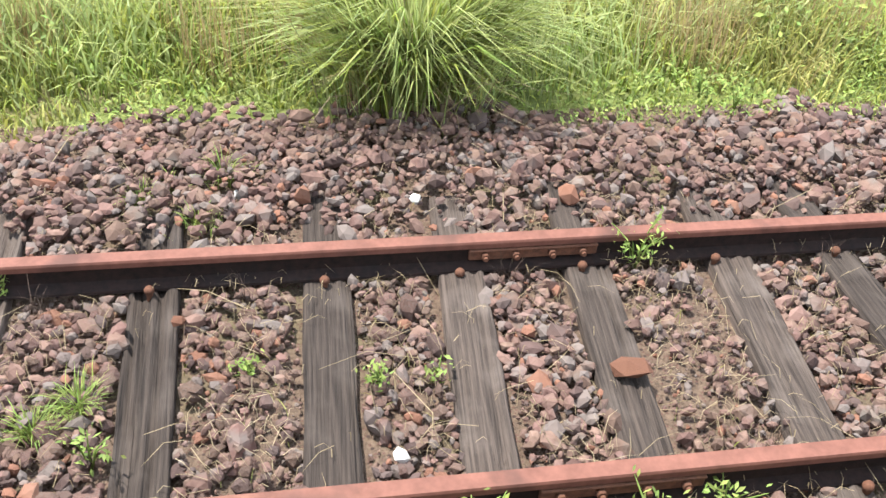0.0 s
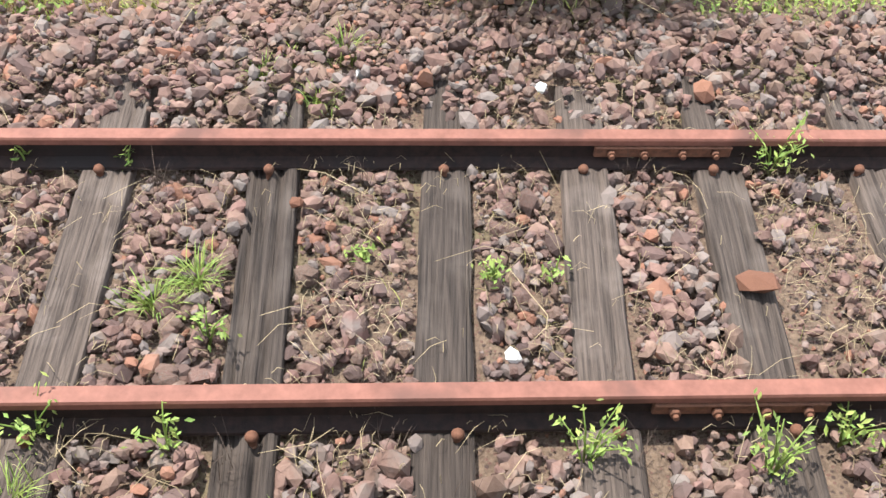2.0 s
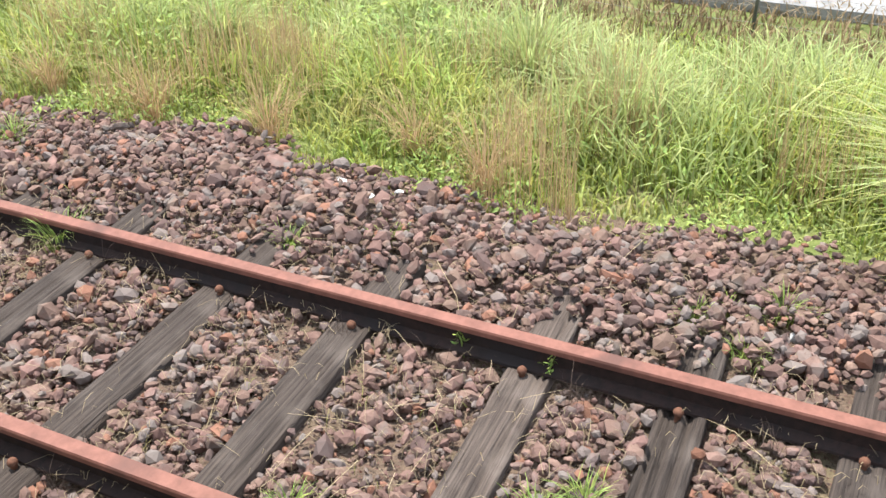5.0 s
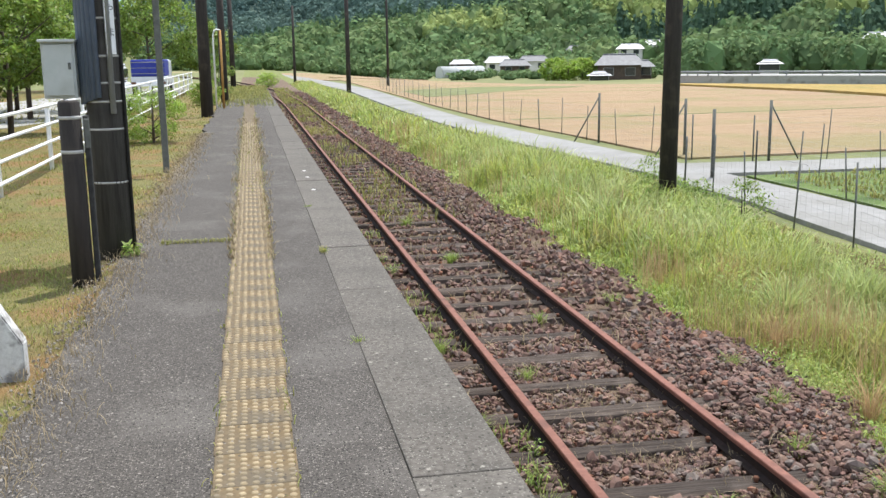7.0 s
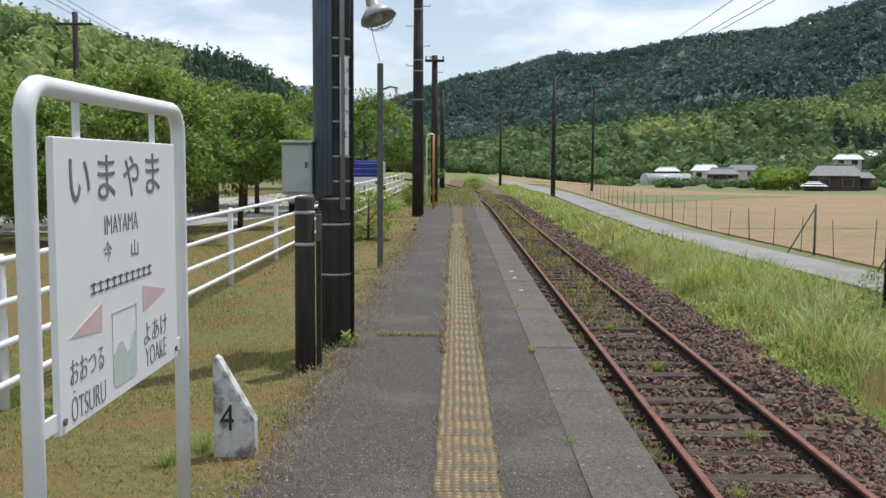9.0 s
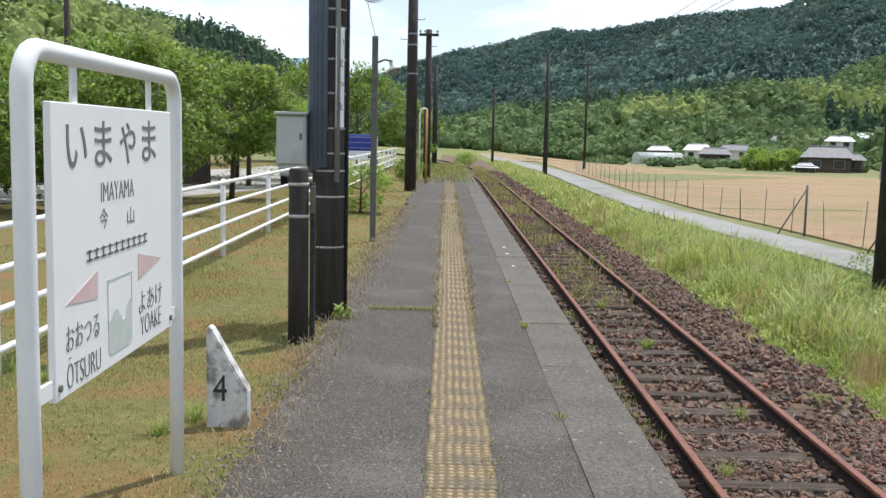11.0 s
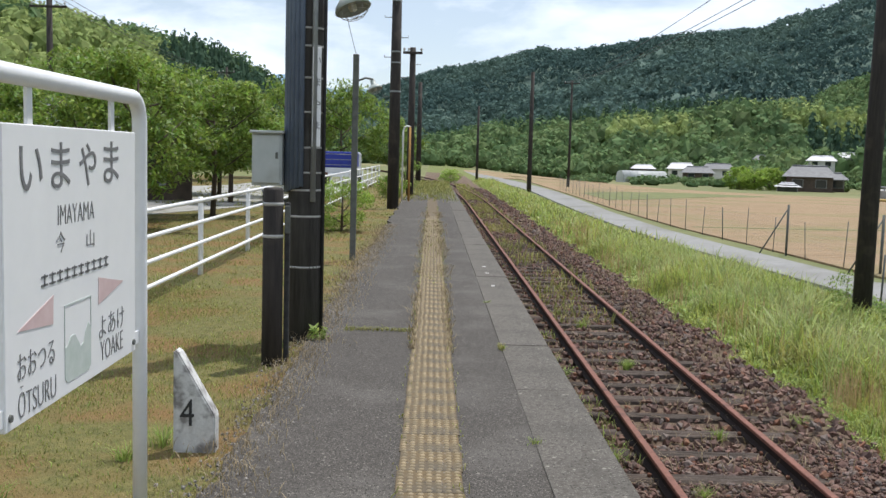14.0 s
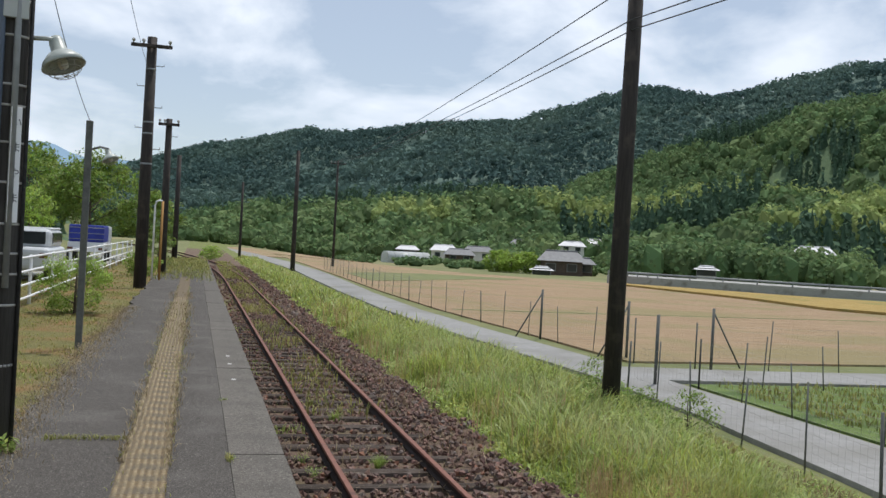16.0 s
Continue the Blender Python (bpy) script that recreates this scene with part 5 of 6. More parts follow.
def bank_weeds(n, y0, y1, size, seed):
    """Leafy weeds in knee-high clumps among the bank's grass."""
    p = scatter(n * 4, 4.6, 8.6, y0, y1, 0.0)
    k = pnoise(p[:, 0], p[:, 1], 0.8, seed)
    keep = (k > 0.18) & (p[:, 0] < bank_end(p[:, 1]) - 0.9) & (p[:, 0] > edge_x(p[:, 1]) + 0.4)
    p, k = p[keep][:n], k[keep][:n]
    p[:, 2] += rng.uniform(0.1, 1.0, len(p)) * np.clip(0.15 + 0.9 * k, 0.15, 0.5)
    return leaf_cards(p, size, 0.5)


stuff("bank_weeds", *merge([bank_weeds(9000, -3, 12, 0.055, 23.0), bank_weeds(9000, 12, 30, 0.085, 29.0)]), M["weed"], "leafy green weeds in clumps on the bank", "weeds")


def stems(n, y0, y1, x0, x1, hmin, hmax, w):
    p = scatter(n * 3, x0, x1, y0, y1, 0.0)
    k = pnoise(p[:, 0], p[:, 1], 1.3, 17.0)
    keep = (k > 0.12) & (p[:, 0] > edge_x(p[:, 1]) - 0.05)
    p = p[keep][:n]
    h = rng.uniform(hmin, hmax, len(p))
    v, f = blades(p, h, np.full(len(p), w * 0.6), rng.uniform(0.0, 0.25, len(p)))
    return v, f


stuff("seed_stems", *merge([stems(6500, -3, 12, 4.0, 5.7, 0.3, 0.72, 0.006), stems(1500, 12, 40, 4.0, 6.2, 0.35, 0.7, 0.016)]), M["russet"], "russet upright seed stems among the grass", "grass")
p = scatter(13000, 6.9, 8.1, -4, 24, 0.0)
stuff("dry_grass", *blades(p, rng.uniform(0.06, 0.26, len(p)), np.full(len(p), 0.012), rng.uniform(0.4, 1.0, len(p))), M["dry_brown"], "dry brown grass below the wire fence", "grass")


# the big arching tussock
def tussock(cx, cy, n, h0, h1, w, spread):
    r = np.abs(rng.normal(0, spread, n))
    a = rng.uniform(0, 2 * np.pi, n)
    x, y = cx + r * np.cos(a), cy + r * np.sin(a)
    z = np.array([ground_z(float(u), float(v)) for u, v in zip(x, y)]) - 0.01
    return blades(np.stack([x, y, z], 1), rng.uniform(h0, h1, n), np.full(n, w) * rng.uniform(0.6, 1.2, n), np.clip(rng.normal(0.72, 0.24, n), 0.05, 1.15), a + rng.normal(0, 0.5, n))


def tuft(name, cx, cy, n, h0, h1, w, spread, material, label, group="", category="grass clump"):
    v, f = tussock(0, 0, n, h0, h1, w, spread)
    v[:, 2] -= ground_z(0.0, 0.0)
    ob = raw(name, v, f, material)
    ob.location = (cx, cy, ground_z(cx, cy))
    return tagged(ob, label, category, group)


big = thing("pampas_tussock", (4.45, 0.38, ground_z(4.45, 0.38)), "large tussock of long arching pale-edged grass", "grass clump")
for m_, n_, a_, b_ in ((M["blade_pale"], 1900, 0.5, 1.35), (M["blade"], 1100, 0.4, 1.2), (M["straw"], 420, 0.3, 0.8)):
    v, f = tussock(0, 0, n_, a_, b_, 0.012, 0.16)
    v[:, 2] -= ground_z(0.0, 0.0)
    raw("dry_blades" if m_ is M["straw"] else "blades", v, f, m_, big)


for k, (x, y) in enumerate(((5.3, 7.6), (5.9, 8.7), (6.3, 10.4), (5.1, 9.9), (6.6, 12.4), (5.6, 12.0), (5.0, 13.4), (6.2, 14.4), (5.4, 5.4), (6.1, 6.6), (5.7, 3.2), (6.4, 4.4), (5.2, 2.4), (5.5, 16.2))):
    tuft("grass_clump", x, y, 260, 0.35, 0.8, 0.012, 0.09, M["blade_pale"], "clump of long arching pale grass on the bank", "grass clumps on the bank")

# ---- ballast ----
def ico():
    g = (1 + 5 ** 0.5) / 2
    v = np.array([(-1, g, 0), (1, g, 0), (-1, -g, 0), (1, -g, 0), (0, -1, g), (0, 1, g), (0, -1, -g), (0, 1, -g), (g, 0, -1), (g, 0, 1), (-g, 0, -1), (-g, 0, 1)], float)
    f = np.array([(0, 11, 5), (0, 5, 1), (0, 1, 7), (0, 7, 10), (0, 10, 11), (1, 5, 9), (5, 11, 4), (11, 10, 2), (10, 7, 6), (7, 1, 8),
                  (3, 9, 4), (3, 4, 2), (3, 2, 6), (3, 6, 8), (3, 8, 9), (4, 9, 5), (2, 4, 11), (6, 2, 10), (8, 6, 7), (9, 8, 1)])
    return v / np.linalg.norm(v[0]), f


ICO_V, ICO_F = ico()


def turns(n):
    q = rng.normal(size=(n, 4))
    q /= np.linalg.norm(q, axis=1)[:, None]
    w, x, y, z = q.T
    return np.stack([np.stack([1 - 2 * (y * y + z * z), 2 * (x * y - z * w), 2 * (x * z + y * w)], 1),
                     np.stack([2 * (x * y + z * w), 1 - 2 * (x * x + z * z), 2 * (y * z - x * w)], 1),
                     np.stack([2 * (x * z - y * w), 2 * (y * z + x * w), 1 - 2 * (x * x + y * y)], 1)], 1)


def stones(p, size):
    """Angular broken stones of the given radii at the points p."""
    n = len(p)
    v = ICO_V[None] * rng.uniform(0.70, 1.22, (n, 12, 1))
    v = v * (np.array([1.2, 0.98, 0.68])[None, None] * rng.uniform(0.8, 1.2, (n, 1, 3)))
    v = np.einsum("nij,nkj->nki", turns(n), v) * size[:, None, None] * np.array([1, 1, 0.85]) + p[:, None]
    f = (ICO_F[None] + 12 * np.arange(n)[:, None, None]).reshape(-1, 3)
    return v.reshape(-1, 3), f


def chips(p, size):
    """Small eight-faced stone chips."""
    n = len(p)
    o = np.array([(1, 0, 0), (-1, 0, 0), (0, 1, 0), (0, -1, 0), (0, 0, 1), (0, 0, -1)], float)
    f = np.array([(0, 2, 4), (2, 1, 4), (1, 3, 4), (3, 0, 4), (2, 0, 5), (1, 2, 5), (3, 1, 5), (0, 3, 5)])
    v = o[None] * rng.uniform(0.6, 1.3, (n, 6, 1))
    v = np.einsum("nij,nkj->nki", turns(n), v) * size[:, None, None] + p[:, None]
    return v.reshape(-1, 3), (f[None] + 6 * np.arange(n)[:, None, None]).reshape(-1, 3)


def ballast_points(n, x0, x1, y0, y1):
    x, y = rng.uniform(x0, x1, n), rng.uniform(y0, y1, n)
    keep = (np.abs(x - RAIL_N) > 0.068) & (np.abs(x - RAIL_F) > 0.068)
    sl = np.array(SLEEPERS)
    near = np.min(np.abs(y[:, None] - sl[None]), axis=1)
    on_sleeper = (near < 0.104) & (x > 1.25) & (x < 3.36)
    # some stones lie on the sleepers' outer ends
    spill = (x > 3.12) & (rng.uniform(0, 1, n) < (x - 3.05) * 2.4)
    keep &= ~on_sleeper | spill
    # earthy gaps between the rails
    k = pnoise(x, y, 1.5, 31.0)
    gap = (x > 1.85) & (x < 2.8) & (k > 0.16) & (rng.uniform(0, 1, n) < 0.5)
    gap |= (x < 1.66) & (y > 3) & (rng.uniform(0, 1, n) < 0.35)
    gap |= (x > edge_x(y) + rng.uniform(-0.25, 0.10, n))
    keep &= ~gap
    x, y = x[keep], y[keep]
    z = np.where(x > 3.0, BED_Z + 0.012 + 0.045 * np.clip((x - 3.05) / 0.3, 0, 1) - 0.10 * np.clip((x - 3.6) / 0.6, 0, 1), BED_Z + 0.005)
    z = z + rng.uniform(-0.012, 0.030, len(x)) + 0.02 * pnoise(x, y, 2.2, 3.0)
    return np.stack([x, y, z], 1)


p_near = np.concatenate([ballast_points(45000, 0.86, 4.35, -2.0, 9.8), ballast_points(2600, 0.69, 0.86, -2.0, 2.85)])
size_near = np.clip(rng.lognormal(math.log(0.0192), 0.40, len(p_near)), 0.009, 0.056)
# about three hundred stones of one stretch are loose pieces of their own
loose = np.flatnonzero((p_near[:, 0] > 1.85) & (p_near[:, 0] < 2.78) & (p_near[:, 1] > 0.55) & (p_near[:, 1] < 1.95) & (size_near > 0.019))[:300]
rest = np.setdiff1d(np.arange(len(p_near)), loose)
ballast = thing("ballast", (0, 0, 0), "reddish-brown broken stone ballast with earthy gaps", "ballast", kind="structure")
p_far = ballast_points(9500, 0.86, 4.3, 9.8, 34)
p_end = ballast_points(2600, 0.86, 4.3, 34, 80)
bed = raw("ballast_bed", *merge([stones(p_near[rest], size_near[rest]), chips(p_far, rng.uniform(0.028, 0.055, len(p_far))), chips(p_end, rng.uniform(0.05, 0.09, len(p_end)))]), M["stone"], ballast)
bed["kind"] = "stuff"
shapes = []
for s in range(12):
    v, f = stones(np.zeros((1, 3)), np.ones(1))
    o = raw("stone", v, f, M["stone_single"])
    shapes.append(o.data)
    bpy.data.objects.remove(o)
for k, i in enumerate(loose):
    o = new("stone", shapes[k % 12])
    o.parent = ballast
    s = float(size_near[i])
    o.matrix_basis = Matrix.Translation(p_near[i].tolist()) @ pose(0, 0, 0, 0, 0, k * 77.0) @ Matrix.Diagonal((s, s, s, 1))


n_ = 17000
x, y = rng.uniform(1.15, 3.5, n_), rng.uniform(-1.8, 7.5, n_)
keep = np.min(np.abs(y[:, None] - np.array(SLEEPERS)[None]), axis=1) > 0.10
x, y = x[keep], y[keep]
fines = raw("stone_chips", *chips(np.stack([x, y, np.full(len(x), BED_Z - 0.004) + 0.02 * pnoise(x, y, 2.2, 3.0)], 1), rng.uniform(0.004, 0.012, len(x))), M["stone"], ballast)
fines["kind"] = "stuff"


def lone_stone(x, y, z, s, shape, material, label, squash=0.6):
    v, f = stones(np.zeros((1, 3)), np.ones(1))
    o = raw("loose_stone", v, f, material)
    o.matrix_basis = Matrix.Translation((x, y, z)) @ pose(0, 0, 0, 0, 0, shape * 50) @ Matrix.Diagonal((s, s, s * squash, 1))
    tagged(o, label, "stone", "loose stones on the track")


lone_stone(2.24, -0.06, -1.015, 0.062, 1, M["rust"], "flat red stone lying on a sleeper")
lone_stone(2.62, 1.43, -1.01, 0.036, 2, M["rust"], "orange stone lying on the rotten sleeper")
lone_stone(3.42, 1.22, -1.03, 0.04, 3, M["white_stone"], "pale stone among the ballast")
for k, (x, y) in enumerate(((3.83, 3.50), (3.74, 3.30), (3.84, 3.18), (2.35, 4.9), (2.1, 5.6), (3.3, 0.52), (1.95, 0.75))):
    lone_stone(x, y, -1.02, 0.028, k, M["white_stone"], "small pale stone among the ballast", 0.7)

# dry stalks lying over the track bed
def stalks(n, x0, x1, y0, y1, l0, l1, w):
    x, y = rng.uniform(x0, x1, n), rng.uniform(y0, y1, n)
    k = pnoise(x, y, 1.5, 31.0)
    keep = (k > -0.1) | (rng.uniform(0, 1, n) < 0.25)
    keep &= (np.min(np.abs(y[:, None] - np.array(SLEEPERS)[None]), axis=1) > 0.12) | (rng.uniform(0, 1, n) < 0.15)
    x, y = x[keep], y[keep]
    n = len(x)
    az, ln = rng.uniform(0, 2 * np.pi, n), rng.uniform(l0, l1, n)
    z = np.full(n, BED_Z + 0.045) + rng.uniform(-0.02, 0.02, n)
    a = np.stack([np.cos(az) * ln / 2, np.sin(az) * ln / 2, rng.normal(0, 0.10, n) * ln], 1)
    b = np.stack([-np.sin(az), np.cos(az), np.zeros(n)], 1) * w
    c = np.stack([x, y, z], 1)
    m = c + np.stack([rng.normal(0, 0.08, n) * ln, rng.normal(0, 0.08, n) * ln, 0.02 + 0.05 * rng.uniform(0, 1, n) * ln], 1)
    v = np.stack([c - a - b, c - a + b, m + b, m - b, c + a + b * 0.4, c + a - b * 0.4], 1).reshape(-1, 3)
    f = np.array([[0, 1, 2, 3], [3, 2, 4, 5]])
    return v, (f[None] + 6 * np.arange(n)[:, None, None]).reshape(-1, 4)


stuff("dry_stalks", *merge([stalks(6500, 0.7, 3.7, -2.5, 8, 0.03, 0.18, 0.001), stalks(9000, 1.1, 3.2, -2.5, 9, 0.015, 0.05, 0.0013), stalks(160, 1.0, 4.2, -2.5, 8, 0.15, 0.42, 0.0015), stalks(1200, 1.1, 3.6, 8, 22, 0.1, 0.3, 0.002)]),
      M["straw"], "dry straw stalks strewn over the track bed", "straw")
p = ballast_points(9000, 1.05, 3.3, -2.5, 26)
k = pnoise(p[:, 0], p[:, 1], 1.5, 31.0)
p = p[(k > 0.05)]
stuff("track_moss", *blades(p + np.array([0, 0, -0.03]), rng.uniform(0.03, 0.085, len(p)), np.full(len(p), 0.004), rng.uniform(0.4, 1.0, len(p))), M["lawn_blade"], "thin yellowish grass growing between the rails", "grass")
p = np.concatenate([ballast_points(6500, 0.86, 1.70, 2.95, 16), ballast_points(4500, 0.86, 1.72, 16, 60)])
k = pnoise(p[:, 0], p[:, 1], 0.9, 41.0)
p = p[k > 0.02]
stuff("wall_weeds", *blades(p + np.array([0, 0, -0.03]), rng.uniform(0.04, 0.17, len(p)), np.full(len(p), 0.010), rng.uniform(0.3, 0.9, len(p))), M["weed"], "green weeds below the platform edge", "weeds")
p = ballast_points(9000, 1.7, 3.1, 16, 90)
p = p[pnoise(p[:, 0], p[:, 1], 0.35, 51.0) > -0.12]
q = ballast_points(5200, 1.2, 3.9, 9, 45)
q = q[pnoise(q[:, 0], q[:, 1], 0.6, 53.0) > -0.05]
stuff("track_straw", *blades(q, rng.uniform(0.05, 0.2, len(q)), np.full(len(q), 0.009), rng.uniform(0.4, 1.0, len(q))), M["straw"], "dry pale grass among the far ballast", "grass")
stuff("wall_weeds", *blades(p, rng.uniform(0.08, 0.3, len(p)), np.full(len(p), 0.02), rng.uniform(0.3, 0.9, len(p))), M["lawn_blade"], "yellow-green weeds overgrowing the far track", "weeds")


# leafy weed plants on the track
def leafy_weed(x, y, h, n, label, z=None, leaf=0.027):
    z = BED_Z + 0.01 if z is None else z
    ob = thing("leafy_weed", (x, y, z), label, "weed", "weeds on the track")
    vs, fs, o = [], [], 0
    for s in range(max(2, n // 7)):
        bm = bmesh.new()
        a, r = rng.uniform(0, 6.28), rng.uniform(0.15, 0.55) * h
        tip = (r * math.cos(a), r * math.sin(a), h * rng.uniform(0.6, 1.0))
        tube(bm, [(0, 0, -0.02), (tip[0] * 0.4, tip[1] * 0.4, tip[2] * 0.6), tip], [0.0035, 0.0028, 0.0015], 5)
        part("stem", bm, M["weed"], ob)
        t = rng.uniform(0.2, 1.0, 12)[:, None]
        c = np.array([[0, 0, 0]]) + np.array([tip]) * t + rng.normal(0, 0.018, (12, 3))
        v, f = leaf_cards(c, leaf, 0.5)
        vs.append(v)
        fs.append(f + o)
        o += len(v)
    raw("leaves", np.concatenate(vs), np.concatenate(fs), M["weed"], ob)


for x, y, h, n in ((2.84, -0.28, 0.24, 60), (2.28, 0.78, 0.13, 36), (2.38, 1.20, 0.10, 26), (1.60, 0.58, 0.22, 50), (1.55, 0.08, 0.24, 56), (1.70, 2.08, 0.2, 40),
                   (1.66, -0.16, 0.2, 40), (2.05, 1.66, 0.16, 30), (1.78, 3.92, 0.16, 40), (1.66, 1.72, 0.18, 30), (2.30, 0.58, 0.10, 26), (2.86, 2.05, 0.13, 20), (2.86, 2.4, 0.12, 20),
                   (4.15, -1.05, 0.16, 40), (4.05, -1.2, 0.14, 36), (3.45, -0.62, 0.07, 16), (1.5, 5.7, 0.16, 44), (1.5, 6.4, 0.2, 44), (1.62, 6.9, 0.16, 30), (1.5, 12.5, 0.2, 50), (1.45, 13.1, 0.2, 40)):
    leafy_weed(x, y, h, n, "bright green leafy weed growing beside the rail")
for x, y, n, h in ((3.55, 1.30, 90, 0.17), (3.40, 1.63, 70, 0.13), (3.24, 1.38, 60, 0.13), (3.50, 1.5, 50, 0.12), (2.29, 1.72, 160, 0.13), (2.2, 1.85, 110, 0.12), (2.81, 4.98, 200, 0.24), (2.75, 5.2, 120, 0.2),
                   (2.86, 4.48, 90, 0.22), (3.27, 3.46, 60, 0.15), (3.47, 3.05, 70, 0.12), (3.45, 5.8, 160, 0.28), (3.6, 5.5, 110, 0.22), (2.4, 4.75, 80, 0.16), (2.01, 8.45, 120, 0.14), (2.33, 13.1, 220, 0.2),
                   (2.6, 10.1, 90, 0.16), (3.6, 7.4, 120, 0.2), (3.7, 8.3, 120, 0.2), (2.2, 16.0, 160, 0.2), (3.5, 10.5, 140, 0.22), (1.45, 9.3, 140, 0.2), (1.9, 2.6, 70, 0.12), (1.4, 1.3, 60, 0.12), (1.15, 4.4, 120, 0.2), (1.05, 5.0, 100, 0.2), (1.32, 5.2, 120, 0.22), (1.2, 3.7, 110, 0.2), (1.42, 6.0, 140, 0.24), (1.2, 6.6, 100, 0.18), (1.5, 5.0, 90, 0.2), (1.35, 7.4, 110, 0.2), (1.62, 4.5, 90, 0.22), (1.66, 5.5, 70, 0.2), (2.1, 5.3, 70, 0.15), (2.45, 5.9, 80, 0.15), (3.3, 6.6, 90, 0.18), (3.75, 6.3, 70, 0.15), (1.5, 2.1, 70, 0.14), (1.3, 0.3, 70, 0.14)):
    tuft("grass_tuft", x, y, n, h * 0.5, h * 1.1, 0.005, 0.035, M["weed"], "small bright grass tuft in the ballast", "grass tufts on the track", "grass tuft").location.z = BED_Z + 0.01
n_ = 900
k = rng.integers(0, 60, n_)
x = np.array([RAIL_N - 0.12, RAIL_N + 0.11, RAIL_F - 0.13, RAIL_N - 0.3])[k % 4] + 0.03 * np.sin(k * 2.3) + rng.normal(0, 0.025, n_)
y = -1.8 + 0.14 * k + 0.12 * np.sin(k * 5.1) + rng.normal(0, 0.03, n_)
stuff("dead_stalks", *blades(np.stack([x, y, np.full(n_, BED_Z)], 1), rng.uniform(0.06, 0.2, n_), np.full(n_, 0.0022), rng.uniform(0.2, 0.9, n_)), M["twig"], "dead dark brown weed stalks along the rails", "weeds")
for x, y in ((4.25, 2.9), (4.35, 4.3), (4.4, 6.0), (4.3, 7.3), (4.5, 9.0), (4.45, 3.4), (4.3, 5.1)):
    tuft("russet_tussock", x, y, 160, 0.3, 0.62, 0.004, 0.06, M["russet"], "russet tussock of thin upright grass", "russet tussocks")

# ---- lawn left of the platform ----
def lawn(n, y0, y1, x0, x1, h0, h1, w):
    x, y = rng.uniform(x0, x1, n), rng.uniform(y0, y1, n)
    k = pnoise(x, y, 0.9, 61.0)
    keep = rng.uniform(-0.7, 0.5, n) < k + 0.1
    x, y, k = x[keep], y[keep], k[keep]
    z = np.array([ground_z(float(a), float(b)) for a, b in zip(x, y)])
    return blades(np.stack([x, y, z], 1), rng.uniform(h0, h1, len(x)) * np.clip(0.8 + k, 0.4, 1.6), np.full(len(x), w), rng.uniform(0.4, 1.0, len(x)))


stuff("lawn_grass", *merge([lawn(44000, 3, 12, -4.0, -1.06, 0.012, 0.042, 0.005), lawn(15000, 12, 28, -6, -1.08, 0.03, 0.07, 0.012), lawn(8000, 28, 60, -9, -1.08, 0.05, 0.12, 0.03)]),
      M["lawn_blade"], "short patchy yellow-green lawn beside the platform", "lawn")
p = lawn(7000, 3, 14, -4.0, -1.1, 0.02, 0.06, 0.005)
stuff("lawn_grass", *p, M["weed"], "greener taller grass patches in the lawn", "lawn")
x = rng.normal(-1.08, 0.12, 7000)
y = rng.uniform(3.5, 22, 7000)
stuff("dry_stalks", *blades(np.stack([x, y, np.full(7000, 0.002)], 1), rng.uniform(0.02, 0.10, 7000), np.full(7000, 0.004), rng.uniform(0.8, 1.0, 7000)), M["straw"], "dry grass clippings along the platform's edge", "straw")
# weeds in the joints of the platform
y = np.concatenate([rng.normal(9.42, 0.03, 260), rng.uniform(2, 30, 900), rng.normal(8.75, 0.05, 60), rng.uniform(12.5, 24, 900)])
x = np.concatenate([rng.uniform(-0.85, -0.28, 260), np.where(rng.uniform(0, 1, 900) < 0.5, S_L, S_R) + rng.normal(0, 0.018, 900), rng.normal(COP, 0.012, 60), rng.uniform(S_L - 0.06, S_R + 0.08, 900)])
n_ = len(x)
stuff("joint_weeds", *blades(np.stack([x, y, np.full(n_, 0.004)], 1), rng.uniform(0.015, 0.06, n_), np.full(n_, 0.006), rng.uniform(0.6, 1.0, n_)), M["lawn_blade"], "small dry weeds in the platform's joints", "weeds")
n_ = 2600
y = rng.uniform(8.5, 27, n_)
x = np.where(rng.uniform(0, 1, n_) < 0.6, S_R, S_L) + rng.normal(0, 0.045, n_) * np.clip((y - 7) / 6, 0.4, 1.4)
keep = pnoise(x * 0 + 1, y, 0.9, 91.0) > -0.15
x, y = x[keep], y[keep]
stuff("joint_weeds", *blades(np.stack([x, y, np.full(len(x), 0.004)], 1), rng.uniform(0.03, 0.12, len(x)), np.full(len(x), 0.006), rng.uniform(0.7, 1.0, len(x))), M["straw"], "yellow dry grass straggling over the tactile strip", "weeds")
n_ = 3200
x, y = rng.normal(-1.07, 0.09, n_), rng.uniform(3.2, 17, n_)
stuff("edge_gravel", *chips(np.stack([x, y, np.full(n_, -0.001)], 1), rng.uniform(0.004, 0.012, n_)), M["gravel"], "pale crumbled gravel along the asphalt's edge", "gravel")
x, y = rng.uniform(-1.1, 0.75, 5200), rng.uniform(33, 58, 5200)
keep = rng.uniform(0, 1, 5200) < np.clip((y - 31) / 14, 0.1, 1.0)
x, y = x[keep], y[keep]
stuff("platform_grass", *blades(np.stack([x, y, np.zeros(len(x))], 1), rng.uniform(0.05, 0.2, len(x)), np.full(len(x), 0.022), rng.uniform(0.4, 1.0, len(x))), M["lawn_blade"], "grass growing over the platform's far end", "grass")
leafy_weed(-1.02, 8.98, 0.16, 40, "dark green leafy weed at the pole's foot", -0.03, 0.07)
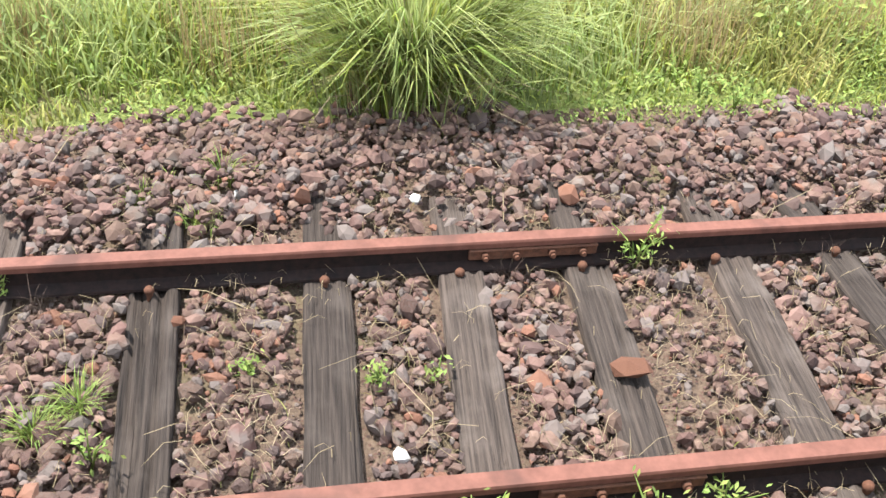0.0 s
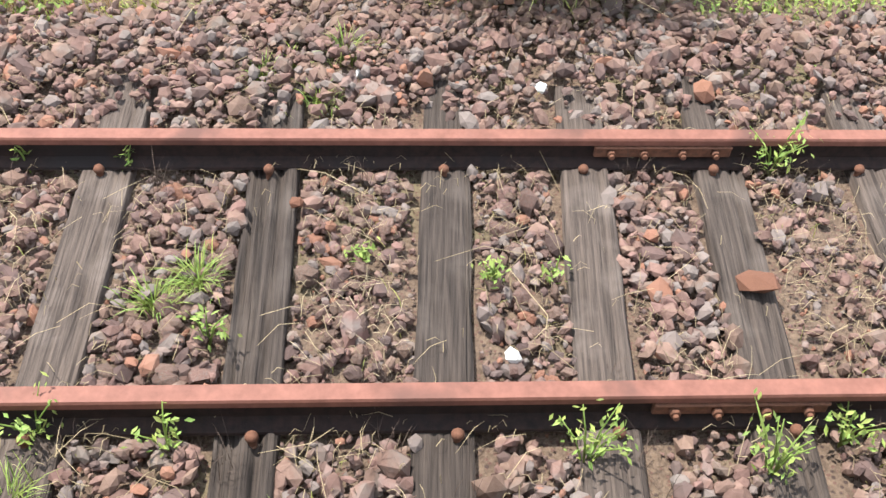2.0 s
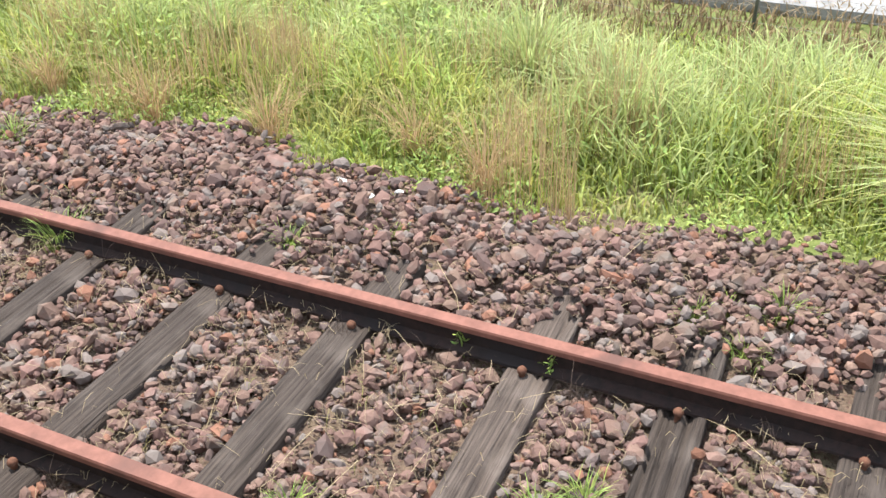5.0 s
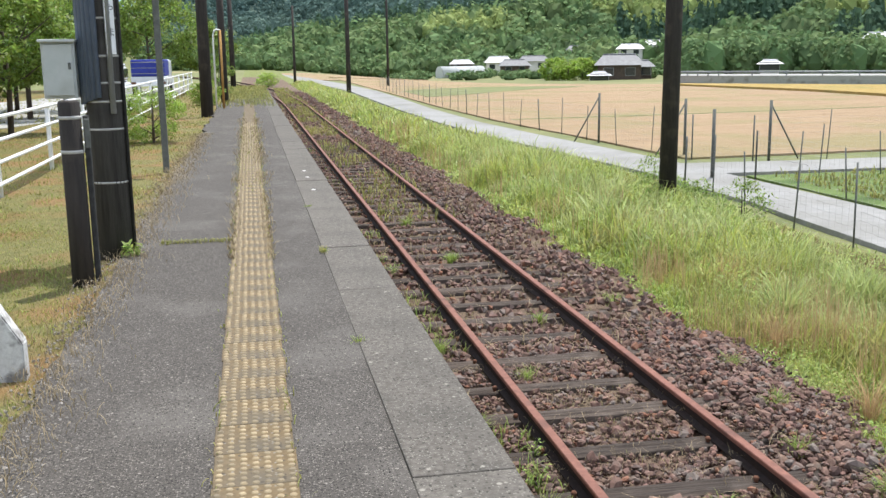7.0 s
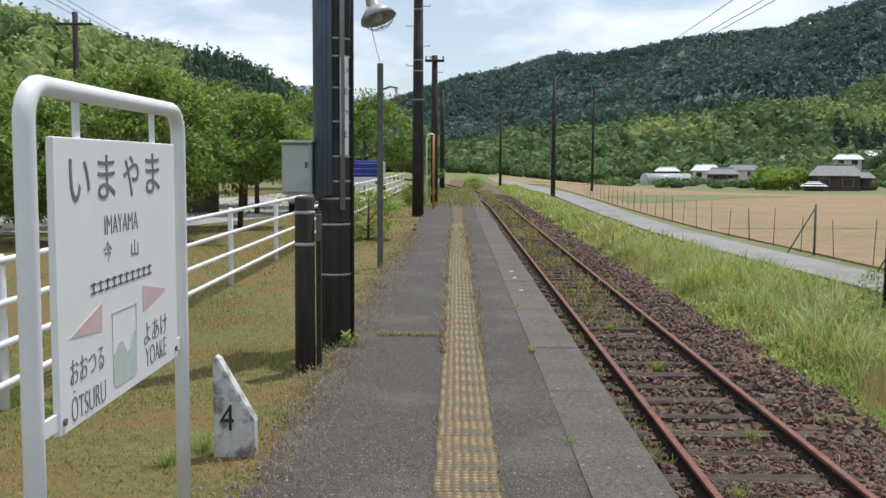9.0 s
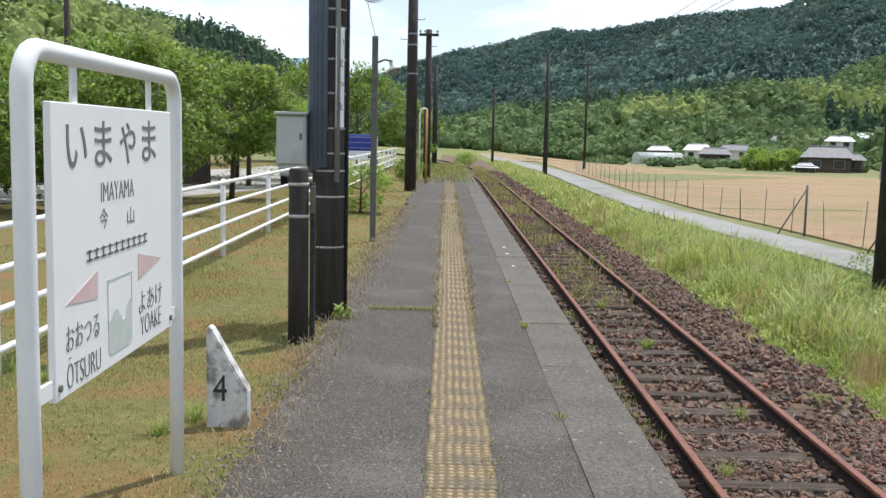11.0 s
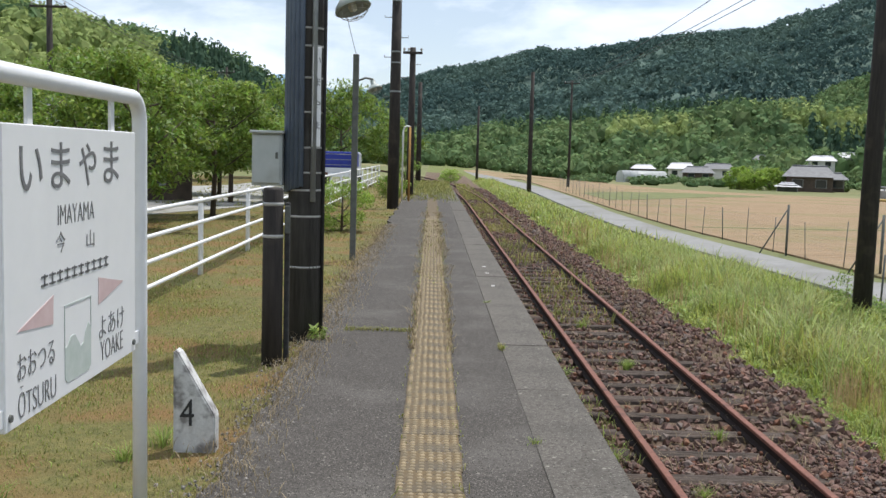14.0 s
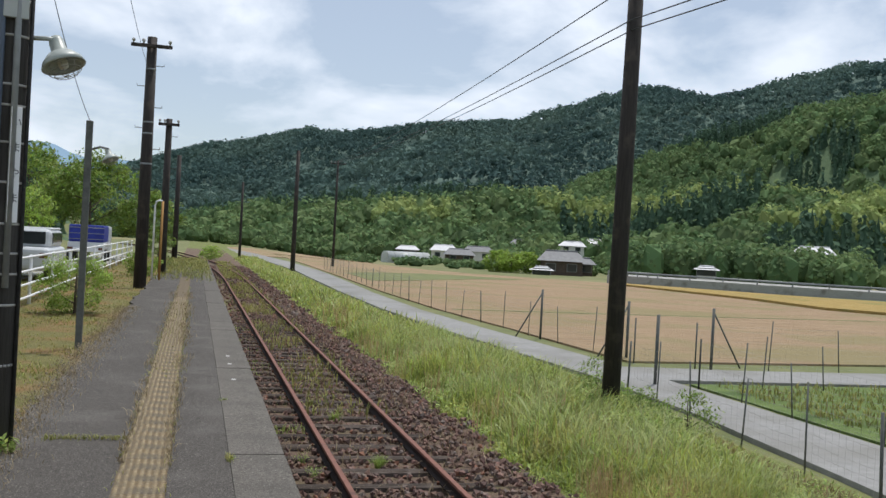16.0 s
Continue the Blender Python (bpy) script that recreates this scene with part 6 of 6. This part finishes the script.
for x, y in ((COP, 8.75), (COP, 6.2), (COP + 0.02, 11.2)):
    tuft("grass_tuft", x, y, 30, 0.03, 0.07, 0.005, 0.02, M["weed"], "tiny grass tuft in the coping joint", "grass tufts on the platform", "grass tuft").location.z = 0.0
for x, y, h in ((-1.62, 5.9, 0.16), (-2.0, 5.3, 0.14), (-1.5, 6.15, 0.2), (-2.6, 6.9, 0.16), (-1.9, 7.2, 0.12), (-2.9, 7.1, 0.2)):
    tuft("grass_tuft", x, y, 60, h * 0.5, h, 0.006, 0.03, M["weed"], "green grass tuft on the lawn", "grass tufts on the lawn", "grass tuft").location.z = -0.05


# ---- trees and shrubs ----
def tree(place, h, r, leaves, leaf, material, label, trunk=0.08, low=0.3, name="tree"):
    """Tapered trunk, limbs, and a crown of leaf clumps with gaps."""
    ob = thing(name, place, label, name)
    rr = random.Random(int(place[0] * 31 + place[1] * 17))
    bm = bmesh.new()
    tube(bm, [(0, 0, -0.2), (0.05 * h * rr.uniform(-0.4, 0.4), 0, h * 0.3), (0.06 * h * rr.uniform(-0.5, 0.5), 0.05 * h * rr.uniform(-0.5, 0.5), h * 0.85)], [trunk, trunk * 0.8, trunk * 0.25], 10)
    part("trunk", bm, M["bark"], ob)
    clumps = []
    nl = 9 if h > 2 else 5
    for i in range(nl):
        a = i * 2.4 + rr.uniform(-0.4, 0.4)
        z0 = h * (low + 0.05 + 0.45 * i / nl)
        e = Vector((math.cos(a) * r * rr.uniform(0.55, 0.9), math.sin(a) * r * rr.uniform(0.55, 0.9), min(h * 0.92, z0 + h * rr.uniform(0.1, 0.3))))
        bm = bmesh.new()
        tube(bm, [(0, 0, z0), tuple(e * 0.5 + Vector((0, 0, z0 * 0.45))), tuple(e)], [trunk * 0.45, trunk * 0.28, trunk * 0.1], 7)
        part("limb", bm, M["bark"], ob)
    n_c = 70 if h > 2 else 26
    for i in range(n_c):
        u, w = rr.uniform(-1, 1), rr.uniform(0, 6.283)
        q = rr.uniform(0.55, 1.0) ** 0.6
        s = math.sqrt(1 - u * u)
        zc = h * (low + (1 - low) * 0.5)
        hz = h * (1 - low) * 0.5
        prof = 1.0 - 0.25 * max(0, u)
        clumps.append((r * q * s * prof * math.cos(w), r * q * s * prof * math.sin(w), zc + hz * q * u, (rr.uniform(0.17, 0.32) if h > 2 else rr.uniform(0.28, 0.5)) * r))
    cl = np.array(clumps)
    idx = rng.integers(0, len(cl), leaves)
    off = rng.normal(size=(leaves, 3))
    off /= np.linalg.norm(off, axis=1)[:, None]
    pts = cl[idx, :3] + off * (cl[idx, 3] * rng.uniform(0.3, 1.0, leaves) ** 0.5)[:, None] * np.array([1, 1, 0.7])
    raw("crown", *leaf_cards(pts, leaf, 0.6), material, ob)
    return ob


tree((-5.6, 19.4, -0.05), 3.3, 1.4, 8000, 0.13, M["leaf"], "leafy green garden tree with a low forked trunk", 0.07, 0.22)
tree((-5.2, 24.0, -0.05), 3.35, 1.35, 8000, 0.14, M["leaf"], "leafy green tree on the lawn beyond the fence", 0.07, 0.25)
tree((-6.6, 22.2, -0.05), 3.5, 1.4, 7000, 0.14, M["leaf"], "round leafy tree beyond the fence", 0.07, 0.22)
tree((-7.9, 19.0, -0.05), 2.7, 1.3, 8000, 0.13, M["leaf"], "dense green tree near the garden hedge", 0.06, 0.15)
tree((-7.0, 20.8, -0.05), 1.15, 0.9, 6000, 0.06, M["leaf_bright"], "clipped bright green hedge beside the car park", 0.03, 0.02, "hedge")
tree((-6.0, 30.0, -0.05), 3.5, 1.5, 8000, 0.15, M["leaf"], "leafy green garden tree beyond the fence")
tree((-8.6, 25.0, -0.05), 3.9, 1.8, 9000, 0.17, M["leaf"], "broad leafy green tree beyond the fence")
tree((-7.4, 35.0, -0.05), 3.7, 1.7, 7000, 0.16, M["leaf_bright"], "bright green young tree by the car park")
tree((-15.5, 34.0, -0.05), 4.4, 2.5, 9000, 0.2, M["leaf"], "tall leafy tree behind the car park")
tree((-10.4, 22.0, -0.05), 2.9, 2.0, 9000, 0.15, M["leaf"], "dark leafy tree near the house")
tree((-4.8, 52.0, -0.05), 4.9, 2.6, 9000, 0.22, M["leaf"], "broad dark tree behind the truck")
tree((-8.5, 58.0, -0.05), 5.6, 3.2, 9000, 0.25, M["leaf"], "broad dark tree behind the parked truck")
tree((-13.0, 50.0, -0.05), 5.6, 3.4, 8000, 0.27, M["leaf"], "broad dark tree at the end of the car park")
tree((-2.6, 62.0, -0.3), 4.0, 2.0, 6000, 0.22, M["leaf"], "green tree near the platform's end")
tree((-9.8, 19.5, -0.05), 2.3, 1.7, 6000, 0.10, M["leaf_bright"], "bright green bush beyond the fence", 0.05, 0.05, "bush")
tree((-5.2, 34.0, -0.05), 2.8, 1.3, 5000, 0.12, M["leaf_bright"], "light green young tree beyond the fence", 0.06, 0.2)
tree((-1.9, 20.6, -0.05), 1.1, 0.58, 6500, 0.055, M["leaf_bright"], "rounded yellow-green shrub beside the lamp post", 0.03, 0.02, "shrub")
tree((-1.55, 36.5, -0.05), 0.9, 0.55, 2500, 0.08, M["leaf_bright"], "small yellow-green shrub by the pole", 0.03, 0.02, "shrub")
tree((-1.3, 44.0, -0.05), 1.5, 0.6, 2500, 0.10, M["leaf"], "dark green shrub at the platform's end", 0.03, 0.02, "shrub")
tree((1.6, 96.0, -1.1), 1.2, 1.2, 2500, 0.16, M["leaf_bright"], "low green bush beside the far track", 0.04, 0.02, "bush")
for k, (x, y) in enumerate(((7.9, 19.6), (7.5, 18.9), (8.2, 20.6), (7.7, 17.6), (8.0, 16.4))):
    tree((x, y, -1.40), 0.62 + 0.12 * (k % 3), 0.5, 1300, 0.06, M["leaf"], "dark green bramble at the foot of the fence", 0.02, 0.02, "bramble")

for az, d in ((17.1, 152), (17.9, 149), (18.7, 151)):
    tree((d * math.sin(radians(az)), d * math.cos(radians(az)), -2.3), 3.4, 2.2, 3000, 0.4, M["leaf_bright"], "rounded yellow-green bush beside the farmhouse", 0.1, 0.02, "bush")
# car park and lane beyond the fence
slab("car_park", [(-14, 16), (-6.6, 24), (-4.6, 30), (-3.4, 42), (-3.4, 60), (-8, 60), (-9, 44), (-14, 34), (-30, 26), (-30, 16)], -0.2, -0.03, M["concrete"], "pale concrete car park beyond the fence", "car park")

# ---- woods on the hills ----
def canopy(p, r, h, lump=0.35):
    """Uneven round crowns at the points p."""
    n = len(p)
    v = ICO_V[None] * rng.uniform(1 - lump, 1 + lump, (n, 12, 1))
    ang = rng.uniform(0, 6.28, n)
    c, s = np.cos(ang), np.sin(ang)
    rot = np.stack([np.stack([c, -s, 0 * c], 1), np.stack([s, c, 0 * c], 1), np.stack([0 * c, 0 * c, 1 + 0 * c], 1)], 1)
    v = np.einsum("nij,nkj->nki", rot, v) * np.stack([r, r, h * 0.5], 1)[:, None] + (p + np.stack([0 * h, 0 * h, h * 0.5], 1))[:, None]
    return v.reshape(-1, 3), (ICO_F[None] + 12 * np.arange(n)[:, None, None]).reshape(-1, 3)


def cones(p, r, h):
    """Narrow conifers of three ragged tiers."""
    n = len(p)
    vs = []
    for z0, z1, w in ((0.05, 0.62, 1.0), (0.34, 0.84, 0.75), (0.6, 1.05, 0.5)):
        for k in range(6):
            a = k * np.pi / 3 + z0 * 5
            rad = r * w * rng.uniform(0.7, 1.2, n)
            vs.append(p + np.stack([np.cos(a) * rad, np.sin(a) * rad, h * z0 * rng.uniform(0.9, 1.1, n)], 1))
        vs.append(p + np.stack([0 * h, 0 * h, h * z1], 1))
    v = np.stack(vs, 1)
    f = []
    for t in range(3):
        for k in range(6):
            f.append((t * 7 + k, t * 7 + (k + 1) % 6, t * 7 + 6))
    f = (np.array(f)[None] + 21 * np.arange(n)[:, None, None]).reshape(-1, 3)
    return v.reshape(-1, 3), f


def sprays(c, out, size):
    """Ragged four-cornered leaf sprays at c that lie across the direction out."""
    n = len(c)
    nrm = out + rng.normal(0, 0.32, (n, 3))
    nrm /= np.linalg.norm(nrm, axis=1)[:, None]
    a = np.cross(nrm, rng.normal(size=(n, 3)))
    a /= np.linalg.norm(a, axis=1)[:, None]
    b = np.cross(nrm, a)
    k = (size * rng.uniform(0.6, 1.4, n))[:, None] * 0.5
    e = rng.uniform(0.55, 1.15, (4, n, 1))
    v = np.stack([c - a * k * e[0], c + b * k * e[1], c + a * k * e[2], c - b * k * e[3]], 1).reshape(-1, 3)
    f = np.array([[0, 1, 2], [0, 2, 3]])
    return v, (f[None] + 4 * np.arange(n)[:, None, None]).reshape(-1, 3)


def billow(p, r, h, lobes, each, card, core=True):
    """Crowns of leafy lobes, each lobe a shell of leaf sprays, round a dark core."""
    n = len(p)
    parts = [canopy(p, r * 0.74, h * 0.82, 0.2)] if core else []
    for i in range(lobes):
        a, d = rng.uniform(0, 6.283, n), r * (rng.uniform(0.3, 0.7, n) if i else np.full(n, 0.1))
        q = p + np.stack([np.cos(a) * d, np.sin(a) * d, h * (rng.uniform(0.3, 0.68, n) if i else np.full(n, 0.6))], 1)
        lr, lh = r * rng.uniform(0.42, 0.66, n), h * rng.uniform(0.24, 0.38, n)
        u, w = rng.uniform(-0.35, 1.0, (n, each)), rng.uniform(0, 6.283, (n, each))
        g = np.sqrt(1 - u * u)
        out = np.stack([g * np.cos(w), g * np.sin(w), u], 2)
        c = q[:, None] + out * np.stack([lr, lr, lh], 1)[:, None] * rng.uniform(0.85, 1.1, (n, each, 1))
        parts.append(sprays(c.reshape(-1, 3), out.reshape(-1, 3), card))
    return merge(parts)


def cedars(p, r, h, k, card):
    """Slender cedars: a narrow core with drooping sprays in a rounded column."""
    n = len(p)
    z = rng.uniform(0.12, 1.0, (n, k)) ** 0.85
    w = rng.uniform(0, 6.283, (n, k))
    rad = r[:, None] * np.sqrt(1.02 - z) * rng.uniform(0.75, 1.1, (n, k))
    out = np.stack([np.cos(w), np.sin(w), np.full((n, k), 0.55)], 2)
    c = p[:, None] + np.stack([rad * np.cos(w), rad * np.sin(w), h[:, None] * z], 2)
    return merge([cones(p, r * 0.7, h * 0.92), sprays(c.reshape(-1, 3), out.reshape(-1, 3), card)])


def wood_points(n, a0, a1, r0, r1, min_h=1.0):
    a, r = np.radians(rng.uniform(a0, a1, n)), np.sqrt(rng.uniform(r0 * r0, r1 * r1, n))
    x, y = r * np.sin(a), r * np.cos(a)
    got = np.array([hill_layer(float(u), float(w)) for u, w in zip(x, y)])
    keep = (got[:, 0] > min_h) & (got[:, 2] < 1.04)
    x, y, got = x[keep], y[keep], got[keep]
    drop = np.array([dip(float(u), float(w)) for u, w in zip(x, y)])
    return np.stack([x, y, got[:, 0] - 1.8 - drop], 1), got[:, 1].astype(int), got[:, 2], np.degrees(np.arctan2(x, y))


parts_b, parts_c, parts_m, parts_r = [], [], [], []
p, layer, share, a = wood_points(8600, -6, 40, 195, 660, 0.6)
kind = pnoise(p[:, 0], p[:, 1], 0.011, 71.0)
kind2 = pnoise(p[:, 0], p[:, 1], 0.016, 77.0)
bamboo = (layer == 4) & (share > 0.38) & (kind2 > -0.10) & (a > 10)
coni = ~bamboo & (kind > np.where(layer == 3, 0.06, 0.17)) & (layer >= 3)
broad = ~bamboo & ~coni & (layer >= 3)
s = rng.uniform(0.7, 1.25, len(p))
up = np.array([0, 0, 1.0])
parts_b.append(billow(p[broad] - up, 4.0 * s[broad], 8.4 * s[broad], 4, 9, 1.7))
parts_c.append(cedars(p[coni] - up, 2.2 * s[coni], 10.5 * s[coni], 22, 1.5))
parts_m.append(billow(p[bamboo] - up, 3.2 * s[bamboo], 9.5 * s[bamboo], 4, 10, 1.4))
# back layers' woods, in the haze-tinted material
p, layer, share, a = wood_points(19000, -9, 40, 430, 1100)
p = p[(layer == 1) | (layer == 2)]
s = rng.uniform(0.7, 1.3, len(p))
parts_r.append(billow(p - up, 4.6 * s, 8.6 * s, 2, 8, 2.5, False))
p, layer, share, a = wood_points(3600, -36, -7, 72, 330, 0.4)
kind = pnoise(p[:, 0], p[:, 1], 0.02, 73.0)
coni = (kind > 0.16) | ((share > 0.82) & (kind > -0.3))
grove = ~coni & (share > 0.25) & (pnoise(p[:, 0], p[:, 1], 0.03, 79.0) > 0.02)
broad = ~coni & ~grove
s = rng.uniform(0.7, 1.3, len(p))
close = np.hypot(p[:, 0], p[:, 1]) < 135
for near, each, card in ((True, 34, 0.45), (False, 10, 0.95)):
    b_, g_ = broad & (close == near), grove & (close == near)
    parts_b.append(billow(p[b_], 2.5 * s[b_], 5.2 * s[b_], 4, each, card))
    parts_m.append(billow(p[g_], 2.2 * s[g_], 4.8 * s[g_], 4, each, card * 0.9))
parts_c.append(cedars(p[coni], 1.5 * s[coni], 6.4 * s[coni], 26, 0.8))
# belt of trees and bushes at the hill's foot, round the houses
p = []
for k in range(1000):
    t = rng.uniform(-6, 38)
    q = lerp_table(LAYERS[4][1], t) * rng.uniform(1.0 if 9 < t < 24.5 else 0.78, 1.06)
    x, y = q * math.sin(radians(t)), q * math.cos(radians(t))
    p.append((x, y, -1.6 - dip(x, y) + hill(x, y)))
p = np.array(p)
s = rng.uniform(0.4, 1.0, len(p)) * np.where(pnoise(p[:, 0], p[:, 1], 0.02, 81.0) > 0.0, 1.0, 0.6)
parts_b.append(billow(p, 3.4 * s, 6.2 * s, 4, 11, 1.25))
t, q = np.radians(rng.uniform(8, 26, 120)), rng.uniform(160, 236, 120)
p = np.stack([q * np.sin(t), q * np.cos(t), -1.5 - 0.011 * (q * np.cos(t) - 65)], 1)
s = rng.uniform(0.35, 0.8, len(p))
parts_b.append(billow(p, 2.6 * s, 2.6 * s, 4, 12, 0.7))
# tall dense grove beyond the raised road
t, q = np.radians(rng.uniform(24.6, 37, 170)), rng.uniform(158, 186, 170)
p = np.stack([q * np.sin(t), q * np.cos(t), np.full(170, -3.4)], 1)
s = rng.uniform(0.7, 1.15, len(p))
parts_b.append(billow(p, 2.7 * s, 7.6 * s, 6, 16, 0.85))
stuff("broadleaf_wood", *merge(parts_b), M["wood_broad"], "mixed green broadleaf trees on the slopes", "trees")
stuff("conifer_wood", *merge(parts_c), M["wood_conifer"], "dark green cedar plantation on the slopes", "trees")
stuff("bamboo_wood", *merge(parts_m), M["wood_bamboo"], "yellow-green bamboo groves on the lower slope", "trees")
stuff("ridge_wood", *merge(parts_r), M["wood_ridge_haze"], "blue-green woods on the far ridge", "trees")

# ---- wires ----
def wire(name, a, b, sag, r, label):
    bm = bmesh.new()
    a, b = Vector(a), Vector(b)
    tube(bm, [tuple(a.lerp(b, k / 14) - Vector((0, 0, sag * 4 * (k / 14) * (1 - k / 14)))) for k in range(15)], r, 5, False)
    return tagged(part(name, bm, M["wire"]), label, "wire", "overhead wires")


for dx, z in ((-0.14, 6.28), (-0.1, 5.66), (-0.05, 5.5)):
    wire("overhead_wire", (13.9 + dx * 4, 103.0, 9.35), (7.45 + dx, 18.0, z), 0.5, 0.012, "black overhead wire between poles")
    wire("overhead_wire", (7.45 + dx, 18.0, z), (13.0 + dx, -22.0, z + 1.7), 0.5, 0.012, "black overhead wire between poles")
wire("drop_wire", (-1.10, 9.15, 3.9), (-1.265, 15.4, 2.9), 0.15, 0.004, "thin wire from the pole to the lamp post")
wire("drop_wire", (-1.10, 9.15, 6.3), (-1.24, 29.2, 5.6), 0.4, 0.005, "thin wire along the platform poles")
for dx in (-0.4, 0.0, 0.4):
    wire("overhead_wire", (-14.0 + dx, 18.0, 8.5), (-19 + dx, 92.0, 8.2), 1.0, 0.012, "black overhead wire behind the trees")

for x, y, h in ((-15.5, 31.0, 8.2), (-14.2, 30.0, 7.4), (-15.8, 42.0, 7.6), (-19.0, 92.0, 9.0)):
    crossarm_pole((x, y, -0.05), h, 0.15, h - 0.5, 1.5, label="dark utility pole behind the trees", steps=False)
